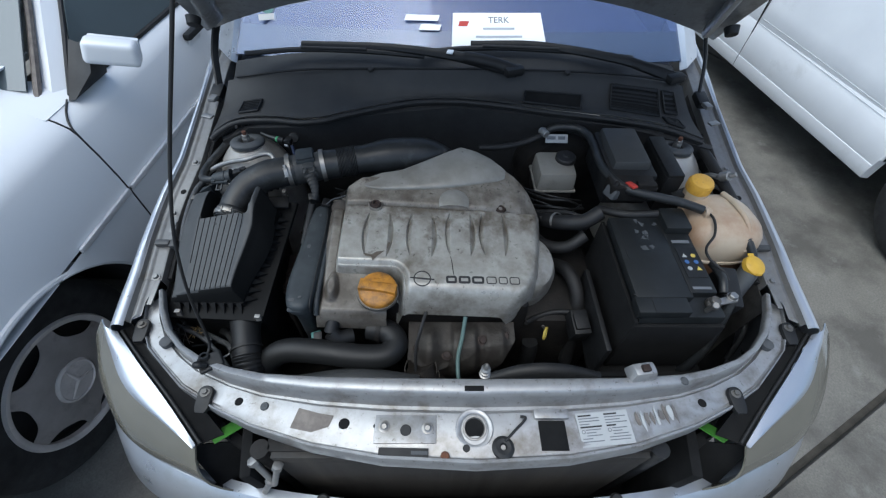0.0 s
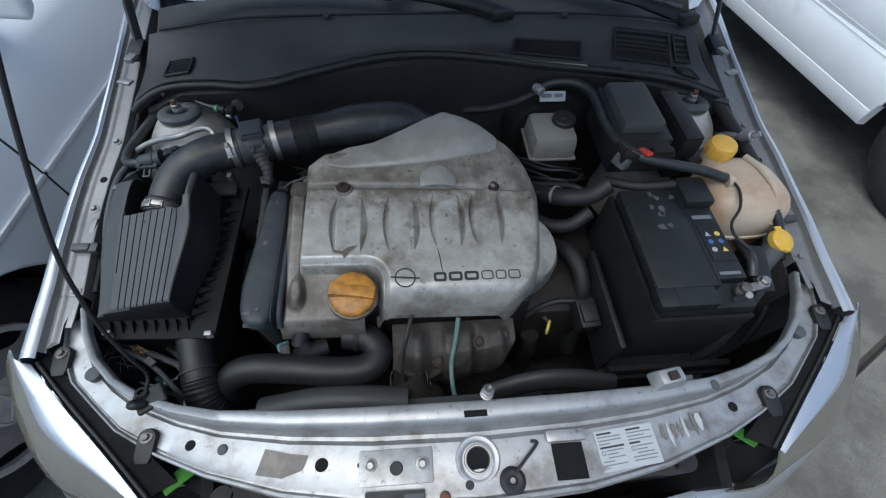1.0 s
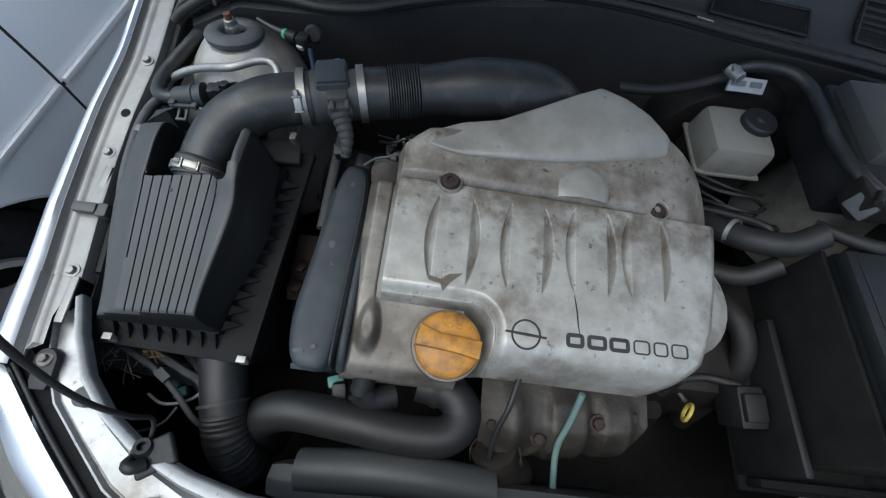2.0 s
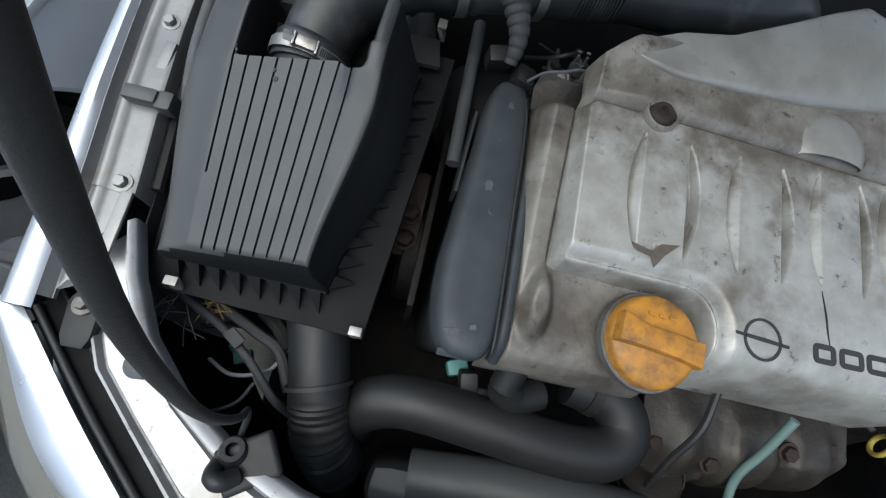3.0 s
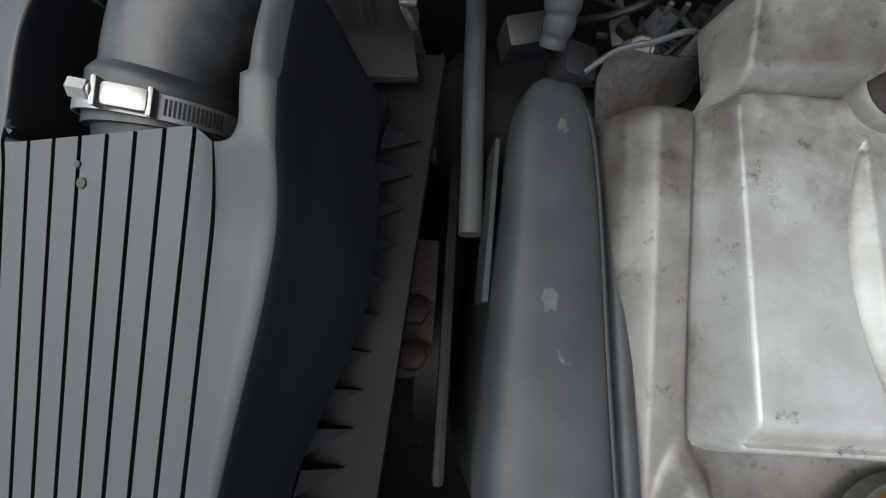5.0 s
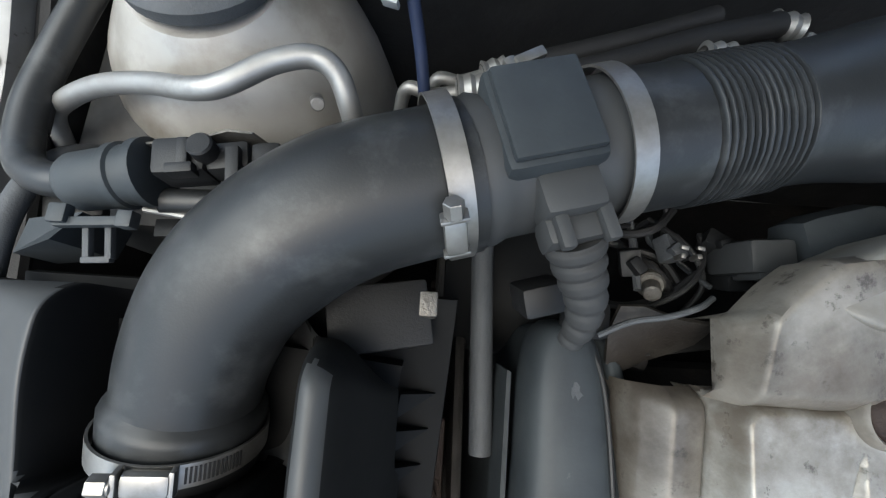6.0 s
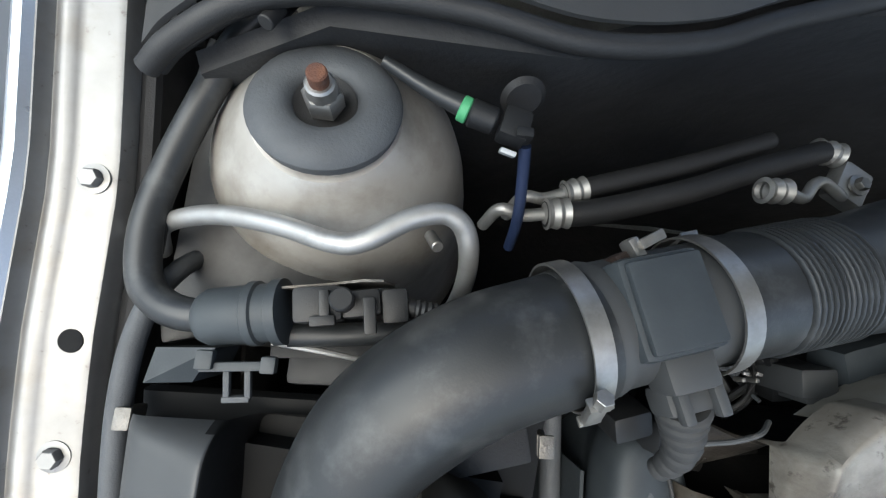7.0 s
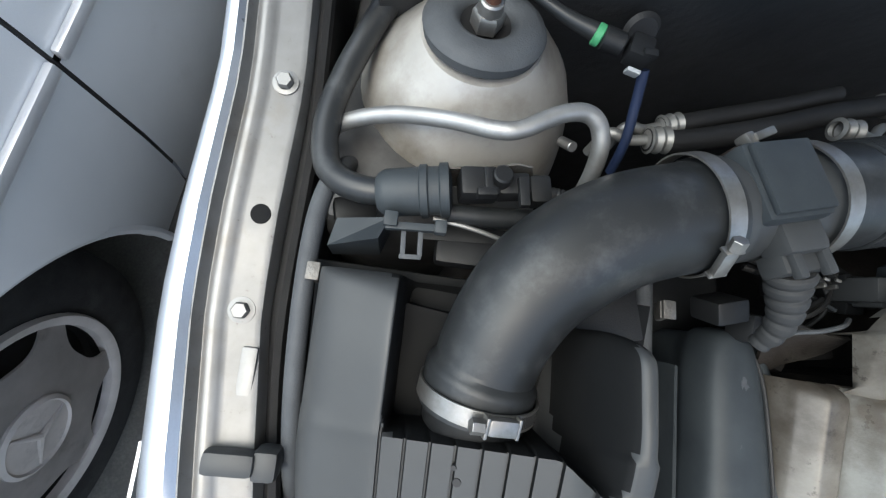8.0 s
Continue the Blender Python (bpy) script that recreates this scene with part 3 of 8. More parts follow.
for s in (-1, 1):
    for y in (0.854, 1.019, 1.167, 1.43):
        p = wing_point(y, 0.6485)
        part("wing_bolt", hexbolt((s * p.x, p.y, p.z + 0.001), (0, -0.15, 1), 0.0055, 0.0055, 0.0085), GUTTER, hatch)
    p = wing_point(1.080, 0.647)
    # black disc in place of the hole's inner shade
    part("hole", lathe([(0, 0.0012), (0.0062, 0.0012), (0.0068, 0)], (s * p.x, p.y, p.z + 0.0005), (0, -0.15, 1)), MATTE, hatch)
    for y in (0.80, 0.95, 1.105, 1.25):
        p = wing_point(y, 0.648)
        part("pressed_bead", rbox((s * p.x, p.y + 0.02, p.z + 0.0005), (0.010, 0.055, 0.004), 0.0019, (8, 0, 0)), GUTTER, hatch)
    p = wing_point(0.932, 0.650)
    part("bonnet_stop", add(rbox((s * (p.x - 0.002), p.y, p.z + 0.008), (0.030, 0.014, 0.013), 0.004, (8, 0, 0)), rbox((s * (p.x - 0.022), p.y, p.z + 0.003), (0.015, 0.018, 0.018), 0.004, (8, 0, 0))), PLASTIC, hatch, "black rubber bonnet stop")
# rubber edging beside the gutters, and inner wings coloured dark for grime and shade
for s in (-1, 1):
    part("wing_seal", tube([(s * (0.631 + lerp_table(y, CROWN)[1]), y, lerp_table(y, CROWN)[0] - 0.026) for y in (0.86, 1.0, 1.15, 1.3)], 0.006, 8, 6), RUBBER_DK, hatch)
    rows = []
    for i in range(13):
        y = 0.80 + 0.055 * i
        z, dx = lerp_table(y, CROWN)
        rows.append([(s * (0.635 + dx), y, z - 0.03), (s * (0.627 + dx), y, z - 0.08), (s * (0.618 + dx), y, 0.6), (s * 0.60, y, 0.42), (s * 0.56, y, 0.33)])
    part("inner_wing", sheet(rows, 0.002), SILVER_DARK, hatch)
    # brake-line and cable conduit clipped along the inner wing
    part("conduit", tube([(s * 0.612, 0.86, 0.70), (s * 0.614, 0.95, 0.775), (s * 0.617, 1.03, 0.80), (s * 0.616, 1.09, 0.803), (s * 0.608, 1.125, 0.785), (s * 0.602, 1.15, 0.72)], 0.006, 10), GREYRUB, hatch)

# ---- headlamps, bumper and grille space ----
TOPIN = [(0.668, 0.742, 0.748), (0.60, 0.678, 0.745), (0.53, 0.615, 0.738), (0.462, 0.548, 0.722)]
TOPOUT = [(0.707, 0.765, 0.752), (0.672, 0.712, 0.742), (0.605, 0.632, 0.730), (0.463, 0.545, 0.720)]
LOWER = [(0.735, 0.735, 0.625), (0.690, 0.640, 0.612), (0.600, 0.560, 0.602), (0.430, 0.500, 0.600)]


def band(a, b, n=10, bulge=0.0, m=6):
    pa, pb = spline(a, n), spline(b, n)
    rows = []
    for u, v in zip(pa, pb):
        rows.append([u.lerp(v, k / m) + Vector((0.6, -0.8, 0.5)).normalized() * bulge * math.sin(math.pi * k / m) for k in range(m + 1)])
    return rows


def flip(bm, s):
    return mirrored(bm) if s < 0 else bm


for s in (-1, 1):
    lamp = thing("headlamp", "silver-edged headlamp with a yellowed clear lens", "headlamp", (s * 0.6, 0.6, 0.6), "headlamps")
    part("lamp_trim", flip(sheet(band(TOPIN, TOPOUT, 10, 0.006), 0.002), s), SILVER, lamp, "silver upper edge")
    part("lens", flip(sheet(band(TOPOUT, LOWER, 10, 0.022), 0.003), s), LENS, lamp, "yellowed clear plastic lens")
    HOUSE_IN = [(0.655, 0.765, 0.742), (0.59, 0.700, 0.735), (0.50, 0.632, 0.728), (0.43, 0.57, 0.70)]
    part("housing", flip(sheet(band(HOUSE_IN, [(x, y, z - 0.006) for x, y, z in TOPIN], 10, -0.006), 0.002), s), MATTE, lamp, "black housing top")
    part("rubber_strip", flip(tube([(x - 0.004, y + 0.004, z - 0.005) for x, y, z in TOPIN], 0.003, 10), s), RUBBER_DK, lamp)
    part("rear_wall", flip(sheet([[(0.43, 0.57, 0.70), (0.50, 0.632, 0.728), (0.59, 0.70, 0.735), (0.655, 0.765, 0.742)], [(0.42, 0.57, 0.42), (0.48, 0.63, 0.42), (0.56, 0.70, 0.42), (0.62, 0.77, 0.42)]], 0.002), s), PLASTIC2, lamp)
    for bx, by, bz, rz in ((0.456, 0.622, 0.7545, 35), (0.622, 0.753, 0.750, 40)):
        tab = [(0.0125 * math.cos(t_), 0.0125 * math.sin(t_)) for t_ in [math.pi * i / 12 for i in range(13)]] + [(-0.0115, -0.024), (-0.008, -0.032), (0.008, -0.032), (0.0115, -0.024)]
        part("fixing_lug", flip(prism(tab, -0.003, 0.0055, 0.002, pose(bx, by, bz + 0.001, 12, 0, -rz + 38)), s), PLASTIC2, lamp)
        part("bolt", hexbolt((s * bx, by, bz + 0.006), (0, 0, 1), 0.0048, 0.0045, 0.0085), CAST, lamp)
    part("lamp_side", flip(sheet([[(0.490, 0.552, 0.705), (0.43, 0.57, 0.662), (0.40, 0.60, 0.650)], [(0.460, 0.512, 0.60), (0.41, 0.55, 0.58), (0.39, 0.60, 0.57)], [(0.460, 0.520, 0.30), (0.41, 0.55, 0.30), (0.39, 0.60, 0.30)]], 0.003), s), MATTE, lamp)
    part("green_tape", prism([(-.017, -.030), (.015, -.034), (.019, .027), (-.013, .031)], 0, 0.0012, 0, pose(s * 0.428, 0.583, 0.690, -25, s * 25, s * 30)), GREENTAPE, lamp, "strip of bright green tape")

LOWC = [(0.735, 0.735, 0.62), (0.690, 0.636, 0.607), (0.600, 0.556, 0.597), (0.430, 0.497, 0.595), (0.22, 0.467, 0.60), (0.0, 0.455, 0.602)]


def bumper():
    half = spline(LOWC, 6)
    path = [Vector((-p.x, p.y, p.z)) for p in half[:-1]] + half[::-1]
    rows = []
    for p in path:
        d = Vector((p.x * 1.0, (p.y - 1.2) * 1.0, 0)).normalized()
        rows.append([p - d * 0.022 + Vector((0, 0, -0.002)), p - d * 0.004 + Vector((0, 0, 0.0)), p + d * 0.010 + Vector((0, 0, -0.010)), p + d * 0.030 + Vector((0, 0, -0.04)),
                     p + d * 0.055 + Vector((0, 0, -0.11)), p + d * 0.066 + Vector((0, 0, -0.20)), p + d * 0.06 + Vector((0, 0, -0.30)), p + d * 0.02 + Vector((0, 0, -0.40))])
    return sheet(rows, 0.003)


part("bumper", bumper(), SILVER, hatch, "silver painted front bumper")
for x in (-0.266, 0.266):
    part("bumper_plug", lathe([(0, 0.004), (0.010, 0.004), (0.013, 0)], (x, 0.484, 0.601), (0, 0, 1)), RUBBER_DK, hatch)
for s in (-1, 1):
    part("bumper_side", flip(sheet([[(0.735, 0.735, 0.62), (0.765, 0.79, 0.63), (0.775, 0.90, 0.62)], [(0.80, 0.72, 0.42), (0.80, 0.80, 0.42), (0.785, 0.90, 0.42)], [(0.77, 0.70, 0.25), (0.77, 0.8, 0.25), (0.76, 0.90, 0.25)]], 0.003), s), SILVER, hatch)

# condenser and radiator behind the bumper
cond = thing("radiator", "dark finned condenser and radiator with a black shroud", "radiator", (0, 0.57, 0.3))
part("core", rbox((-0.02, 0.556, 0.50), (0.66, 0.03, 0.42), 0.003), GRIME_SHADE, cond)
fin = None
for k in range(44):
    if fin is None:
        fin = make_mesh("fin", rbox((0, 0, 0), (0.64, 0.012, 0.0042), 0.001), FINS)
    ob = new("fin", fin)
    ob.location = (-0.02, 0.537, 0.705 - 0.0085 * k)
    ob.parent = cond
    ob.matrix_parent_inverse = Matrix.Translation(-Vector(cond.location))
for x in (-0.36, 0.32):
    part("end_tank", tube([(x, 0.545, 0.71), (x, 0.545, 0.32)], 0.016, 12), GRIME_SHADE if x < 0 else PLASTIC2, cond)
for k, (p, q) in enumerate((((-0.372, 0.530, 0.700), (-0.352, 0.512, 0.640)), ((-0.352, 0.512, 0.640), (-0.372, 0.500, 0.600)), ((-0.330, 0.525, 0.690), (-0.345, 0.505, 0.640)))):
    part("pipe_joint", add(rod(p, q, 0.0055), lathe([(0.0055, 0), (0.0095, 0.001), (0.0095, 0.010), (0.0055, 0.011)], p, Vector(q) - Vector(p), 6)), ALU, cond, "dull aluminium pipe joint")
part("lower_bracket", add(rbox((-0.335, 0.55, 0.655), (0.035, 0.008, 0.04), 0.003, (0, 25, 0)), rod((-0.355, 0.545, 0.675), (-0.335, 0.54, 0.63), 0.005)), GRIME_SHADE, cond)
part("fan_shroud", add(rbox((-0.12, 0.655, 0.55), (0.52, 0.045, 0.24), 0.02), tube([(-0.34, 0.668, 0.655), (-0.22, 0.676, 0.672), (-0.10, 0.668, 0.66)], 0.026, 14)), PLASTIC, cond)
part("shroud_arch", tube([(0.03, 0.662, 0.70), (0.10, 0.672, 0.725), (0.17, 0.672, 0.727), (0.24, 0.664, 0.71)], 0.018, 12, squash=0.6), PLASTIC2, cond)

# added black fillers that keep the gaps around the radiator dark
for s in (-1, 1):
    part("air_guide", add(rbox((s * 0.395, 0.565, 0.52), (0.02, 0.12, 0.33), 0.006, (0, 0, s * -12)), rbox((s * 0.47, 0.60, 0.50), (0.16, 0.02, 0.34), 0.006, (0, 0, s * 30))), MATTE, hatch)
part("bumper_beam", rbox((0, 0.490, 0.36), (0.86, 0.05, 0.12), 0.02), MATTE, hatch)
part("undertray", rbox((0, 0.60, 0.30), (1.15, 0.30, 0.012), 0.004), MATTE, hatch)

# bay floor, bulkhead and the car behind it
part("bay_floor", rbox((0, 0.95, 0.33), (1.16, 0.72, 0.02), 0.004), GRIME_SHADE, hatch)
part("bulkhead", sheet([[(-0.60, 1.235, 0.832), (-0.53, 1.257, 0.856), (-0.40, 1.252, 0.864), (-0.28, 1.296, 0.866), (-0.02, 1.340, 0.870), (0.21, 1.306, 0.866), (0.40, 1.280, 0.860), (0.62, 1.215, 0.842)],
                        [(-0.62, 1.262, 0.72), (-0.53, 1.285, 0.72), (-0.40, 1.290, 0.72), (-0.28, 1.325, 0.72), (-0.02, 1.36, 0.72), (0.21, 1.34, 0.72), (0.40, 1.325, 0.72), (0.62, 1.27, 0.72)],
                        [(-0.62, 1.28, 0.34), (-0.53, 1.29, 0.34), (-0.40, 1.30, 0.34), (-0.28, 1.32, 0.34), (-0.02, 1.33, 0.34), (0.21, 1.32, 0.34), (0.40, 1.32, 0.34), (0.62, 1.28, 0.34)]], 0.012), PAD, hatch)

SEAL = [(-0.618, 1.219, 0.838), (-0.602, 1.228, 0.850), (-0.568, 1.243, 0.864), (-0.525, 1.251, 0.870), (-0.46, 1.249, 0.873), (-0.40, 1.240, 0.874), (-0.34, 1.249, 0.875), (-0.28, 1.274, 0.877), (-0.14, 1.321, 0.880), (-0.02, 1.330, 0.881), (0.10, 1.316, 0.880), (0.21, 1.296, 0.877), (0.38, 1.272, 0.872), (0.50, 1.248, 0.866), (0.59, 1.212, 0.852)]
part("bay_seal", add(tube(SEAL, 0.0062, 12, 8, squash=1.0), tube([(x, y + 0.006, z - 0.010) for x, y, z in SEAL], 0.004, 10, 8)), RUBBER_DK, hatch, "black rubber bonnet seal")


FRONT = spline(SEAL, 8)


def cowl_point(p, t, lift=0.0):
    """From the seal (t = 0) back to the lip below the screen (t = 1)."""
    yb = 1.385 + 0.02 * (abs(p.x) / 0.62) ** 3
    zb = 0.938 - 0.05 * (abs(p.x) / 0.62) ** 3
    dip = 0.012 * smooth01(p.x, -0.34, -0.26) * smooth01(p.x, 0.60, 0.52)
    return (p.x, p.y + 0.008 + (yb - p.y - 0.008) * t, lift + p.z + 0.008 + (zb - p.z - 0.008) * (t ** 0.8) - 0.014 * math.sin(math.pi * t) - dip * math.sin(math.pi * min(1, t * 1.1)))


def cowl():
    rows = []
    for p in FRONT:
        row = [cowl_point(p, k / 10) for k in range(11)]
        x, yb, zb = row[-1]
        rows.append(row + [(x, yb + 0.004, zb - 0.014), (x, yb + 0.035, zb - 0.012), (x, yb + 0.085, zb + 0.010)])
    return sheet(rows, 0.003)


def seal_at(x):
    k = min(range(len(FRONT) - 1), key=lambda i: 0 if FRONT[i].x <= x <= FRONT[i + 1].x else 1 + abs(FRONT[i].x - x))
    a, b = FRONT[k], FRONT[k + 1]
    return a.lerp(b, (x - a.x) / (b.x - a.x))


cowl_ob = part("cowl_cover", cowl(), COWL, hatch, "dusty black plastic scuttle cover with vents", 50)
part("cowl_lip", tube([(-0.59, 1.402, 0.90), (-0.40, 1.390, 0.930), (-0.1, 1.386, 0.940), (0.2, 1.386, 0.940), (0.42, 1.39, 0.930), (0.57, 1.40, 0.906)], 0.0032, 10), PLASTIC2, hatch)
for x in (-0.235, 0.265):
    part("clip_stud", lathe([(0, 0.006), (0.006, 0.005), (0.008, 0)], (x, 1.378, 0.938), (0, -0.5, 1)), RUBBER_DK, hatch)


def vent(u0, u1, t0, t1, n, slant=0.0):
    """A dark field in the cowl with a raised rim, and n slats across it."""
    def field(ta, tb, lift, m=8):
        return [[cowl_point(seal_at(u0 + (u1 - u0) * k / m + slant * t), t, lift) for t in (ta, (ta + tb) / 2, tb)] for k in range(m + 1)]
    base = part("vent_grille", sheet(field(t0, t1, 0.0030), 0.002), MATTE, cowl_ob, "fine black vent grille")
    rim = [Vector(cowl_point(seal_at(u + slant * t), t, 0.004)) for u, t in ((u0, t0), (u1, t0), (u1, t1), (u0, t1), (u0, t0))]
    for a, b in zip(rim, rim[1:]):
        part("rim", rod(a, b, 0.0022, 0.0022, 8), PLASTIC2, base)
    for k in range(n):
        t = t0 + (t1 - t0) * (k + 0.5) / n
        part("slat", sheet(field(t - 0.25 * (t1 - t0) / n, t + 0.2 * (t1 - t0) / n, 0.0050, 6), 0.0015), PLASTIC2, base)


vent(0.150, 0.295, 0.10, 0.60, 0, 0.02)
vent(0.372, 0.500, 0.30, 0.84, 8, 0.015)
vent(0.524, 0.556, 0.45, 0.84, 5)
vent(0.512, 0.550, 0.06, 0.30, 5)
vent(-0.555, -0.508, 0.12, 0.46, 7)

# windscreen, pillars, roof and interior
def screen_rows(off=0.0):
    rows = []
    for j in range(9):
        t = j / 8
        row = []
        for i in range(17):
            u = -1 + i / 8
            hw = 0.64 - 0.10 * t
            row.append((u * hw, 1.455 + 0.62 * t + 0.075 * u * u * (1 - 0.4 * t) + off, 0.918 + 0.46 * t - 0.02 * u * u * (1 - t)))
        rows.append(row)
    return rows


screen = part("windscreen", sheet(screen_rows(), 0.005), glass, hatch, "tinted windscreen glass reflecting the sky")
screen.visible_shadow = False
part("screen_band", sheet([[(x, y - 0.002, z + 0.003) for x, y, z in screen_rows()[0]], [(x, y - 0.002 + 0.07, z + 0.003 + 0.052) for x, y, z in screen_rows()[0]]], 0.001), GLASS_DARK, hatch, "black printed lower edge of the glass")
part("dashboard", sheet([[(x * 0.98, y + 0.02, z - 0.03) for x, y, z in screen_rows()[0]], [(x * 0.9, 1.9, 0.92) for x, y, z in screen_rows()[0]], [(x * 0.9, 2.1, 0.85) for x, y, z in screen_rows()[0]], [(x * 0.9, 2.12, 0.4) for x, y, z in screen_rows()[0]]], 0.01), DASH, hatch)
for s in (-1, 1):
    part("pillar", sheet([[(s * 0.64, 1.50, 0.895), (s * 0.69, 1.56, 0.90)], [(s * 0.60, 1.80, 1.16), (s * 0.64, 1.84, 1.15)], [(s * 0.54, 2.12, 1.39), (s * 0.58, 2.16, 1.36)]], 0.02), SILVER, hatch)
    part("side_body", sheet([[(s * 0.735, 1.78, 0.93), (s * 0.80, 1.78, 0.7), (s * 0.83, 1.78, 0.5), (s * 0.80, 1.78, 0.25)], [(s * 0.74, 4.0, 0.98), (s * 0.82, 4.0, 0.7), (s * 0.84, 4.0, 0.5), (s * 0.80, 4.0, 0.25)]], 0.02), SILVER, hatch)
    part("side_glass", sheet([[(s * 0.70, 1.80, 0.94), (s * 0.58, 2.2, 1.37)], [(s * 0.72, 4.0, 0.98), (s * 0.58, 3.6, 1.38)]], 0.005), GLASS_DARK, hatch)
part("roof", sheet([[(-0.56, 2.10, 1.385), (0, 2.06, 1.40), (0.56, 2.10, 1.385)], [(-0.58, 2.8, 1.43), (0, 2.8, 1.46), (0.58, 2.8, 1.43)], [(-0.56, 3.7, 1.36), (0, 3.7, 1.40), (0.56, 3.7, 1.36)]], 0.02), SILVER, hatch)
part("tail_glass", sheet([[(-0.56, 3.70, 1.355), (0, 3.72, 1.39), (0.56, 3.70, 1.355)], [(-0.66, 3.98, 1.12), (0, 4.02, 1.14), (0.66, 3.98, 1.12)]], 0.006), GLASS_DARK, hatch)
for s in (-1, 1):
    part("rear_quarter", sheet([[(s * 0.58, 3.6, 1.37), (s * 0.72, 3.98, 0.98)], [(s * 0.56, 3.72, 1.35), (s * 0.72, 4.02, 1.12)]], 0.02), SILVER, hatch)
part("tail", rbox((0, 4.0, 0.75), (1.60, 0.1, 0.9), 0.04), SILVER, hatch)
tyre = [(0.19, -0.09), (0.27, -0.095), (0.295, -0.08), (0.30, -0.05), (0.30, 0.05), (0.295, 0.08), (0.27, 0.095), (0.19, 0.09)]
for sx, y in ((-1, 1.12), (1, 1.12), (-1, 3.72), (1, 3.72)):
    part("tyre", lathe(tyre, (sx * 0.70, y, GZ + 0.30), (1, 0, 0), 32), TYRE, hatch)

# the notice behind the glass, its words and the stickers
notice = thing("paper_notice", "white printed paper sheet lying behind the windscreen", "paper", (0.09, 1.6, 0.99))


def on_glass(u, t):
    hw = 0.64 - 0.10 * t
    return Vector((u * hw, 1.455 + 0.62 * t + 0.075 * u * u * (1 - 0.4 * t), 0.918 + 0.46 * t - 0.02 * u * u * (1 - t)))


gm = Matrix.Translation(on_glass(0.155, 0.115) + Vector((0, -0.006, 0.008))) @ pose(0, 0, 0, 36.5, 0, 2.5)
part("sheet", prism([(-.128, -.048), (.128, -.048), (.115, .048), (-.122, .048)], 0, 0.0006, 0, gm), PAPER, notice)
part("word", letters("TERK", 0.024, gm @ pose(0.0, 0.020, 0.001)), INK_GREY, notice, "black printed word")
for yy, w in ((0.004, 0.085), (-0.018, 0.125)):
    part("print_bar", prism([(-w / 2, -.0028), (w / 2, -.0028), (w / 2, .0028), (-w / 2, .0028)], 0, 0.0005, 0, gm @ pose(0.0, yy, 0.001)), INK_PALE, notice)
part("red_mark", prism([(-.014, -.007), (.010, -.007), (.016, .007), (-.010, .007)], 0, 0.0005, 0, gm @ pose(-0.095, 0.018, 0.001)), RED, notice, "small red mark")
gm2 = Matrix.Translation(on_glass(-0.17, 0.155) + Vector((0, -0.006, 0.008))) @ pose(0, 0, 0, 36.5, 0, -1)
part("white_decal", add(prism([(-.05, -.008), (.04, -.008), (.045, .008), (-.045, .008)], 0, 0.0005, 0, gm2), prism([(-.01, -.008), (.045, -.008), (.05, .008), (-.005, .008)], 0, 0.0005, 0, gm2 @ pose(0, -0.026, 0))), PAPER, hatch, "white lettering strip stuck on the glass")
gm3 = Matrix.Translation(on_glass(-0.86, 0.14) + Vector((0, -0.006, 0.008))) @ pose(0, 0, 0, 36, 0, 14)
part("glass_sticker", prism([(-.022, -.012), (.022, -.012), (.022, .006), (-.022, .006)], 0, 0.0005, 0, gm3), LABEL, hatch, "small pale round-edged sticker")
part("glass_sticker", lathe([(0, 0.0006), (0.016, 0.0006), (0.016, 0)], gm3 @ Vector((0.006, 0.022, 0)), gm3.to_3x3() @ Vector((0, 0, 1))), TEAL, hatch)


# wipers
def wiper(blade, arm, label):
    w = thing("wiper", label, "wiper", arm[0], "wipers")
    part("blade", add(tube(blade, 0.007, 8), tube([(x, y - 0.004, z + 0.007) for x, y, z in blade[1:-1]], 0.004, 8)), RUBBER_DK, w)
    part("arm", tube(arm, 0.013, 10, rfun=lambda f: 1.3 - 0.7 * f, squash=0.6), PLASTIC2, w)
    part("pivot_cap", rbox(Vector(arm[0]) + Vector((0, -0.004, 0.002)), (0.05, 0.03, 0.022), 0.008, (0, 0, 20)), PLASTIC2, w)
    return w


w1 = wiper([(-0.57, 1.452, 0.938), (-0.42, 1.455, 0.950), (-0.25, 1.44, 0.955), (-0.10, 1.425, 0.952)], [(0.125, 1.372, 0.945), (0.03, 1.395, 0.958), (-0.05, 1.415, 0.963), (-0.20, 1.442, 0.966), (-0.42, 1.462, 0.962)], "black wiper with its arm parked low across the glass")
part("worn_patch", rbox((-0.035, 1.405, 0.974), (0.016, 0.018, 0.004), 0.0015, (0, 0, -15)), PAPER, w1, "white worn patch")
part("arm_cap", tube([(0.0, 1.397, 0.966), (0.07, 1.383, 0.960), (0.135, 1.365, 0.946)], 0.015, 12, squash=0.7), PLASTIC2, w1)
wiper([(-0.12, 1.44, 0.955), (0.05, 1.455, 0.962), (0.25, 1.455, 0.958), (0.45, 1.45, 0.945)], [(0.56, 1.405, 0.915), (0.48, 1.42, 0.935), (0.40, 1.435, 0.950), (0.20, 1.462, 0.968), (0.02, 1.465, 0.968)], "black wiper resting along the windscreen foot")


# the open bonnet: skin, inner frame and hinges
def bonnet_point(x, s, lift=0.0):
    a = radians(47)
    c = 0.025 * (1 - (x / 0.66) ** 2)
    return (x, 1.50 - s * math.cos(a) + (lift + c) * math.sin(a), 0.945 + s * math.sin(a) + (lift + c) * math.cos(a))


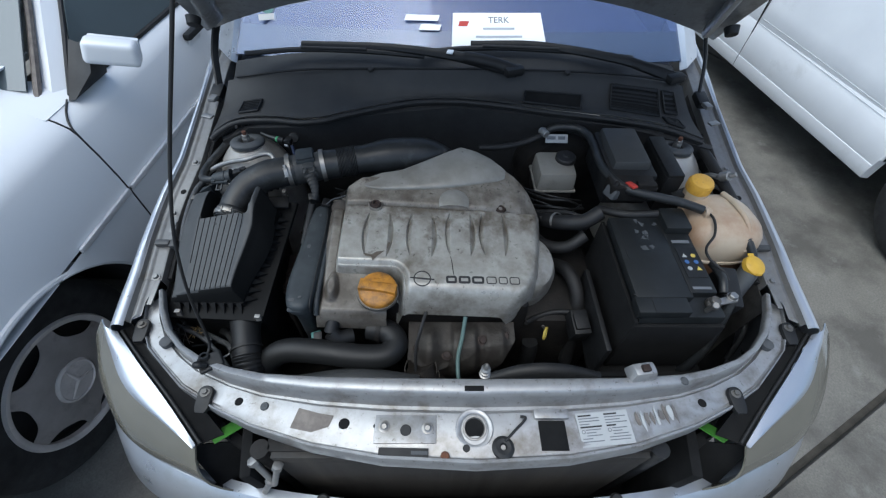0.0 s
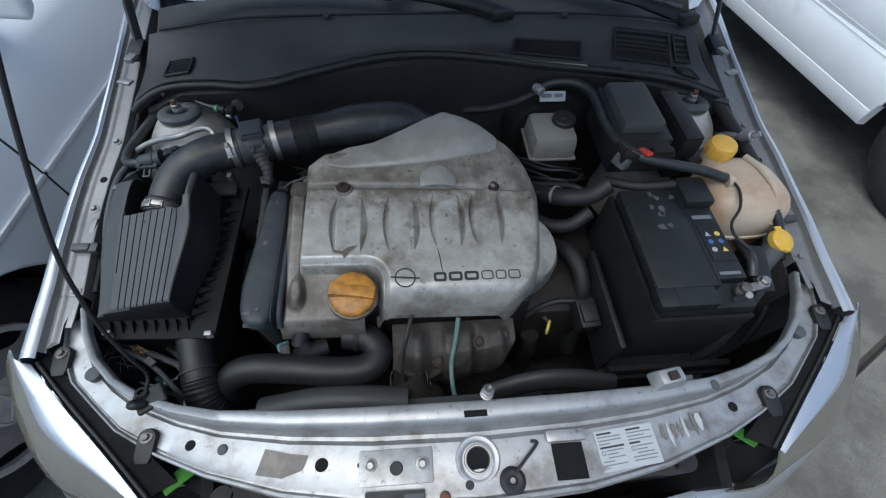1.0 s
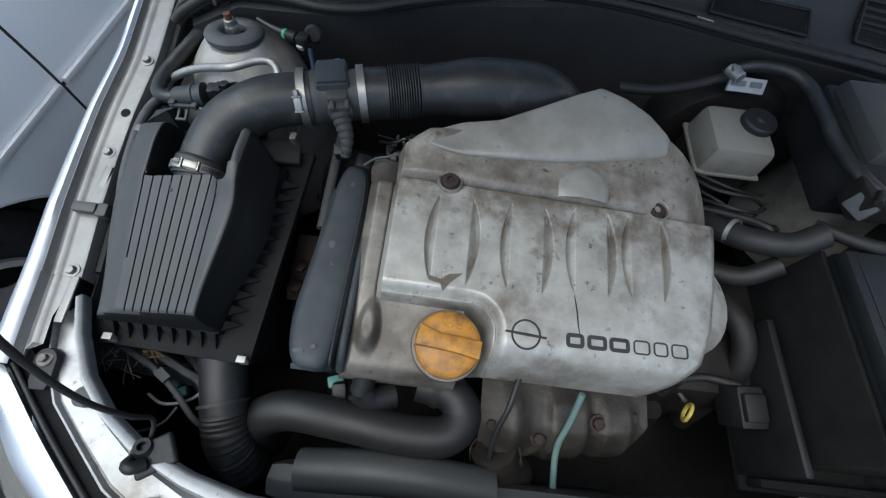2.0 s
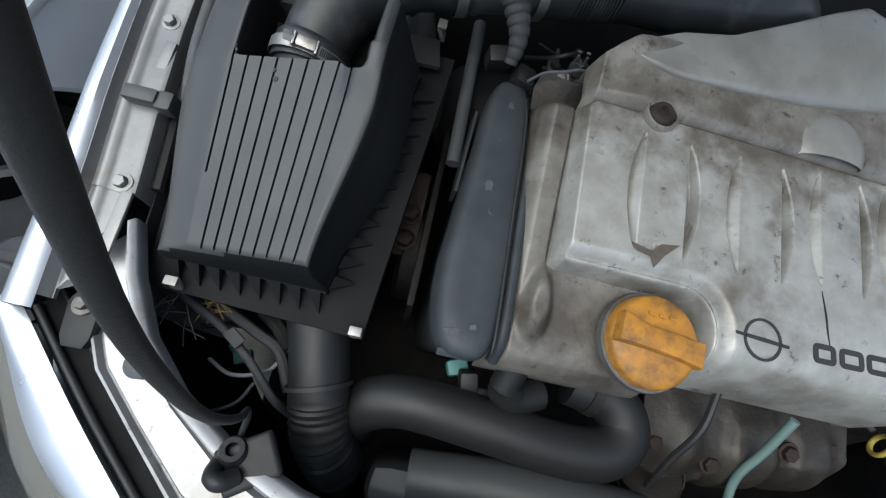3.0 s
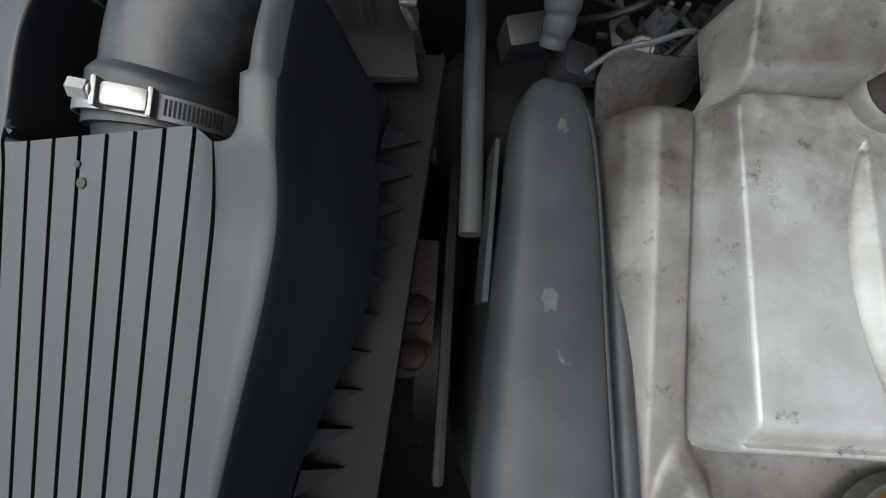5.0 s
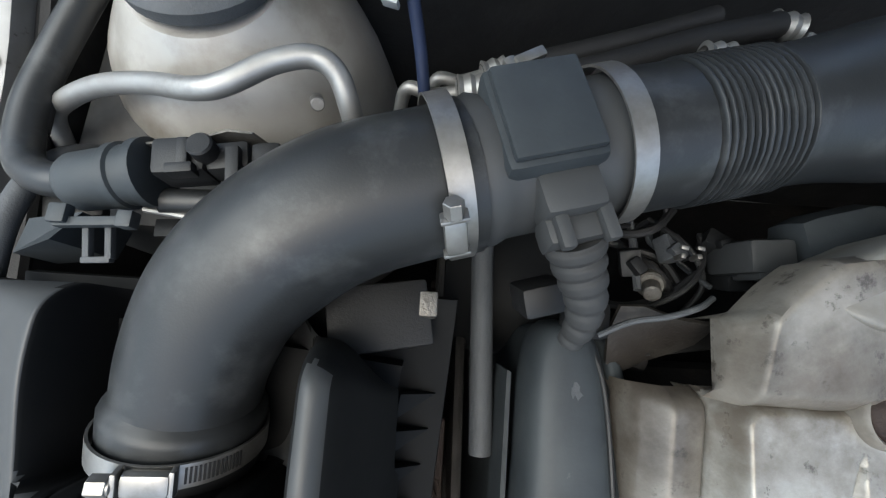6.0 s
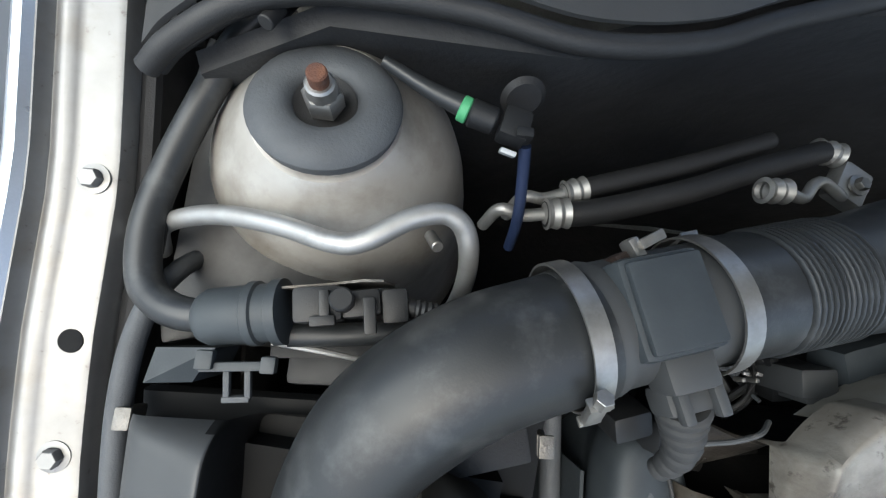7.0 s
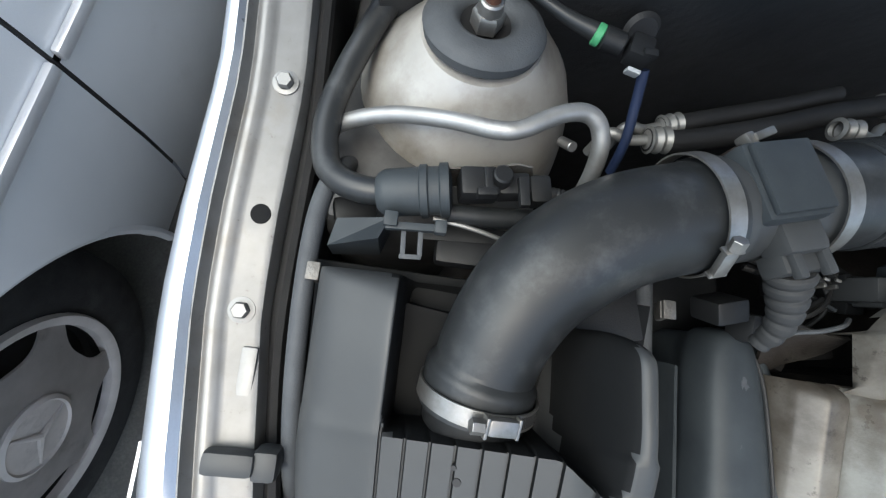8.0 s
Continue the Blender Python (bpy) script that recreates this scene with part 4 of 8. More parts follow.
def bonnet_panel(lift, inset=0.0):
    rows = []
    for j in range(13):
        t = j / 12
        row = []
        for i in range(17):
            u = -1 + i / 8
            s0 = 0.03 + 0.17 * (1 - abs(u) ** 2.2)
            s = s0 + inset + (1.0 - 0.06 * u * u - 2 * inset - s0) * t
            row.append(bonnet_point(u * (0.675 - inset - 0.05 * t), s, lift))
        rows.append(row)
    return rows


bonnet = thing("open_bonnet", "silver bonnet propped open, grey ribbed underside above the bay", "bonnet", (0, 1.5, 0.945))
part("skin", sheet(bonnet_panel(0.030), 0.002), SILVER, bonnet)
part("inner_panel", sheet(bonnet_panel(0.008, 0.02), 0.002), SILVER_IN, bonnet)
part("edge_flange", add(sheet([[r[0] for r in bonnet_panel(0.030)], [r[0] for r in bonnet_panel(0.008, 0.02)]], 0.002), add(sheet([[r[-1] for r in bonnet_panel(0.030)], [r[-1] for r in bonnet_panel(0.008, 0.02)]], 0.002), sheet([bonnet_panel(0.030)[0], bonnet_panel(0.008, 0.02)[0]], 0.002))), SILVER_IN, bonnet)
for x0, x1 in ((-0.60, -0.42), (0.60, 0.42), (-0.2, -0.05), (0.2, 0.05)):
    part("rib", tube([bonnet_point(x0, 0.12 if abs(x0) > 0.3 else 0.26, 0.0), bonnet_point((x0 + x1) / 2, 0.5, 0.0), bonnet_point(x1, 0.88, 0.0)], 0.028, 10, squash=0.45), SILVER_IN, bonnet)
for s in (-1, 1):
    part("rubber_stop", lathe([(0, 0.02), (0.014, 0.018), (0.017, 0.0)], bonnet_point(s * 0.64, 0.14, -0.004), (0, -0.73, -0.68)), RUBBER_DK, bonnet)
    part("hinge", add(tube([(s * 0.645, 1.40, 0.875), (s * 0.652, 1.45, 0.93), (s * 0.640, 1.47, 0.975), (s * 0.62, 1.465, 1.01)], 0.010, 8, squash=0.5), rbox((s * 0.645, 1.38, 0.868), (0.03, 0.05, 0.02), 0.005, (10, 0, 0))), PLASTIC2, bonnet, "black hinge arm")
    part("hinge_bracket", rbox((s * 0.63, 1.265, 0.872), (0.028, 0.016, 0.005), 0.002, (0, 0, s * 20)), STEEL, bonnet)
    part("hinge_plate", rbox((s * 0.638, 1.335, 0.878), (0.018, 0.024, 0.010), 0.003, (0, 0, s * 12)), GUTTER, bonnet)

# prop rod standing in its grommet
prop = thing("bonnet_prop_rod", "thin black bonnet prop rod standing in a rubber grommet", "prop rod", (-0.465, 0.672, 0.77))
ROD = [(-0.474, 0.670, 0.752), (-0.473, 0.684, 0.764), (-0.470, 0.699, 0.774), (-0.467, 0.7055, 0.790), (-0.458, 0.704, 0.83), (-0.451, 0.705, 0.87), (-0.443, 0.709, 0.92), (-0.433, 0.719, 0.98), (-0.418, 0.736, 1.05), (-0.387, 0.768, 1.15), (-0.337, 0.817, 1.29), (-0.267, 0.887, 1.49)]
part("rod", tube(ROD, 0.0024, 10, 8), RUBBER_DK, prop)
part("grip", tube([(-0.298, 0.856, 1.402), (-0.283, 0.871, 1.445), (-0.267, 0.887, 1.49)], 0.0048, 10), RUST, prop, "brown sleeve on the rod")
part("grommet", add(rbox((-0.460, 0.672, 0.7705), (0.040, 0.032, 0.008), 0.0036, (0, 0, 32), seg=3), add(tube([(-0.480, 0.668, 0.768), (-0.478, 0.662, 0.780), (-0.471, 0.660, 0.783), (-0.464, 0.664, 0.776)], 0.0062, 10), lathe([(0.0045, 0.012), (0.008, 0.012), (0.010, 0.007), (0.0115, 0)], (-0.472, 0.676, 0.768), (0.05, 0.3, 1)))), PLASTIC2, prop, "black plastic rod socket")

# ---- engine ----
engine = thing("engine", "transverse petrol engine with a stained silver-grey cover", "engine", (-0.1, 0.92, 0.36))
part("block", add(rbox((-0.09, 0.915, 0.60), (0.44, 0.22, 0.28), 0.02), rbox((0.20, 0.93, 0.52), (0.24, 0.24, 0.30), 0.05)), GRIME_SHADE, engine, "oily dark engine block")

# the engine leans back in the bay: its cover rises to the rear and towards the timing end
LEAN = Matrix.Translation((-0.093, 0.832, 0.801)) @ pose(0, 0, 0, 6.4, 3.5, 0) @ Matrix.Translation((0.096, -0.846, -0.799))


def leaning(name, bm, mat, parent, label="", angle=38):
    bm.transform(LEAN)
    return part(name, bm, mat, parent, label, angle)


OVALS = [(-0.191, 0.948), (-0.100, 0.951), (-0.019, 0.958), (0.053, 0.962)]


COVER_SIDE = [(0.798, 0.088), (0.812, 0.108), (0.84, 0.135), (0.88, 0.152), (0.93, 0.161), (0.99, 0.168), (1.03, 0.171)]  # y and the right edge


def cover_top():
    """The front plate of the cover: a rounded plate with four flutes, cut away round the filler."""
    nx, ny = 620, 170
    bm = bmesh.new()
    grid, gone = {}, {}
    for i in range(nx + 1):
        for j in range(ny + 1):
            u, v = i / nx, j / ny
            y = 0.798 + 0.226 * v
            xl, xr = -0.271, lerp_table(y, COVER_SIDE)[0]
            x = xl + (xr - xl) * u
            z = 0.7985 + 0.003 * v - 0.0025 * ((x + 0.06) / 0.19) ** 2
            # rolled front and rounded sides
            z -= 0.062 * (max(0.0, 0.842 - y) / 0.044) ** 2.4
            z -= 0.045 * (max(0.0, x - (xr - 0.030)) / 0.030) ** 2.6
            ex, ey = x - xl, 1.026 - y
            inn = 0.014 - math.hypot(max(0.0, 0.014 - ex), max(0.0, 0.014 - ey)) if ey < 0.014 else ex
            over = max(0.0, 0.0068 - inn)
            z -= min(0.034, 3.5 * (math.hypot(over, 0.0016) - 0.0016))
            # pocket round the filler, with a rounded inner corner
            qx, qy = x + 0.132 + 0.030, y - 0.874 + 0.030
            pd = math.hypot(max(qx, 0), max(qy, 0)) + min(max(qx, qy), 0) - 0.030
            z -= 0.010 * max(0.0, 1 - abs(pd - 0.004) / 0.011) ** 2 + 0.055 * (1 - smooth01(pd, -0.011, 0.003))
            for ox, oy in OVALS:
                dx, dy = (x - ox), (y - oy)
                if abs(dy) < 0.054 and abs(dx) < 0.036:
                    # a crescent on either side: a steep outer arc, then a slope up to the straight edge of the flat middle
                    flat, arc = 0.0205, 0.0105 * (1 - (dy / 0.054) ** 2)
                    e = abs(dx) - flat
                    deep = 0.0115 * (arc / 0.0105) ** 0.6
                    z -= deep * (max(0.0, 1 - (e - arc) / 0.0018) if e > arc else max(0.0, e / arc) ** 0.85 if e > 0 else 0.0)
            grid[i, j] = bm.verts.new((x, y, z))
            gone[i, j] = pd < -0.012
    for i in range(nx):
        for j in range(ny):
            if not (gone[i, j] and gone[i + 1, j + 1] and gone[i + 1, j] and gone[i, j + 1]):
                bm.faces.new((grid[i, j], grid[i + 1, j], grid[i + 1, j + 1], grid[i, j + 1]))
    inner = [v for v in bm.verts if v.link_faces and not v.is_boundary]
    for _ in range(1):
        bmesh.ops.smooth_vert(bm, verts=inner, factor=0.5, use_axis_x=False, use_axis_y=False, use_axis_z=True)
    # skirts along the free edges
    edge = [grid[i, 0] for i in range(nx + 1)] + [grid[nx, j] for j in range(1, ny + 1)] + [grid[i, ny] for i in range(nx - 1, -1, -1)] + [grid[0, j] for j in range(ny - 1, 0, -1)]
    edge = [v for v in edge if v.link_faces]
    low = [bm.verts.new((v.co.x, v.co.y + (0.0 if v.co.y > 0.80 else 0.014), min(v.co.z - 0.012, 0.762) if v.co.y > 0.80 else v.co.z - 0.022)) for v in edge]
    for k in range(len(edge) - 1):
        if (edge[k].co - edge[k + 1].co).length < 0.02:
            bm.faces.new((edge[k], low[k], low[k + 1], edge[k + 1]))
    bmesh.ops.delete(bm, geom=[v for v in bm.verts if not v.link_faces], context="VERTS")
    return bm


leaning("front_cover", cover_top(), COVER, engine, "silver-grey plastic cover with four flutes, stained", 45)

BACK = [(-0.270, 1.056), (-0.262, 1.061), (-0.250, 1.0735), (-0.2367, 1.0845), (-0.19, 1.092), (-0.147, 1.106), (-0.10, 1.132), (-0.06, 1.158), (-0.025, 1.180), (-0.008, 1.186), (0.03, 1.172), (0.07, 1.150), (0.105, 1.124), (0.143, 1.088), (0.160, 1.062), (0.172, 1.040)]
# the hump on the rear cover: its front crease and its top, as x, y, z
CREASE = [(-0.234, 1.052, 0.846), (-0.224, 1.045, 0.845), (-0.213, 1.041, 0.844), (-0.19, 1.038, 0.842), (-0.127, 1.044, 0.838), (-0.062, 1.051, 0.835), (0.003, 1.065, 0.832), (0.060, 1.080, 0.827), (0.090, 1.092, 0.821), (0.112, 1.106, 0.813)]
CREST = [(-0.234, 1.057, 0.848), (-0.224, 1.066, 0.852), (-0.190, 1.083, 0.854), (-0.143, 1.093, 0.856), (-0.089, 1.122, 0.860), (-0.046, 1.145, 0.865), (-0.010, 1.162, 0.868), (0.025, 1.151, 0.864), (0.059, 1.138, 0.854), (0.090, 1.122, 0.838), (0.112, 1.110, 0.816)]


def rear_base(x, v):
    return 0.806 + 0.012 * v - 0.018 * smooth01(x, 0.02, 0.15) * (1 - 0.3 * v) - 0.022 * max(0.0, (x - 0.105) / 0.045) ** 2 - 0.0045 * smooth01(x, -0.225, -0.262)


def cover_rear():
    """The rear plate: a crisp rounded edge and a short leaning wall at its timing end."""
    rows = []
    xs = [-0.2695 + 0.0009 * i for i in range(12)] + [-0.2590 + 0.431 * i / 150 for i in range(151)]
    for x in xs:
        yb = lerp_table(x, BACK)[0]
        over = max(0.0, -0.2625 - x)
        fall = 3.4 * (math.hypot(over, 0.0016) - 0.0016)
        row = [(x, 1.0205, 0.755)]
        for j in range(25):
            v = j / 24
            dy = (yb - 1.0205) * v
            back = max(0.0, 0.004 - (yb - 1.0205 - dy))
            row.append((x, 1.0205 + dy, rear_base(x, v) - fall - 0.010 * max(0.0, 1 - dy / 0.009) ** 2 - 90 * back * back))
        row.append((x, yb + 0.003, row[-1][2] - 0.008))
        row.append((x, yb + 0.002, row[-1][2] - 0.020))
        rows.append(row)
    # closed ends, the timing end tucked under
    rows.insert(0, [(p[0] + 0.002, p[1], min(p[2] - 0.002, 0.779)) for p in rows[0]])
    rows.insert(0, [(p[0] + 0.008, p[1], p[2] - 0.003) for p in rows[0]])
    rows.append([(p[0] + 0.001, p[1], 0.735) for p in rows[-1]])
    return sheet(rows)


def cover_flap():
    """The curved hump that stands on the rear cover: a lip along its front crease, then a rounded rise to its crest."""
    rows = []
    for i in range(111):
        x = -0.234 + 0.346 * i / 110
        yc, zc = lerp_table(x, CREASE)
        yt, zt = lerp_table(x, CREST)
        grow = min(1.0, (yt - yc) / 0.03)
        lip = 0.0050 * grow + 0.0005
        row = [(x, yc + 0.004, zc - 0.014), (x, yc + 0.0015, zc - 0.001), (x, yc - 0.0015, zc + 0.5 * lip), (x, yc + 0.0005, zc + lip)]
        for k in range(1, 25):
            v = k / 24
            z = zc + lip + (zt - zc - lip) * (1 - (1 - v) ** 2.6) - 0.0020 * grow * math.sin(math.pi * v) * smooth01(v, 0.0, 0.3)
            row.append((x, yc + (yt - yc) * v, z))
        row.append((x, yt + 0.0035, zt - 0.003))
        row.append((x, yt + 0.005, zt - 0.010))
        row.append((x, yt + 0.004, zt - 0.045))
        rows.append(row)
    bm = sheet(rows)
    for _ in range(4):
        bmesh.ops.smooth_vert(bm, verts=[v for v in bm.verts if not v.is_boundary], factor=0.4, use_axis_x=False, use_axis_y=True, use_axis_z=True)
    return bm


leaning("rear_cover", cover_rear(), COVER_DIRTY, engine, "grimy grey rear part of the cover", 50)
part("curved_hump", cover_flap(), COVER_CLEAN, engine, "smooth grey hump curving over the intake", 55)
for x, y in ((-0.202, 1.0215), (0.072, 1.030)):
    leaning("screw_well", lathe([(0.013, 0.0015), (0.0145, 0.003), (0.016, 0.001), (0.0165, -0.008)], (x, y, 0.8035 - (0.004 if x > 0 else 0)), (0, 0, 1), 28), COVER_DIRTY, engine)
    leaning("screw", lathe([(0, 0.002), (0.004, 0.002), (0.005, 0.005), (0.009, 0.005), (0.012, 0.002), (0.0135, -0.004)], (x, y, 0.803 - (0.006 if x > 0 else 0)), (0, 0, 1), 20), OILRUST, engine, "rusty brown cover screw")
leaning("oil_stain", prism([(-.030, .004), (-.012, .002), (-.004, .010), (.012, .014), (.000, .001), (-.008, -.012), (-.012, -.003), (-.024, -.002)], 0, 0.0003, 0, pose(-0.187, 0.893, 0.7995, 0.5, 0, -4)), STAIN, engine, "brown oil stain")
leaning("oil_stain", prism([(-.0035, -.012), (.001, -.004), (.006, .012), (.002, .014), (-.002, .002)], 0, 0.0003, 0, pose(-0.170, 0.915, 0.7985, 0.5, 3, -4)), STAIN, engine)
badge = lathe([(0, 0.0065), (0.014, 0.0055), (0.026, 0.003), (0.033, 0.0), (0.035, -0.003), (0.0355, -0.010)], (-0.032, 1.0365, 0.8075), (0, -0.10, 1), 48)
bmesh.ops.bisect_plane(badge, geom=badge.verts[:] + badge.edges[:] + badge.faces[:], plane_co=(0, 1.0235, 0), plane_no=(0, -1, 0), clear_outer=True)
leaning("round_badge", badge, COVER_CLEAN, engine)
leaning("nick", add(rbox((-0.2425, 1.0560, 0.8075), (0.0022, 0.010, 0.003), 0.001, (0, 0, -8)), rbox((-0.2405, 1.0520, 0.8073), (0.0045, 0.004, 0.003), 0.0012, (0, 0, 25))), RUBBER_DK, engine)
leaning("scratch", tube([(-0.0400, 0.900, 0.7996), (-0.0365, 0.880, 0.7994), (-0.0345, 0.862, 0.7992), (-0.0300, 0.842, 0.7988)], 0.0007, 6, 6, rfun=lambda f: 0.4 + math.sin(math.pi * min(1.0, f + 0.1))), GRIME_SHADE, engine, "dark scratch in the cover")
# lower bulge of the cover on the gearbox side
leaning("side_bulge", loft([[(0.124 + 0.075 * math.cos(a) * k, 0.925 + 0.075 * math.sin(a) * (0.6 + 0.4 * k), z) for a in [2 * math.pi * i / 28 for i in range(28)]] for k, z in ((1.0, 0.66), (1.06, 0.70), (1.0, 0.738), (0.88, 0.757), (0.6, 0.766), (0.2, 0.768))]), COVER, engine, "rounded lower side of the cover")


# cam cover beside the filler
def cam_cover():
    """A bar with a rounded shoulder beside the cover, and a raised boss before the filler."""
    rows = []
    nx, ny = 120, 70
    for i in range(nx + 1):
        x = -0.304 + 0.141 * i / nx
        row = [(x, 0.778, 0.70)]
        for j in range(ny + 1):
            y = 0.780 + 0.245 * j / ny
            z = 0.7565 + 0.125 * max(0.0, y - 0.80)
            z -= 0.022 * max(0.0, (0.797 - y) / 0.017) ** 2
            z -= 1.3 * (math.hypot(max(0.0, -0.2885 - x), 0.003) - 0.003) + 0.016 * max(0.0, (-0.300 - x) / 0.004) ** 2
            z -= 0.012 * max(0.0, (y - 1.015) / 0.010) ** 2
            z -= 0.10 * max(0.0, x + 0.284) * smooth01(y, 0.875, 0.90)
            e = math.hypot((x + 0.274) / (0.013 + 0.10 * max(0.0, 0.866 - y)), (y - 0.838) / 0.036)
            z += 0.014 * (1 - smooth01(e, 0.35, 1.0))
            z -= 0.006 * math.exp(-((x + 0.2705) / 0.0018) ** 2) * smooth01(y, 0.865, 0.885)
            row.append((x, y, z))
        rows.append(row)
    return sheet(rows, 0.004)


leaning("cam_cover", cam_cover(), CAMGREY, engine, "grimy silver cam cover")

# filler cap
cap = leaning("oil_filler_cap", lathe([(0, 0.0165), (0.030, 0.0160), (0.0355, 0.0135), (0.0375, 0.010), (0.0375, -0.004), (0.034, -0.010)], (-0.181, 0.826, 0.776), (-0.02, -0.06, 1), 40), ORANGE, engine, "worn orange oil filler cap")
grip = prism([(-.037, -.0105), (-.012, -.0095), (.012, -.0095), (.0355, -.0115), (.0365, .0095), (.012, .0090), (-.012, .0085), (-.036, .0135)], 0, 0.011, 0.003, pose(-0.181, 0.826, 0.7885, -3, 1, -6))
leaning("grip_bar", grip, ORANGE, cap)
for k in range(3):
    leaning("raised_mark", rbox((-0.190 + 0.009 * k, 0.846, 0.7945), (0.006, 0.003, 0.0014), 0.0006, (0, 0, -12)), ORANGE, cap)
# dark bead in the joint, standing for the shade between the two covers
leaning("cover_gap", tube([(-0.258, 1.0222, 0.7905), (-0.15, 1.0222, 0.7935), (0.0, 1.0222, 0.7935), (0.10, 1.0222, 0.787)], 0.0013, 8), RUBBER_DK, engine)
leaning("filler_rim", lathe([(0.037, 0.0), (0.0405, 0.0), (0.0415, -0.006)], (-0.181, 0.826, 0.777), (0, 0, 1), 36), CAST, engine)

# plain bars in place of the maker's mark and product name
mark = Matrix.Translation((-0.096, 0.846, 0.7992)) @ pose(0, 0, 0, 0.5, 0, -3)
b = lathe([(0.0150, 0), (0.0150, 0.0008), (0.0172, 0.0008), (0.0172, 0)], (0, 0, 0), (0, 0, 1), 36)
add(b, prism([(-.024, -.0012), (-.002, -.0016), (.024, -.0012), (.024, .0012), (.002, .0018), (-.024, .0012)], 0, 0.0008, 0))
b.transform(mark)
leaning("ring_mark", b, INK, engine, "dark ring-and-bar mark")


def hollow(w, h, t, m):
    """A rounded hollow oblong, t wide in its stroke."""
    bm = bmesh.new()
    loops = []
    for k, z in ((0.0, 0), (0.0, 0.0008), (t, 0.0008), (t, 0)):
        a, b, r = w / 2 - k, h / 2 - k, max(0.0008, 0.0045 - k)
        loops.append([bm.verts.new((sx * (a - r) + r * math.cos(q), sy * (b - r) + r * math.sin(q), z)) for sx, sy, q0 in ((1, 1, 0), (-1, 1, 90), (-1, -1, 180), (1, -1, 270)) for q in [radians(q0 + 30 * i) for i in range(4)]])
    for p, q in zip(loops, loops[1:] + loops[:1]):
        for i in range(16):
            bm.faces.new((p[i], p[(i + 1) % 16], q[(i + 1) % 16], q[i]))
    bm.transform(m)
    return bm


for x, w, t in ((-0.0385, 0.0215, 0.0046), (-0.0125, 0.0235, 0.0046), (0.0145, 0.0245, 0.0046), (0.0415, 0.0205, 0.0019), (0.0650, 0.0180, 0.0019), (0.0885, 0.0210, 0.0019)):
    zc = 0.7990 - 0.0025 * ((x + 0.06) / 0.19) ** 2
    leaning("name_mark", hollow(w, 0.0165, t, pose(x, 0.8465 + 0.03 * (x + 0.04), zc, 0.5, 0.5, 1.5)), INK, engine)

# timing cover at the engine's end
def timing_loop(k, z, dx=0.0):
    pts = []
    for i in range(36):
        a = 2 * math.pi * i / 36
        c, s_ = math.cos(a), math.sin(a)
        x = math.copysign(abs(c) ** 0.6, c) * 0.0250
        y = math.copysign(abs(s_) ** 0.45, s_) * 0.137
        yy = 0.9165 + y * (0.86 + 0.14 * k)
        x *= 1 + (0.48 * smooth01(yy, 1.0, 0.83) if x < 0 else 0.0)
        pts.append((-0.3265 + dx + x * k, yy, z - (0.10 * (yy - 0.79) if z > 0.72 else 0.0)))
    return pts


leaning("timing_cover", loft([timing_loop(k, z, dx) for k, z, dx in ((0.74, 0.48, 0.003), (0.76, 0.70, 0.003), (0.80, 0.738, 0.002), (0.97, 0.748, 0), (1.0, 0.754, 0), (0.985, 0.763, 0), (0.94, 0.7705, 0), (0.86, 0.7755, 0), (0.70, 0.7788, 0), (0.45, 0.7805, 0), (0.15, 0.781, 0))]), BLUEGREY, engine, "blue-grey plastic timing cover, scuffed", 50)
leaning("cover_flange", tube([(-0.2985, 0.785, 0.7459), (-0.2985, 0.81, 0.7642), (-0.2985, 0.90, 0.7601), (-0.2985, 1.0, 0.7501), (-0.2995, 1.030, 0.7424), (-0.3040, 1.047, 0.7302)], 0.0052, 10), BLUEGREY, engine)
leaning("cover_seam", tube([(-0.3075, 0.785, 0.7610), (-0.3077, 0.80, 0.7771), (-0.3080, 0.90, 0.7676), (-0.3083, 0.98, 0.7604), (-0.3105, 1.020, 0.7563), (-0.3155, 1.040, 0.7520)], 0.0014, 8), RUBBER_DK, engine)
leaning("cover_flange", loft([[(-0.3600, 0.928, z), (-0.3570, 0.928, z), (-0.3525, 1.022, z - 0.010), (-0.3550, 1.023, z - 0.010)] for z in (0.710, 0.7385)]), BLUEGREY, engine, "worn grey cover edge")
leaning("scuff", rbox((-0.3365, 0.783, 0.768), (0.026, 0.007, 0.003), 0.0014, (35, 0, 0)), BLUEGREY, engine)
rt = random.Random(3)
for k in range(9):
    cx, cy = -0.3330 + rt.uniform(-.012, .012), 0.790 + rt.uniform(-.004, .016)
    cz = 0.7815 - 0.012 * max(0.0, (0.800 - cy) / 0.014) ** 1.5 - 0.004 * (abs(cx + 0.3315) / 0.02) ** 2
    n = 6
    spot = [(rt.uniform(0.3, 1.0) * 0.006 * math.cos(6.283 * i / n), rt.uniform(0.3, 1.0) * 0.004 * math.sin(6.283 * i / n)) for i in range(n)]
    leaning("scuff", prism(spot, -0.001, 0.0006, 0, pose(cx, cy, cz, 25 if cy < 0.795 else 8, 0, rt.uniform(-30, 30))), GREYRUB, engine)
for cx, cy, k in ((-0.3345, 0.9290, 1.0), (-0.3264, 1.0181, 0.7)):
    blot = [(k * rt.uniform(0.35, 1.0) * 0.0065 * math.cos(6.283 * i / 14), k * rt.uniform(0.35, 1.0) * 0.0075 * math.sin(6.283 * i / 14)) for i in range(14)]
    leaning("scuff", prism(blot, 0, 0.0004, 0, pose(cx, cy, 0.7808 - 0.10 * (cy - 0.79), -5.7, 0, 0)), GREYRUB, engine)
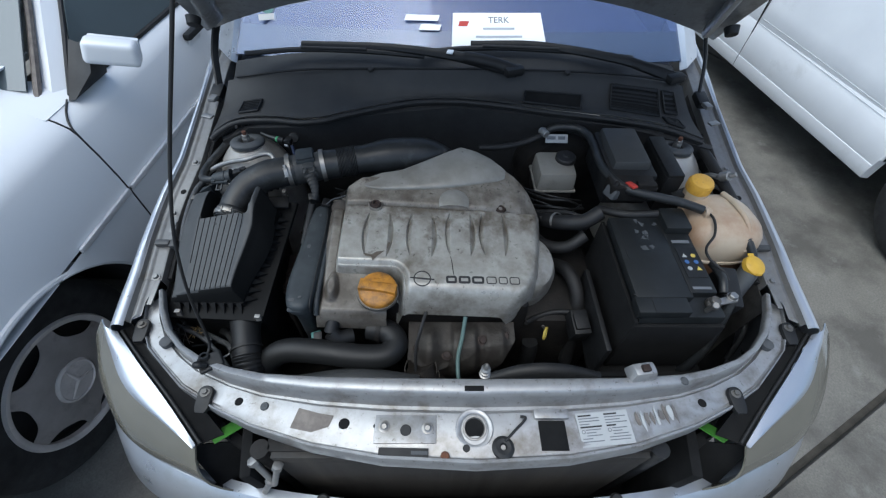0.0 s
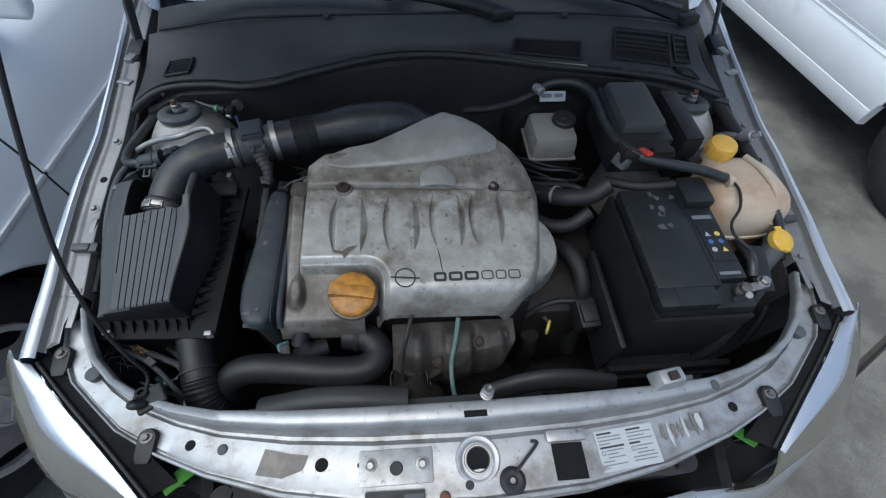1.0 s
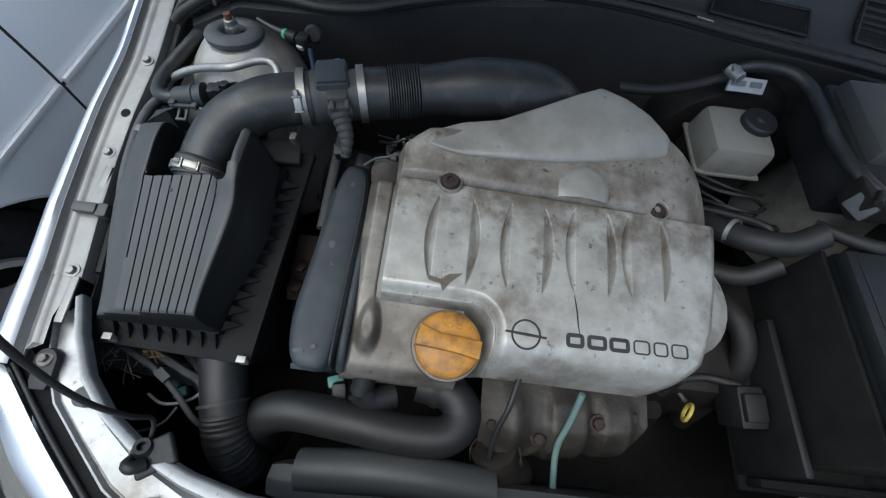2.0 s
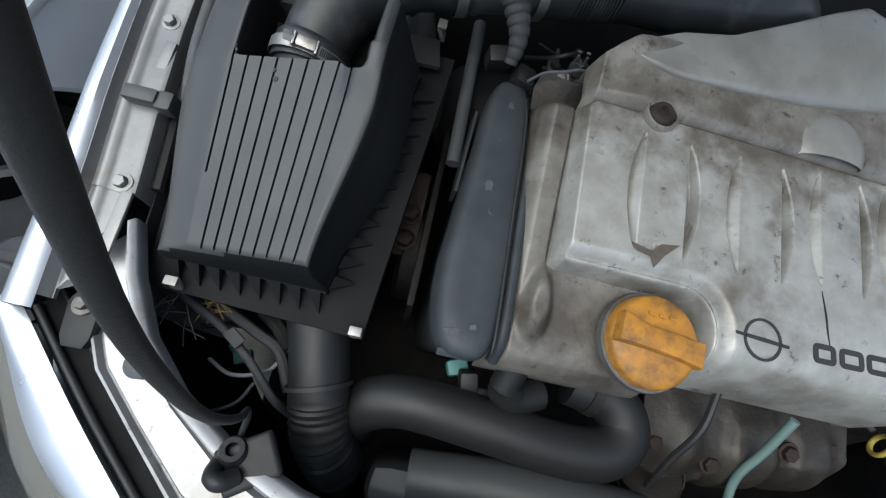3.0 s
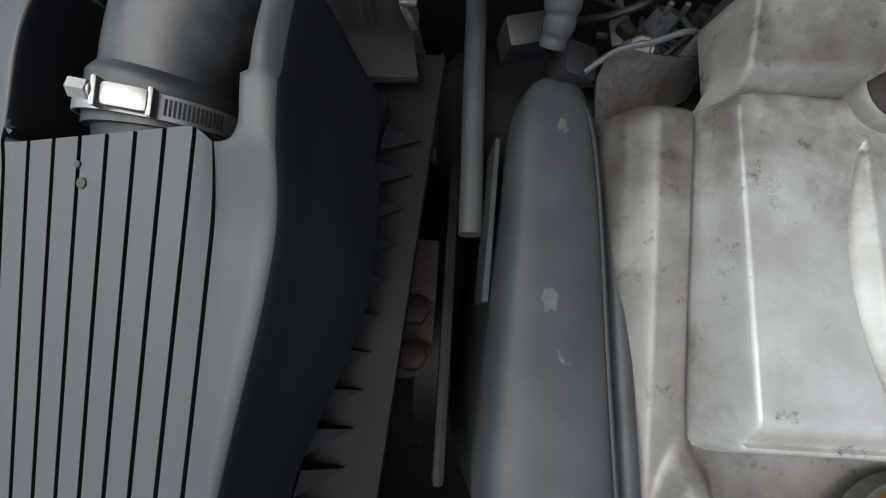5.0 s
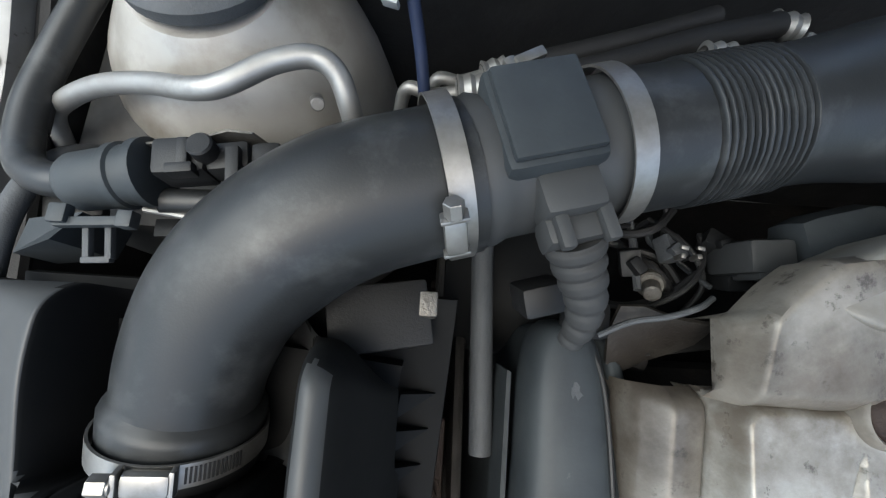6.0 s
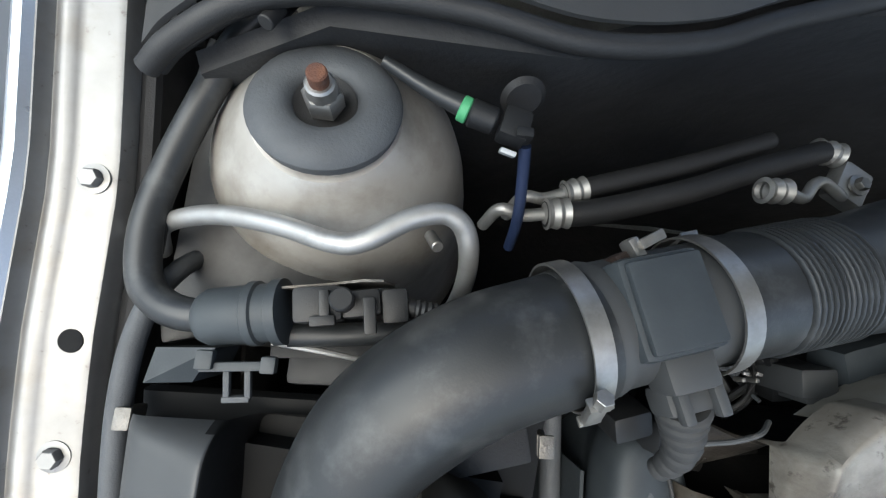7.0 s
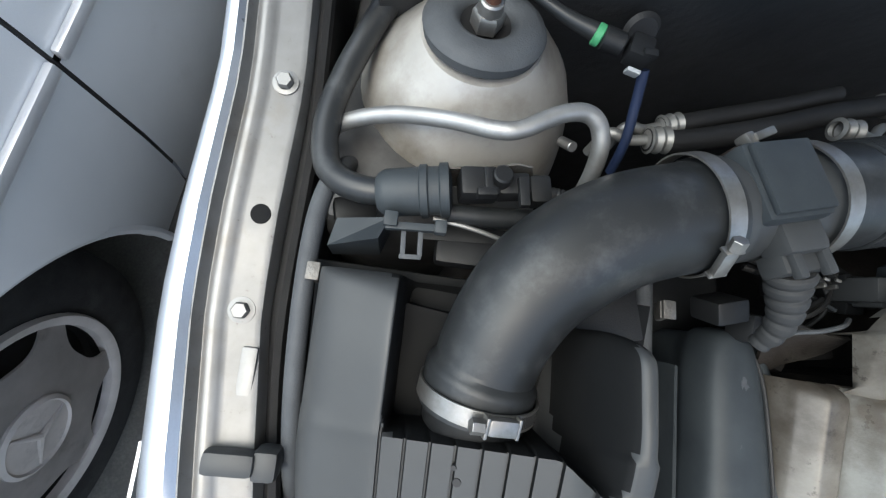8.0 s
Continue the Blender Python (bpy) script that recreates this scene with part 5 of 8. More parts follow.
# plate under the bonnet's shade; that darkness is put into its material
part("inner_timing_plate", rbox((-0.376, 0.93, 0.62), (0.008, 0.22, 0.16), 0.004), GRIME_SHADE, engine)
part("belt_pulley", lathe([(0, 0.01), (0.05, 0.01), (0.055, 0.004), (0.055, -0.012), (0, -0.012)], (-0.392, 0.90, 0.62), (-1, 0, 0)), GRIME_SHADE, engine)
part("mount_bracket", add(rbox((-0.398, 0.93, 0.675), (0.028, 0.10, 0.012), 0.004, (12, 0, 0)), add(hexbolt((-0.398, 0.925, 0.684), (0, 0.1, 1), 0.010, 0.008, 0.013), hexbolt((-0.398, 0.895, 0.68), (0, 0.1, 1), 0.010, 0.008, 0.013))), OILRUST, engine, "oily engine mount bracket")

# exhaust manifold and heat shield in front
def manifold_sheet():
    """A pressed shield over the manifold, running down towards the radiator, lumpy where the branches lie under it."""
    rows = []
    for i in range(61):
        u = i / 60
        row = []
        for j in range(31):
            v = j / 30
            x = -0.122 + (0.222 - 0.080 * max(0.0, v - 0.25)) * u
            y = 0.800 - 0.098 * math.sin(min(1.0, v * 1.25) * math.pi / 2) + 0.035 * u * v
            z = 0.688 - 0.030 * v - 0.125 * max(0.0, v - 0.30) ** 1.2
            lift = 0.013 * math.exp(-((x + 0.078) / 0.017) ** 2) + 0.010 * math.exp(-(max(0.0, abs(x + 0.005) - 0.020) / 0.007) ** 2)
            lift += 0.009 * math.exp(-(max(0.0, abs(x - 0.058) - 0.014) / 0.009) ** 2)
            lift *= smooth01(v, 0.0, 0.15)
            lift += 0.006 * math.exp(-((v - 0.42 - 0.18 * math.sin(u * 5)) / 0.035) ** 2) * (1 if u < 0.42 else 0.25)
            row.append((x, y - 0.6 * lift, z + 0.8 * lift))
        rows.append(row)
    return sheet(rows, 0.003)


part("manifold_shield", manifold_sheet(), MANIFOLD, engine, "grimy pressed metal exhaust heat shield", 50)
for x, y, z in ((-0.106, 0.745, 0.674), (-0.042, 0.735, 0.668), (0.032, 0.760, 0.684), (0.080, 0.772, 0.680)):
    part("shield_bolt", hexbolt((x, y, z), (0, -0.4, 0.9), 0.008, 0.006, 0.011), OILRUST, engine)
part("manifold_runner", tube([(-0.098, 0.715, 0.655), (-0.085, 0.695, 0.630), (-0.060, 0.690, 0.590), (-0.05, 0.69, 0.54)], 0.030, 18, 8), MANIFOLD, engine, "stained cast manifold branch")
part("shield_clamp", add(ring((-0.095, 0.711, 0.650), (0.1, 0.6, -1), 0.032, 0.010), ring((-0.090, 0.702, 0.636), (0.1, 0.6, -1), 0.032, 0.006)), MANIFOLD, engine)
part("lambda_wire", tube([(-0.085, 0.795, 0.74), (-0.095, 0.76, 0.73), (-0.105, 0.73, 0.70), (-0.105, 0.70, 0.66)], 0.0035, 8), RUBBER_DK, engine)
part("dipstick_tube", tube([(-0.006, 0.785, 0.735), (-0.012, 0.755, 0.705), (-0.020, 0.725, 0.675), (-0.019, 0.69, 0.655), (-0.012, 0.67, 0.63)], 0.0042, 10), PALEGREEN, engine, "pale green plastic tube")
loop = [Vector((0.0120 * math.cos(a), 0.0135 * math.sin(a), 0)) for a in [2 * math.pi * k / 28 for k in range(29)]]
dbm = tube(loop, 0.0028, 10, smooth=False, caps=False)
dbm.transform(Matrix.Translation((0.172, 0.790, 0.658)) @ Vector((0.85, -0.42, 0.15)).to_track_quat("Z", "Y").to_matrix().to_4x4())
part("dipstick_ring", dbm, DIPYELLOW, engine, "yellow dipstick pull ring")
part("dipstick_stem", tube([(0.178, 0.806, 0.648), (0.17, 0.83, 0.63), (0.165, 0.85, 0.56)], 0.0035, 8), STEEL, engine)
part("dipstick_guide", tube([(0.150, 0.80, 0.60), (0.153, 0.79, 0.56), (0.15, 0.78, 0.46)], 0.018, 12), PLASTIC2, engine)
# thermostat outlet bits under the filler
part("vent_stub", add(rod((-0.268, 0.792, 0.735), (-0.276, 0.760, 0.712), 0.014), tube([(-0.276, 0.762, 0.713), (-0.262, 0.755, 0.700), (-0.236, 0.765, 0.692)], 0.016, 12)), PLASTIC2, engine)
part("sensor_plug", add(rbox((-0.305, 0.762, 0.690), (0.018, 0.022, 0.020), 0.004, (20, 0, 10)), rbox((-0.288, 0.752, 0.683), (0.014, 0.014, 0.012), 0.003)), PLASTIC2, engine)
part("teal_plug", rbox((-0.315, 0.775, 0.672), (0.022, 0.016, 0.014), 0.004, (0, 0, 20)), TEAL, engine)

# ---- coolant hose in front of the engine ----
hose = thing("radiator_hose", "thick black rubber coolant hose bent in front of the engine", "hose", (-0.28, 0.74, 0.6))
part("pipe", tube([(-0.405, 0.700, 0.58), (-0.408, 0.708, 0.635), (-0.398, 0.722, 0.672), (-0.36, 0.733, 0.689), (-0.29, 0.728, 0.693), (-0.215, 0.720, 0.690), (-0.165, 0.724, 0.688), (-0.146, 0.748, 0.688), (-0.162, 0.774, 0.690), (-0.205, 0.784, 0.690)], 0.0245, 18, 8), HOSE, hose)
part("clamp", ring((-0.180, 0.780, 0.690), (-1, 0.25, 0), 0.0245, 0.010), GRIME_SHADE, hose, "grimy hose clamp")

# ---- air filter box ----
box_ = thing("air_filter_box", "dusty black ribbed plastic air filter box", "air filter box", (-0.49, 0.91, 0.52))
def groove_x(k, y):
    """The grooves fan out a little towards the rear."""
    f = min(1.0, (y - 0.80) / 0.16)
    return -0.553 - 0.007 * f + (0.0107 + 0.0021 * f) * k


def lid_edge(d, w):
    t = min(1.0, max(0.0, d / w))
    return math.sqrt(max(0.0, 1 - (1 - t) ** 2))


def lid_top(x, y):
    """Sloped top with two humps beside the hose neck."""
    right = smooth01(x, -0.466, -0.452)
    left = smooth01(x, -0.548, -0.562)
    top = 0.790 + 0.30 * (min(0.962, y) - 0.80) + 0.24 * (x + 0.51)
    top += 0.018 * right * smooth01(y, 0.93, 1.0) + 0.012 * left * smooth01(y, 0.95, 1.02)
    top -= 0.060 * smooth01(y, 0.962, 0.970) * smooth01(x, -0.560, -0.552) * smooth01(x, -0.447, -0.455)
    return top


def lid():
    """Rows across the lid: left wall, ribbed top, leaning right wall."""
    ny = 120
    rows = []
    for j in range(ny + 1):
        y = 0.803 + 0.247 * j / ny
        base = 0.757 + 0.20 * (y - 0.80)
        rear = smooth01(y, 0.80, 0.96)
        xl, xr = -0.586 - 0.022 * rear, -0.4465 + 0.034 * rear
        cl, cr = groove_x(0, y) - 0.0016 - 0.003 * rear, -0.459 + 0.017 * rear   # the crests where the walls round over
        yb = 1.046
        xs = []
        for i in range(15):
            xs.append(xl + (cl - xl) * (1 - math.cos(math.pi / 2 * i / 14)))
        stops = [cl] + [groove_x(k, y) for k in range(9)] + [cr]
        for k in range(10):
            lo, hi = stops[k] + (0.0010 if k else 0.0), stops[k + 1] - (0.0010 if k < 9 else 0.0)
            n = 7 if k in (0, 9) else 4
            xs += [lo + (hi - lo) * i / n for i in range(n)] if k else [lo + (hi - lo) * (i + 1) / (n + 1) for i in range(n)]
            if k < 9:
                xs += [hi, stops[k + 1] - 0.0005, stops[k + 1] + 0.0005]
        for i in range(17):
            xs.append(cr + (xr - cr) * i / 16)
        row = []
        for x in xs:
            top = lid_top(x, y)
            f = min(1.0, max(0.0, (x - xl) / (cl - xl)))
            facet = 0.70 * lid_edge(f, 0.28) + 0.30 * max(0.0, (f - 0.14) / 0.86)   # a broad sloping facet
            s = min(facet, lid_edge(y - 0.803, 0.009), lid_edge(1.05 - y, 0.020))
            if x > cr:
                f = (x - cr) / (xr - cr)
                s = min(s, 1 - 0.16 * min(1.0, f / 0.45) ** 2 - 0.84 * max(0.0, (f - 0.26) / 0.74) ** 1.15)
            z = base + (top - base) * s
            if 0.811 < y < 0.966 and s > 0.86 and min(abs(x - groove_x(k, y)) for k in range(0 if y > 0.868 else 1, 9)) < 0.0007:
                z -= 0.0024
            back = 1.050 - 0.020 * smooth01(x, -0.474, -0.452) - 0.022 * smooth01(x, xr - 0.030, xr)
            row.append((x, 0.803 + (y - 0.803) * (back - 0.803) / 0.247, z))
        rows.append(row)
    return sheet(rows)


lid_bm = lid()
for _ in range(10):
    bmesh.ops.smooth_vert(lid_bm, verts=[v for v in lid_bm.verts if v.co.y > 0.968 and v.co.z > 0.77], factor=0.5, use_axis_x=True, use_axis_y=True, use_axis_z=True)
lid_ob = part("lid", lid_bm, PLASTIC, box_, "ribbed black lid, dusty on top, shade coloured into its walls", 52)
lid_ob.data.materials.append(DARKBLACK)
for p in lid_ob.data.polygons:   # steep walls take the darkened plastic for shade; top and sloping facet stay dusty
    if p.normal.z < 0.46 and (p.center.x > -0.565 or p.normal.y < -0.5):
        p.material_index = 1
part("dimple", add(lathe([(0, 0.0004), (0.0022, 0.0004), (0.0026, -0.001)], (-0.519, 0.944, 0.8312), (-0.24, -0.30, 1), 12), lathe([(0, 0.0004), (0.0014, 0.0004), (0.0018, -0.001)], (-0.5215, 0.951, 0.8328), (-0.24, -0.30, 1), 12)), RUBBER_DK, box_)
RIM = [(-0.602, 0.780), (-0.410, 0.772), (-0.386, 1.056), (-0.615, 1.060)]
FOOTLINE = [(-0.585, 0.806), (-0.4475, 0.804), (-0.4140, 1.022), (-0.607, 1.046)]
# the rim of the box rises to the rear
RISE = Matrix.Translation((0, 0.80, 0.745)) @ pose(0, 0, 0, 11, 0, 0) @ Matrix.Translation((0, -0.80, -0.745))
# rim, collar and gussets share the plastic darkened for shade
part("base_rim", prism(RIM, 0.730, 0.7395, 0.002, RISE), DARKBLACK, box_)
part("collar", prism(FOOTLINE, 0.735, 0.7535, 0, RISE), DARKBLACK, box_)
part("lower_case", rbox((-0.510, 0.917, 0.62), (0.176, 0.250, 0.23), 0.02, (180, 0, 0), taper=0.86), PLASTIC2, box_, "black lower half of the filter box")


def gusset(p, along, out):
    """A small triangular stiffening fin between the lid's foot and the rim."""
    p, along, out = Vector(p), Vector(along), Vector(out)
    top = [p, p + along * 0.0125, p + along * 0.0135 + out * 0.018 - Vector((0, 0, 0.011))]
    fin_bm = loft([top, [v - Vector((0, 0, 0.006)) for v in top]])
    fin_bm.transform(RISE)
    part("gusset", fin_bm, DARKBLACK, box_)


for k in range(8):
    gusset((-0.585 + 0.0172 * k, 0.8060 - 0.0002 * k, 0.7525), (1, -0.02, 0), (0, -1, 0))
for k in range(11):
    f = k / 11
    gusset((-0.4460 + 0.033 * f, 0.808 + 0.206 * f, 0.7525), (0.17, 0.985, 0), (0.985, -0.17, 0))
for p, rz in (((-0.572, 0.786, 0.743), 0), ((-0.416, 0.778, 0.738), 0), ((-0.4029, 1.0443, 0.8235), 90), ((-0.612, 1.045, 0.80), 90)):
    part("spring_clip", add(rbox(p, (0.011, 0.004, 0.014), 0.0015, (-20, 0, rz)), rbox((p[0], p[1], p[2] + 0.008), (0.011, 0.008, 0.0025), 0.001, (0, 0, rz))), CAST if p[2] > 0.79 else ALU, box_, "bright spring clip")
# corner plate coloured darker for the shade behind the lid
part("rear_corner_plate", rbox((-0.427, 1.040, 0.800), (0.052, 0.034, 0.006), 0.002, (0, 8, 10)), RUBBER_DK, box_)
wedge = [(-0.607, 1.062, 0.806), (-0.576, 1.066, 0.824), (-0.571, 1.082, 0.816), (-0.604, 1.080, 0.806)]
part("rear_bracket", loft([wedge, [(x, y, 0.780) for x, y, z in wedge]]), BLUEGREY, box_)

# fresh-air duct below the filter box
duct = thing("air_intake_duct", "black corrugated plastic air duct below the filter box", "duct", (-0.45, 0.71, 0.6))
part("duct_pipe", tube([(-0.462, 0.812, 0.705), (-0.452, 0.778, 0.705), (-0.443, 0.745, 0.700), (-0.436, 0.715, 0.690), (-0.428, 0.688, 0.672), (-0.412, 0.662, 0.63)], 0.0275, 18, 16, rfun=lambda f: 1 + 0.10 * smooth01(f, 0.30, 0.10) + 0.030 * math.sin(f * 170 + 2 * math.sin(f * 23)) * smooth01(f, 0.50, 0.58)), HOSE, duct)
part("duct_seam", ring((-0.440, 0.732, 0.696), (0.3, -1, -0.2), 0.0285, 0.004), RUBBER_DK, duct)

drain = thing("drain_hose", "thin grey hose with dry straw caught beside it", "hose", (-0.54, 0.76, 0.68))
part("pipe", tube([(-0.606, 0.792, 0.682), (-0.580, 0.780, 0.684), (-0.546, 0.764, 0.682), (-0.513, 0.740, 0.678), (-0.484, 0.712, 0.668), (-0.47, 0.70, 0.64)], 0.0042, 10, 8), GREYRUB, drain)
part("pipe_clip", rbox((-0.530, 0.757, 0.688), (0.018, 0.012, 0.006), 0.002, (0, 10, -35)), GREYRUB, drain)
part("wire", tube([(-0.565, 0.690, 0.690), (-0.535, 0.690, 0.688), (-0.510, 0.702, 0.686), (-0.500, 0.722, 0.684)], 0.0016, 8, 8), GREYRUB, drain)
rst = random.Random(8)
for k in range(9):
    c = Vector((-0.592 + rst.uniform(-.02, .02), 0.764 + rst.uniform(-.015, .015), 0.686))
    d = Vector((rst.uniform(-1, 1), rst.uniform(-1, 1), rst.uniform(-.3, .3))).normalized() * rst.uniform(0.010, 0.022)
    part("straw", tube([c - d, c + Vector((0, 0, 0.003)), c + d], 0.0007, 6), TAN, drain, "dry straw")

# ---- intake hose: elbow, air-flow meter, corrugated pipe ----
intake = thing("intake_hose", "thick black rubber intake hose with clamps and air-flow meter", "hose", (-0.4, 1.08, 0.84))
R = 0.0335
part("elbow", tube([(-0.508, 0.979, 0.806), (-0.507, 0.996, 0.812), (-0.501, 1.020, 0.822), (-0.487, 1.047, 0.833), (-0.465, 1.068, 0.840), (-0.439, 1.084, 0.844), (-0.409, 1.095, 0.843), (-0.390, 1.101, 0.842)], R - 0.0005, 28, 10, rfun=lambda f: 0.90 + 0.10 * smooth01(f, 0.15, 0.6) + 0.10 * smooth01(f, 0.178, 0.166) + 0.05 * smooth01(f, 0.92, 0.95)), RUBBER, intake)
part("neck", rod((-0.508, 0.968, 0.801), (-0.508, 0.988, 0.809), 0.030, 0.030, 28), PLASTIC2, intake)
AX = Vector((0.965, 0.262, 0)).normalized()
clampdir = Vector((0.10, 1.0, 0.35)).normalized()


def worm_clamp(at, axis, r, screw_dir, label, slots=True):
    ob = part("hose_clamp", ring(at, axis, r, 0.0098, 0.0012, 48), STEEL, intake, label)
    a, d = Vector(axis).normalized(), Vector(screw_dir).normalized()
    side = a.cross(d)
    c = Vector(at) + d * (r + 0.006)
    m = Matrix((side, a, d)).transposed().to_4x4()
    bx = rbox((0.001, 0, -0.0022), (0.0165, 0.0092, 0.0052), 0.0022)
    add(bx, rbox((-0.0085, 0, -0.0020), (0.002, 0.0110, 0.0066), 0.0008))
    add(bx, rbox((0.0095, 0, -0.0030), (0.002, 0.0110, 0.0050), 0.0008))
    bx.transform(Matrix.Translation(c) @ m)
    part("clamp_housing", bx, STEEL, ob)
    part("clamp_screw", add(rod(c - side * 0.0165 - d * 0.001, c - side * 0.0100 - d * 0.001, 0.0040, 0.0040, 6, 0.08), rod(c - side * 0.0105 - d * 0.001, c - side * 0.0090 - d * 0.001, 0.0032)), STEEL, ob)
    for k in range(14 if slots else 0):
        ang = 0.36 + 0.045 * k
        p = Vector(at) + (d * math.cos(ang) + side * math.sin(ang)) * (r + 0.0012)
        t = (-d * math.sin(ang) + side * math.cos(ang))
        n = (d * math.cos(ang) + side * math.sin(ang))
        bb = rbox((0, 0, 0), (0.0009, 0.0065, 0.0006), 0)
        bb.transform(Matrix.Translation(p) @ Matrix((t, a, n)).transposed().to_4x4())
        # dark bar on the band for the shade in each perforation
        part("slot", bb, RUBBER_DK, ob)
    return ob


worm_clamp((-0.508, 0.986, 0.810), clampdir, 0.0335, (0.16, -0.33, 0.92), "bright steel worm-drive hose clamp")
worm_clamp(Vector((-0.3985, 1.0995, 0.843)), AX, R + 0.0022, (0.1, -0.80, 0.55), "bright steel hose clamp", False)
worm_clamp(Vector((-0.3275, 1.1195, 0.8425)), AX, R + 0.002, (0.1, 0.8, -0.3), "bright steel hose clamp", False)
maf = part("air_flow_meter", tube([Vector((-0.402, 1.0985, 0.842)), Vector((-0.366, 1.109, 0.842)), Vector((-0.318, 1.122, 0.842))], R - 0.001, 28, 6, rfun=lambda f: 1 + 0.06 * (0.2 < f < 0.3)), PLASTIC, intake, "dark grey air-flow meter")
m_ = Matrix.Translation((-0.3625, 1.116, 0.875)) @ pose(0, 0, 0, -4, 0, 15)
bx = rbox((0, 0, -0.010), (0.042, 0.047, 0.022), 0.005)
add(bx, rbox((0, 0, 0.0025), (0.036, 0.041, 0.004), 0.0015))
bx.transform(m_)
part("sensor_housing", bx, BLUEGREY, maf, "flat grey sensor housing")
bx = rbox((0.004, -0.030, -0.016), (0.026, 0.020, 0.020), 0.004)
add(bx, rbox((0.006, -0.043, -0.022), (0.030, 0.014, 0.018), 0.004))
add(bx, rbox((-0.003, -0.045, -0.012), (0.006, 0.016, 0.006), 0.002))
add(bx, rbox((0.015, -0.045, -0.012), (0.006, 0.016, 0.006), 0.002))
bx.transform(m_)
part("plug", bx, PLASTIC, maf)
bootp = [m_ @ Vector((0.005, -0.046, -0.024)), m_ @ Vector((0.007, -0.056, -0.032)), m_ @ Vector((0.009, -0.067, -0.040)), m_ @ Vector((0.008, -0.077, -0.050)), m_ @ Vector((0.004, -0.084, -0.062))]
part("ribbed_boot", tube(bootp, 0.0130, 18, 24, rfun=lambda f: (1.0 - 0.55 * f) * (1.03 - 0.13 * abs(math.cos(f * math.pi * 6.5)) ** 6)), BOOT, maf, "grey ribbed rubber boot")
part("outlet_hose", tube([(-0.322, 1.121, 0.842), (-0.286, 1.130, 0.842), (-0.25, 1.139, 0.8425), (-0.20, 1.151, 0.843), (-0.15, 1.161, 0.842), (-0.10, 1.170, 0.836), (-0.06, 1.176, 0.822), (-0.03, 1.180, 0.80)], R + 0.0002, 28, 100,
     rfun=lambda f: (1.0 + (0.045 - 0.125 * (0.5 + 0.5 * math.sin((f - 0.11) * 2 * math.pi * 13 / 0.17)) ** 2.5 if 0.11 < f < 0.28 else 0)) * (1 + 0.20 * smooth01(f, 0.32, 0.5) - 0.35 * smooth01(f, 0.70, 1.0))), RUBBER, intake)

# ---- strut towers ----
for s in (-1, 1):
    tw = thing("strut_tower", "dusty bare-silver suspension strut tower with a grey rubber cap" if s < 0 else "silver suspension strut tower with a black rubber cap", "strut tower", (s * 0.53, 1.2, 0.42), "strut towers")
    prof = [(0.125, -0.30), (0.102, -0.16), (0.094, -0.11), (0.088, -0.080), (0.081, -0.056), (0.072, -0.037), (0.060, -0.022), (0.050, -0.011), (0.0445, -0.004), (0.041, 0.0), (0.0, 0.0)]
    part("dome", lathe(prof, (s * 0.528, 1.209, 0.834), (0, 0.02, 1), 40), TOWER, tw)
    part("rubber_cap", lathe([(0.016, 0.001), (0.018, 0.006), (0.023, 0.009), (0.032, 0.008), (0.0385, 0.005), (0.0405, 0.002), (0.0390, -0.005), (0.03, -0.006)], (s * 0.528, 1.209, 0.838), (0, 0.20, 1), 40), GREYRUB, tw, "grey rubber cap")
    part("cup", lathe([(0, 0.001), (0.012, 0.001), (0.0165, 0.004)], (s * 0.528, 1.209, 0.837), (0, 0, 1)), RUBBER_DK, tw)
    part("nut", add(lathe([(0.0105, 0.0), (0.0105, 0.010), (0.009, 0.012), (0.0, 0.012)], (s * 0.528, 1.209, 0.841), (0, 0, 1), 6), rod((s * 0.528, 1.209, 0.849), (s * 0.528, 1.209, 0.861), 0.0085, 0.0075, 14)), STEEL, tw)
    part("stud", rod((s * 0.528, 1.209, 0.859), (s * 0.528, 1.209, 0.869), 0.0050), RUST, tw, "rusty stud end")
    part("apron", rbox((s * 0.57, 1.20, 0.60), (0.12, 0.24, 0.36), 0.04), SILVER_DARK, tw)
part("weld_stud", rod((-0.467, 1.150, 0.818), (-0.463, 1.141, 0.828), 0.0035), STEEL, hatch)

# ---- behind the air box: pipes, valve and cables ----
ac = thing("air_conditioning_pipe", "bent bare aluminium air-conditioning pipe before the strut tower", "pipe", (-0.53, 1.13, 0.8))
part("pipe", tube([(-0.630, 1.136, 0.768), (-0.622, 1.146, 0.790), (-0.604, 1.1505, 0.803), (-0.578, 1.151, 0.816), (-0.545, 1.145, 0.830), (-0.515, 1.136, 0.842), (-0.500, 1.138, 0.845), (-0.480, 1.150, 0.846), (-0.463, 1.155, 0.845), (-0.452, 1.150, 0.841), (-0.446, 1.137, 0.828), (-0.443, 1.122, 0.79), (-0.44, 1.11, 0.70)], 0.0056, 14, 10), ALU, ac)
vent = thing("vacuum_hose", "grey-black rubber vent hose running round the strut tower", "hose", (-0.6, 1.15, 0.8))
part("pipe", tube([(-0.556, 1.275, 0.838), (-0.582, 1.252, 0.824), (-0.600, 1.222, 0.812), (-0.615, 1.180, 0.806), (-0.621, 1.145, 0.805), (-0.617, 1.117, 0.806), (-0.606, 1.104, 0.810), (-0.590, 1.098, 0.814), (-0.570, 1.098, 0.816)], 0.0088, 14, 8), RUBBER, vent)
part("pipe", tube([(-0.595, 1.25, 0.82), (-0.606, 1.21, 0.81), (-0.615, 1.17, 0.805), (-0.618, 1.13, 0.80)], 0.005, 10), RUBBER_DK, vent)
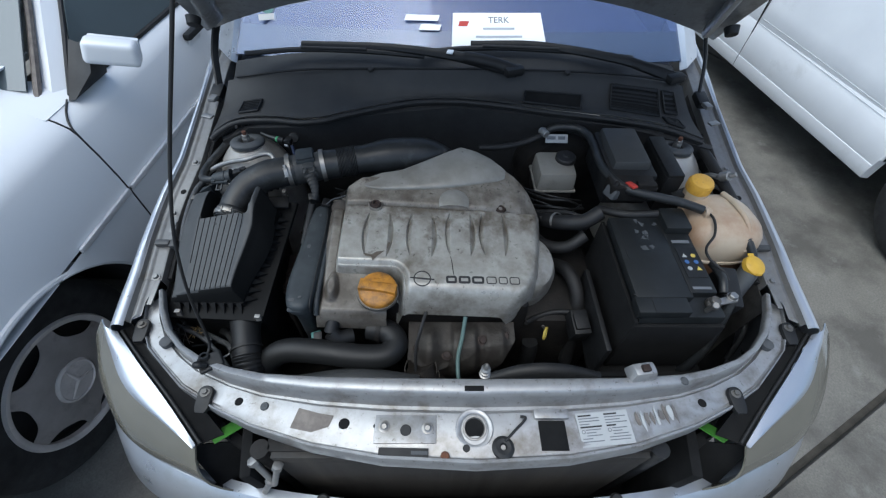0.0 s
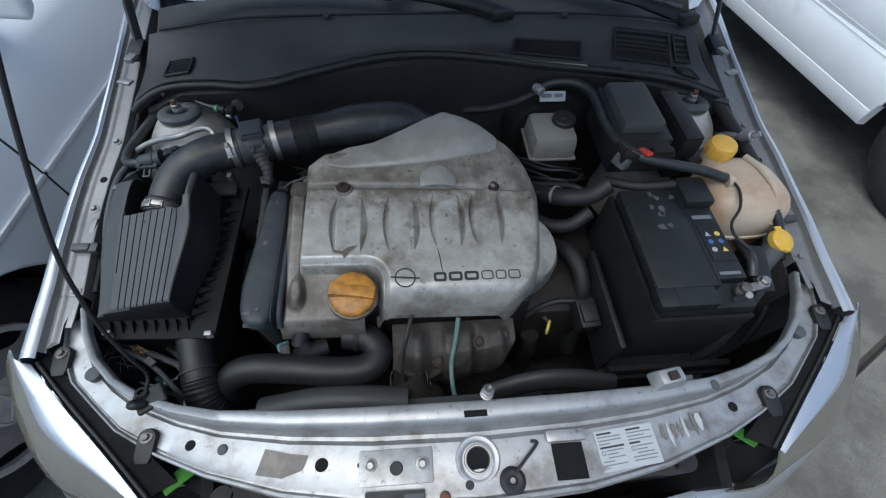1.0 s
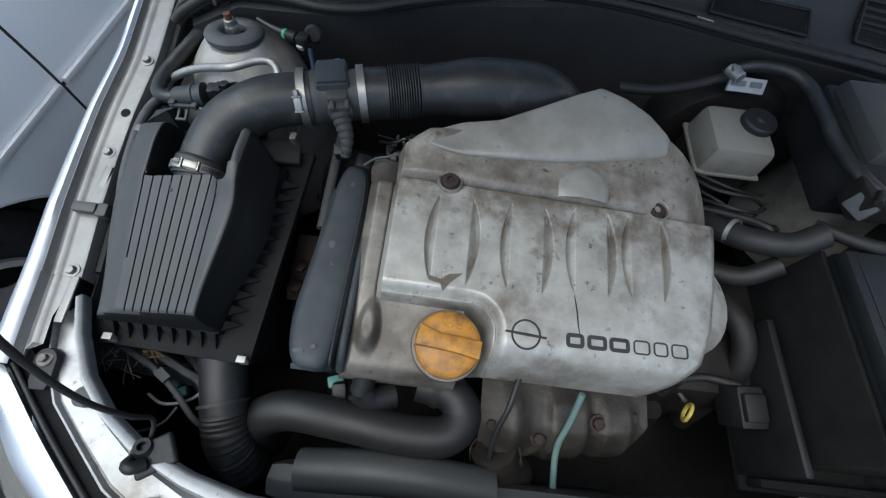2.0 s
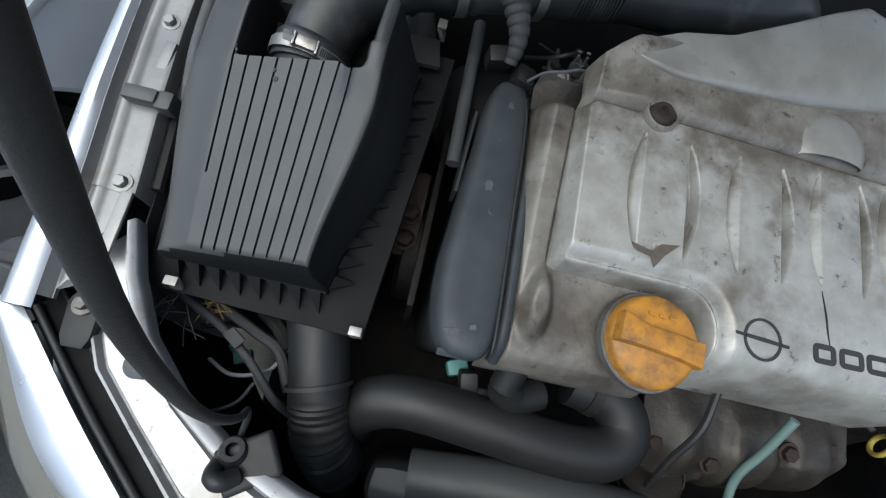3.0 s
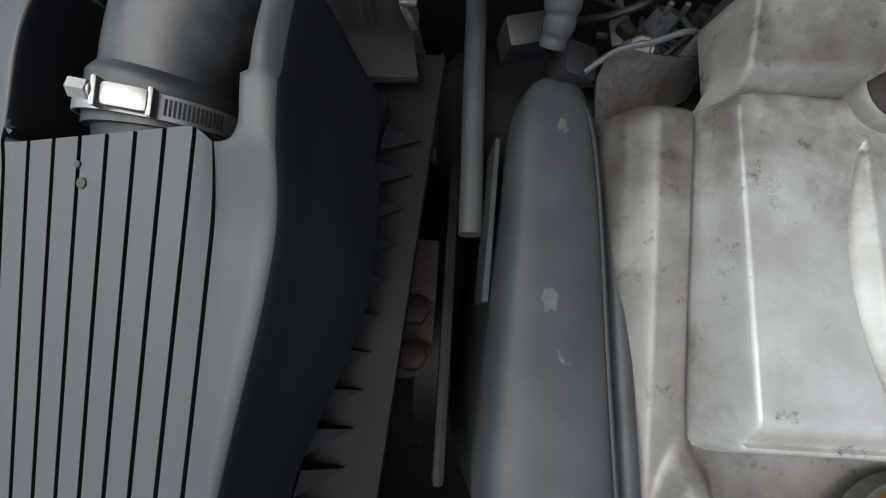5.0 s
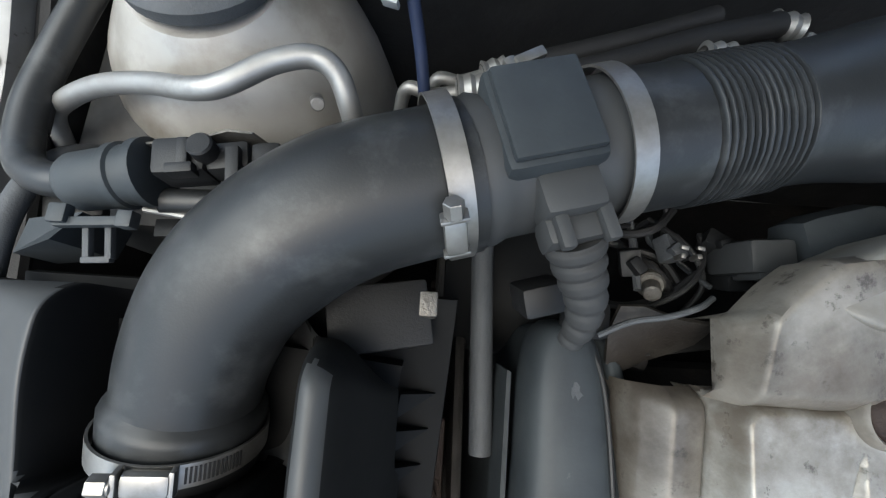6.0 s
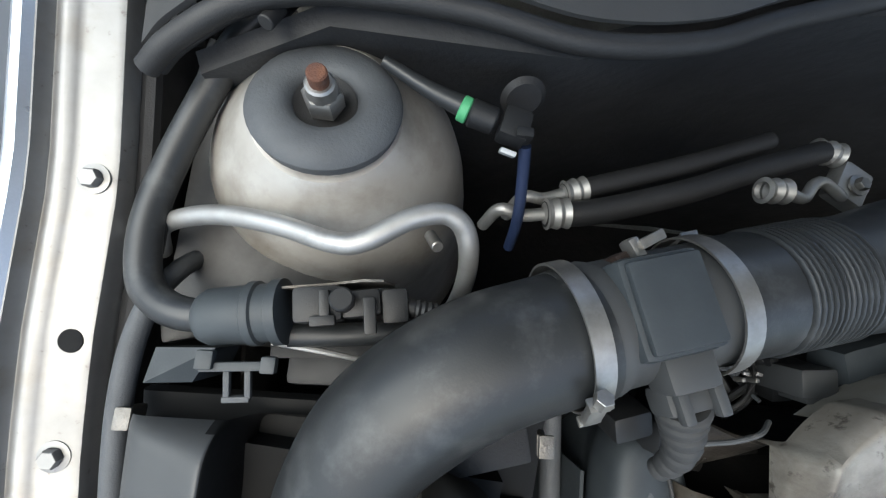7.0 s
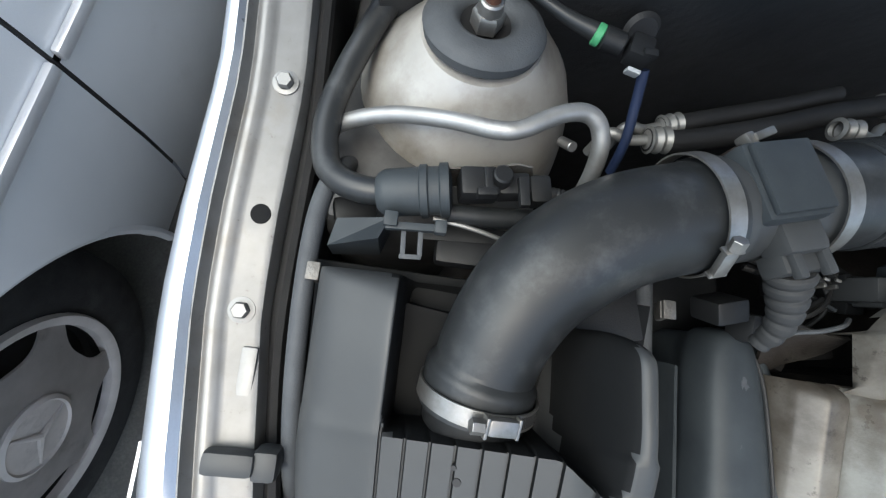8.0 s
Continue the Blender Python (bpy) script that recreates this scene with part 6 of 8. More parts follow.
part("end_boot", add(tube([(-0.575, 1.272, 0.835), (-0.598, 1.262, 0.83), (-0.612, 1.255, 0.822)], 0.010, 12, rfun=lambda f: 1 + 0.15 * math.sin(f * 40)), rod((-0.556, 1.235, 0.862), (-0.552, 1.248, 0.858), 0.004)), RUBBER_DK, vent)
valve = thing("purge_valve", "blue-grey plastic purge valve with black plug", "valve", (-0.54, 1.08, 0.8))
V0, V1 = Vector((-0.581, 1.0965, 0.815)), Vector((-0.537, 1.1025, 0.8215))
vd = (V1 - V0).normalized()
part("body", lathe([(0, 0), (0.010, 0), (0.0125, 0.002), (0.0135, 0.004), (0.0145, 0.006), (0.0150, 0.026), (0.0165, 0.027), (0.0165, 0.031), (0.0150, 0.032), (0.0150, 0.038), (0.017, 0.039), (0.017, 0.044), (0.008, 0.046), (0, 0.046)], V0, vd, 28), BLUEGREY, valve)
part("plug", add(rbox(V1 + Vector((0.016, 0.004, 0.004)), (0.024, 0.018, 0.020), 0.003, (0, 0, 8)), rbox(V1 + Vector((0.037, 0.006, 0.004)), (0.020, 0.014, 0.016), 0.003, (0, 0, 10))), PLASTIC2, valve, "black electrical plug")
part("latch", add(rbox(V1 + Vector((0.020, -0.004, 0.014)), (0.012, 0.005, 0.008), 0.001, (0, 0, 8)), rbox(V1 + Vector((0.020, 0.004, 0.0155)), (0.005, 0.014, 0.004), 0.001, (0, 0, 8))), PLASTIC2, valve)
part("nipple", rod(V1 + Vector((0.028, 0.006, 0.010)), V1 + Vector((0.028, 0.007, 0.020)), 0.006), PLASTIC2, valve)
part("plug_collar", add(rbox(V1 + Vector((0.042, 0.000, 0.013)), (0.006, 0.018, 0.006), 0.001, (0, 0, 8)), rbox(V1 + Vector((0.054, 0.006, 0.003)), (0.014, 0.018, 0.014), 0.003, (0, 0, 8))), PLASTIC2, valve)
part("outlet", tube([V1 + Vector((0.0, -0.012, -0.008)), V1 + Vector((0.03, -0.010, -0.010)), V1 + Vector((0.07, -0.006, -0.014)), V1 + Vector((0.10, -0.004, -0.03))], 0.0065, 12), RUBBER, valve)
part("wire_loom", tube([V1 + Vector((0.055, 0.006, 0.003)), V1 + Vector((0.075, 0.004, 0.002)), V1 + Vector((0.10, 0.0, -0.006))], 0.005, 10, 14, rfun=lambda f: 1 + 0.12 * math.sin(f * 90)), RUBBER_DK, valve)
part("steel_tab", sheet([[(-0.548, 1.113, 0.829), (-0.548, 1.113, 0.802)], [(-0.52, 1.117, 0.83), (-0.52, 1.117, 0.802)], [(-0.5, 1.12, 0.836), (-0.5, 1.12, 0.802)], [(-0.49, 1.121, 0.833), (-0.49, 1.121, 0.802)], [(-0.484, 1.121, 0.817), (-0.484, 1.121, 0.799)]], 0.0012), CAST, valve, "dull metal bracket edge")
part("bracket", add(rbox((-0.5, 1.085, 0.794), (0.10, 0.010, 0.003), 0.001, (0, 0, 4)), rbox((-0.5, 1.073, 0.787), (0.08, 0.02, 0.016), 0.004)), PLASTIC2, valve)
part("clip_frame", add(rbox((-0.556, 1.0745, 0.8265), (0.034, 0.0045, 0.005), 0.001, (0, 0, 4)), add(rbox((-0.570, 1.077, 0.8285), (0.008, 0.009, 0.006), 0.0012), rbox((-0.541, 1.076, 0.8275), (0.007, 0.008, 0.007), 0.0012))), BLUEGREY, valve)
part("clip_loop", add(rbox((-0.5615, 1.067, 0.8205), (0.003, 0.016, 0.004), 0.0008, (12, 0, 4)), add(rbox((-0.5515, 1.067, 0.8205), (0.003, 0.016, 0.004), 0.0008, (12, 0, 4)), rbox((-0.5565, 1.0585, 0.819), (0.013, 0.003, 0.004), 0.0008, (12, 0, 4)))), GREYRUB, valve)
part("metal_edge", tube([(-0.545, 1.086, 0.813), (-0.520, 1.083, 0.812), (-0.490, 1.078, 0.806)], 0.0016, 8), ALU, valve, "bright worn metal edge")
part("support_block", rbox((-0.596, 1.092, 0.790), (0.028, 0.016, 0.010), 0.003, (0, 12, 14)), PLASTIC2, valve)
plugset = thing("cable_connector", "black cable connector with green clip and blue sleeve on the bulkhead", "connector", (-0.44, 1.209, 0.838))
part("cable", tube([(-0.5, 1.235, 0.846), (-0.475, 1.223, 0.844), (-0.455, 1.215, 0.844)], 0.0055, 12, rfun=lambda f: 0.6 + 0.5 * f), RUBBER, plugset)
part("clip", rod((-0.4575, 1.215, 0.844), (-0.4525, 1.213, 0.844), 0.0072), GREEN, plugset, "green locking clip")
part("body", add(rod((-0.4525, 1.213, 0.844), (-0.438, 1.209, 0.844), 0.0078, 0.0075, 14), add(rbox((-0.428, 1.207, 0.844), (0.016, 0.018, 0.014), 0.003, (0, 0, -15)), rbox((-0.424, 1.201, 0.847), (0.010, 0.006, 0.012), 0.002))), PLASTIC2, plugset)
part("tag", rbox((-0.43, 1.194, 0.84), (0.009, 0.003, 0.008), 0.001, (20, 0, -15)), LABEL, plugset, "pale tag")
part("sleeve", tube([(-0.419, 1.201, 0.836), (-0.4145, 1.187, 0.818), (-0.411, 1.169, 0.798), (-0.409, 1.157, 0.773)], 0.0036, 10), BLUEWIRE, plugset, "dark blue sleeve")
part("grommet", lathe([(0, 0.003), (0.010, 0.003), (0.013, 0.0)], (-0.421, 1.231, 0.836), (0.1, -1, 0.5)), RUBBER_DK, plugset)
for pts, r in (([(-0.392, 1.176, 0.795), (-0.36, 1.180, 0.797), (-0.30, 1.198, 0.801), (-0.24, 1.222, 0.800), (-0.18, 1.245, 0.794)], 0.0085), ([(-0.376, 1.194, 0.788), (-0.34, 1.206, 0.790), (-0.28, 1.226, 0.792), (-0.22, 1.250, 0.792)], 0.007)):
    h = thing("air_conditioning_hose", "black rubber hose with crimped metal ends along the bulkhead", "hose", pts[0], "hoses on the bulkhead")
    part("pipe", tube(pts, r, 14), RUBBER_DK, h)
    d0 = (Vector(pts[0]) - Vector(pts[1])).normalized()
    p0 = Vector(pts[0])
    part("crimp", lathe([(r, -0.016), (r + 0.002, -0.015), (r + 0.0005, -0.011), (r + 0.002, -0.008), (r + 0.0005, -0.004), (r + 0.002, -0.001), (0.004, 0.001)], p0, d0, 18), ALU, h)
    part("metal_end", tube([p0, p0 + d0 * 0.015, p0 + d0 * 0.03 + Vector((0, 0.004, 0.002)), p0 + d0 * 0.04 + Vector((0.004, 0.0, -0.02))], 0.0042, 10), ALU, h)
fit_ = thing("pipe_fitting", "bare metal pipe joint by the bulkhead", "fitting", (-0.2, 1.22, 0.77))
part("crimp", lathe([(0.006, -0.01), (0.009, -0.009), (0.007, -0.005), (0.009, -0.001), (0.007, 0.003), (0.009, 0.007), (0.004, 0.009)], (-0.236, 1.204, 0.808), (1, 0.05, 0), 18), ALU, fit_)
part("pipe", tube([(-0.227, 1.204, 0.808), (-0.213, 1.202, 0.806), (-0.200, 1.214, 0.803), (-0.188, 1.218, 0.800), (-0.170, 1.210, 0.796)], 0.004, 10), ALU, fit_)
part("flange", rbox((-0.158, 1.222, 0.790), (0.024, 0.030, 0.014), 0.003, (0, 0, -30)), ALU, fit_)
part("bolt", hexbolt((-0.158, 1.220, 0.798), (0, 0, 1), 0.005, 0.005, 0.008), STEEL, fit_)
part("upper_crimp", lathe([(0.006, -0.012), (0.0095, -0.010), (0.0075, -0.005), (0.0095, 0.0), (0.0075, 0.005), (0.0095, 0.008), (0.004, 0.010)], (-0.172, 1.246, 0.792), (1, -0.1, 0), 18), ALU, fit_)
part("small_clip", add(rbox((-0.372, 1.140, 0.862), (0.006, 0.014, 0.010), 0.002, (0, 0, 30)), rbox((-0.366, 1.146, 0.867), (0.014, 0.005, 0.003), 0.001, (0, 0, 30))), STEEL, intake, "bright steel clip tab")
part("clip_foot", rbox((-0.376, 1.135, 0.855), (0.008, 0.010, 0.014), 0.002, (0, 0, 30)), OILRUST, intake)

# alternator and loom between air box and cover
alt = thing("alternator", "grimy alternator end behind the timing cover", "alternator", (-0.34, 1.06, 0.6))
part("housing", lathe([(0, 0.0), (0.045, 0.0), (0.056, 0.010), (0.060, 0.03), (0.060, 0.10), (0.05, 0.11)], (-0.39, 1.085, 0.672), (1, 0, 0), 30), DARKBLACK, alt)
part("rear_ring", lathe([(0.030, 0.0), (0.034, -0.004), (0.040, -0.004), (0.043, 0.0)], (-0.3905, 1.085, 0.672), (1, 0, 0), 30), MANIFOLD, alt)
for k in range(3):
    a = radians(30 + 120 * k)
    part("through_bolt", hexbolt((-0.391, 1.085 + 0.050 * math.cos(a), 0.672 + 0.050 * math.sin(a)), (-1, 0, 0), 0.005, 0.006, 0.007), OILRUST, alt)
loom = thing("wiring_loom", "tangle of black and grey cables with metal brackets", "cables", (-0.26, 1.06, 0.74))
for k, pts in enumerate((
        [(-0.285, 1.10, 0.76), (-0.272, 1.075, 0.785), (-0.258, 1.066, 0.775), (-0.255, 1.085, 0.765)],
        [(-0.268, 1.11, 0.775), (-0.254, 1.088, 0.79), (-0.243, 1.068, 0.782), (-0.250, 1.050, 0.765)],
        [(-0.300, 1.060, 0.76), (-0.283, 1.056, 0.768), (-0.262, 1.062, 0.776), (-0.246, 1.075, 0.784)],
        [(-0.24, 1.10, 0.78), (-0.246, 1.08, 0.789), (-0.262, 1.062, 0.79), (-0.285, 1.05, 0.770)],
        [(-0.31, 1.12, 0.75), (-0.29, 1.10, 0.775), (-0.272, 1.10, 0.785), (-0.255, 1.115, 0.78)])):
    part("cable", tube(pts, 0.0018 if k % 2 else 0.0026, 8), RUBBER_DK, loom)
rw = random.Random(21)
for k in range(7):
    c = Vector((-0.262 + rw.uniform(-.03, .03), 1.082 + rw.uniform(-.02, .02), 0.778 + rw.uniform(-.012, .01)))
    d = Vector((rw.uniform(-1, 1), rw.uniform(-1, 1), rw.uniform(-.5, .3))).normalized() * rw.uniform(0.015, 0.03)
    n_ = Vector((-d.y, d.x, 0.006)) * rw.uniform(-0.7, 0.7)
    part("lead", tube([c - d, c - d * 0.3 + n_, c + d * 0.4 + n_ * 0.6, c + d], rw.choice((0.0014, 0.0018, 0.0024)), 7), RUBBER_DK if k % 3 else GREYRUB, loom)
for k in range(4):
    c = (-0.285 + 0.026 * k, 1.090 + rw.uniform(-.014, .014), 0.777 + rw.uniform(-.006, .008))
    part("plug", add(rbox(c, (0.012, 0.016, 0.012), 0.002, (rw.uniform(-20, 20), rw.uniform(-20, 20), rw.uniform(0, 60))), rbox((c[0], c[1] - 0.004, c[2] + 0.008), (0.007, 0.010, 0.006), 0.0015, (0, 0, rw.uniform(0, 60)))), PLASTIC2 if k != 1 else GREYRUB, loom)
part("bracket", add(rbox((-0.261, 1.036, 0.777), (0.045, 0.014, 0.006), 0.002, (0, 0, 8)), rbox((-0.283, 1.032, 0.770), (0.022, 0.024, 0.014), 0.005, (0, 0, -20))), GRIME_SHADE, loom, "dull metal bracket")
part("plug", add(rbox((-0.222, 1.086, 0.782), (0.022, 0.020, 0.034), 0.003, (15, 0, 5)), rbox((-0.222, 1.074, 0.776), (0.016, 0.012, 0.020), 0.002, (15, 0, 5))), PLASTIC2, loom)
part("sensor", add(rod((-0.270, 1.078, 0.77), (-0.276, 1.066, 0.786), 0.008), rod((-0.276, 1.066, 0.786), (-0.279, 1.060, 0.792), 0.005)), CAST, loom)
part("blue_grey_cover", rbox((-0.178, 1.096, 0.800), (0.058, 0.032, 0.03), 0.012, (10, 0, 15)), BLUEGREY, loom)
part("oil_pipe", tube([(-0.3685, 1.150, 0.752), (-0.3680, 1.09, 0.750), (-0.3670, 1.03, 0.746), (-0.3655, 0.965, 0.740)], 0.0073, 14), GREYRUB, loom, "straight grey metal pipe")
part("plug", add(rbox((-0.345, 1.055, 0.80), (0.024, 0.016, 0.026), 0.003, (20, 0, 15)), rbox((-0.318, 1.045, 0.792), (0.02, 0.02, 0.02), 0.004, (10, 20, 0))), PLASTIC2, loom)
part("coil_bracket", sheet([[(-0.303, 1.022, 0.782), (-0.305, 1.038, 0.792), (-0.300, 1.052, 0.798)], [(-0.293, 1.018, 0.780), (-0.292, 1.034, 0.788), (-0.288, 1.052, 0.800)], [(-0.278, 1.024, 0.776), (-0.276, 1.036, 0.786), (-0.274, 1.046, 0.803)], [(-0.262, 1.030, 0.782), (-0.260, 1.038, 0.792), (-0.259, 1.043, 0.806)], [(-0.254, 1.034, 0.786), (-0.253, 1.039, 0.796), (-0.253, 1.044, 0.805)]], 0.0025), MANIFOLD, loom, "dull grey metal bracket")
part("pale_wire", tube([(-0.314, 1.036, 0.800), (-0.300, 1.043, 0.808), (-0.283, 1.046, 0.812), (-0.268, 1.051, 0.814), (-0.256, 1.057, 0.808)], 0.0016, 8), GREYRUB, loom)
for x in (-0.267, -0.258):
    part("terminal_clip", add(rbox((x, 1.084, 0.806), (0.0042, 0.0022, 0.002), 0.0006, (10, 0, -12)), rbox((x, 1.080, 0.801), (0.003, 0.003, 0.008), 0.001)), STEEL, loom, "bright metal terminal clip")
part("upright_box", add(rbox((-0.223, 1.083, 0.795), (0.026, 0.018, 0.036), 0.003, (8, 0, 4)), rbox((-0.223, 1.0725, 0.800), (0.016, 0.006, 0.020), 0.002, (8, 0, 4))), PLASTIC, loom)

# under the crossmember by the prop: wires, straw and a plug
wires = thing("loose_wires", "loose grey and black wires below the filter box", "cables", (-0.53, 0.76, 0.62))
for k, pts in enumerate(([(-0.60, 0.80, 0.66), (-0.56, 0.785, 0.665), (-0.52, 0.768, 0.665), (-0.495, 0.755, 0.655), (-0.478, 0.72, 0.64)], [(-0.585, 0.765, 0.64), (-0.55, 0.775, 0.63), (-0.51, 0.77, 0.64), (-0.49, 0.74, 0.63)], [(-0.56, 0.735, 0.65), (-0.53, 0.725, 0.66), (-0.50, 0.735, 0.655), (-0.49, 0.76, 0.64)], [(-0.52, 0.79, 0.66), (-0.50, 0.778, 0.668), (-0.485, 0.762, 0.662)])):
    part("cable", tube(pts, (0.0055, 0.003, 0.002, 0.008)[k], 8), (GREYRUB, RUBBER_DK, LABEL, PLASTIC2)[k], wires)
part("teal_plug", add(rbox((-0.545, 0.745, 0.60), (0.02, 0.014, 0.012), 0.003, (0, 0, 25)), rod((-0.552, 0.75, 0.60), (-0.562, 0.757, 0.602), 0.006)), TEAL, wires)
rs = random.Random(4)
for k in range(12):
    a = rs.uniform(0, 6.28)
    c = Vector((-0.562 + rs.uniform(-.01, .01), 0.782 + rs.uniform(-.008, .008), 0.672 + rs.uniform(-.004, .006)))
    d = Vector((math.cos(a), math.sin(a), rs.uniform(-.3, .3))) * rs.uniform(0.008, 0.016)
    part("straw", tube([c - d, c + Vector((0, 0, .002)), c + d], 0.0007, 5, 2), WICKER, wires, "dry straw")

# ---- battery ----
bat = thing("car_battery", "black car battery with labels in a black tray", "battery", (0.39, 0.865, 0.62))
part("case", rbox((0.392, 0.868, 0.720), (0.160, 0.244, 0.17), 0.006), BATTERY, bat)
part("sleeve", add(rbox((0.306, 0.868, 0.705), (0.008, 0.256, 0.18), 0.003), rbox((0.390, 0.741, 0.700), (0.172, 0.008, 0.17), 0.003)), MATTE, bat, "black insulating sleeve")
part("lid", rbox((0.360, 0.880, 0.814), (0.110, 0.205, 0.020), 0.005), BATTERY, bat)
part("lid_front", rbox((0.352, 0.764, 0.811), (0.098, 0.036, 0.022), 0.004), BATTERY, bat)
for x0, y0, sx, sy in ((0.352, 0.7845, 0.100, 0.002), (0.334, 0.764, 0.0015, 0.034), (0.4115, 0.88, 0.0015, 0.20), (0.318, 0.92, 0.0015, 0.11)):
    part("lid_seam", rbox((x0, y0, 0.8243 if y0 > 0.786 else 0.8225), (sx, sy, 0.001), 0), RUBBER_DK, bat)
part("side_rail", rbox((0.440, 0.865, 0.810), (0.050, 0.150, 0.022), 0.004), BATTERY, bat)
part("terminal_cover", rbox((0.440, 0.968, 0.822), (0.056, 0.062, 0.034), 0.008), BATTERY, bat, "black cover over the rear terminal")
part("label", rbox((0.441, 0.862, 0.8218), (0.040, 0.075, 0.001), 0), PLASTIC2, bat)
for i, (dx, dy, mt) in enumerate(((-0.009, 0.016, LABEL), (0.009, 0.016, MARKYELLOW), (-0.009, 0.0, MARKBLUE), (0.009, 0.0, MARKBLUE), (-0.009, -0.016, LABEL), (0.009, -0.016, MARKYELLOW))):
    b_ = lathe([(0, 0.0008), (0.0046, 0.0008), (0.0046, 0)], (0.441 + dx, 0.862 + dy, 0.8224), (0, 0, 1), 20) if i % 5 else prism([(-.005, -.0042), (.005, -.0042), (0, .005)], 0, 0.0008, 0, pose(0.441 + dx, 0.862 + dy, 0.8224))
    part("warning_mark", b_, mt, bat)
part("print_bar", rbox((0.438, 0.915, 0.8222), (0.036, 0.008, 0.0006), 0), INK_GREY, bat)
part("print_bar", rbox((0.438, 0.800, 0.8222), (0.036, 0.006, 0.0006), 0), INK_GREY, bat)
rb = random.Random(8)
for k in range(9):
    cx, cy = 0.372 + rb.uniform(-.022, .030), 0.935 + rb.uniform(-.045, .040)
    n = 7
    ring_ = [(rb.uniform(0.25, 1.0) * 0.008 * math.cos(6.283 * i / n), rb.uniform(0.25, 1.0) * 0.011 * math.sin(6.283 * i / n)) for i in range(n)]
    part("scuff", prism(ring_, 0, 0.0004, 0, pose(cx, cy, 0.8242, 0, 0, rb.uniform(0, 90))), GREYRUB, bat, "grey scuff" if k == 0 else "")
part("terminal", add(rod((0.452, 0.772, 0.800), (0.452, 0.772, 0.826), 0.010, 0.009), lathe([(0, 0.009), (0.011, 0.009), (0.013, 0.006), (0.013, 0.0), (0, 0)], (0.452, 0.772, 0.808), (0, 0, 1), 20)), CAST, bat, "grey lead terminal clamp")
part("clamp_arm", add(rbox((0.478, 0.778, 0.812), (0.045, 0.014, 0.006), 0.002, (0, 0, 12)), hexbolt((0.492, 0.784, 0.815), (0, 0, 1), 0.008, 0.008, 0.010)), STEEL, bat)
part("clamp_bolt", add(rod((0.438, 0.760, 0.806), (0.434, 0.752, 0.835), 0.0045), rod((0.434, 0.752, 0.835), (0.433, 0.750, 0.842), 0.006)), STEEL, bat)
part("earth_strap", tube([(0.495, 0.786, 0.812), (0.492, 0.772, 0.78), (0.490, 0.755, 0.73), (0.480, 0.735, 0.66), (0.47, 0.73, 0.58)], 0.010, 12), RUBBER, bat, "thick dark earth cable")
part("tray", add(rbox((0.395, 0.800, 0.600), (0.25, 0.20, 0.012), 0.005, (4, 0, 0)), rbox((0.40, 0.712, 0.615), (0.24, 0.012, 0.03), 0.004)), MATTE, bat)
part("tray_wall", rbox((0.275, 0.82, 0.66), (0.012, 0.20, 0.12), 0.005), PLASTIC2, bat)
relay = thing("relay_bracket", "black relay box on a bracket beside the battery", "relay", (0.51, 0.83, 0.74))
part("body", rbox((0.512, 0.822, 0.775), (0.036, 0.085, 0.06), 0.006, (10, 0, -8)), PLASTIC2, relay)
part("cable", tube([(0.500, 0.875, 0.80), (0.493, 0.83, 0.815), (0.488, 0.80, 0.805)], 0.008, 10), RUBBER, relay)
sense = thing("thin_cable", "thin black cable looping from tank to battery", "cable", (0.5, 0.9, 0.8))
part("wire", tube([(0.505, 1.000, 0.838), (0.518, 0.965, 0.842), (0.508, 0.925, 0.835), (0.482, 0.895, 0.828), (0.478, 0.868, 0.826), (0.498, 0.840, 0.82), (0.505, 0.825, 0.812)], 0.0026, 8), RUBBER_DK, sense)
conn2 = thing("engine_connector", "black plug block beside the gearbox", "connector", (0.235, 0.80, 0.66))
part("body", add(rbox((0.243, 0.805, 0.668), (0.038, 0.055, 0.05), 0.005, (10, 0, 5)), rbox((0.243, 0.80, 0.695), (0.030, 0.036, 0.010), 0.003, (10, 0, 5))), PLASTIC2, conn2)
part("cable", tube([(0.24, 0.83, 0.68), (0.20, 0.84, 0.665), (0.16, 0.83, 0.66), (0.13, 0.81, 0.67)], 0.006, 10), RUBBER_DK, conn2)
part("big_hose", tube([(0.215, 0.98, 0.66), (0.235, 0.93, 0.70), (0.250, 0.88, 0.69), (0.255, 0.84, 0.63), (0.255, 0.80, 0.5)], 0.016, 12), RUBBER_DK, conn2)

# ---- fuse box and control box ----
fuse = thing("fuse_box", "black plastic fuse box with a slightly domed lid", "fuse box", (0.37, 1.15, 0.78))
part("base", rbox((0.372, 1.148, 0.825), (0.105, 0.165, 0.085), 0.006), PLASTIC2, fuse)
part("lid", add(rbox((0.370, 1.155, 0.874), (0.086, 0.138, 0.026), 0.007, taper=0.94), rbox((0.370, 1.155, 0.862), (0.098, 0.150, 0.008), 0.003)), PLASTIC, fuse)
part("red_tab", rbox((0.352, 1.030, 0.873), (0.013, 0.026, 0.006), 0.002, (-15, 0, 18)), RED, fuse, "red plastic terminal tab")
part("terminal_block", add(rbox((0.36, 1.045, 0.85), (0.10, 0.045, 0.04), 0.005), add(rbox((0.385, 1.032, 0.872), (0.04, 0.016, 0.012), 0.003), rod((0.325, 1.04, 0.87), (0.31, 1.02, 0.874), 0.005))), GRIME_SHADE, fuse)
ecu = thing("control_box", "tall flat black control box beside the strut tower", "control box", (0.485, 1.15, 0.75))
part("case", rbox((0.467, 1.140, 0.812), (0.040, 0.150, 0.100), 0.005), PLASTIC2, ecu)
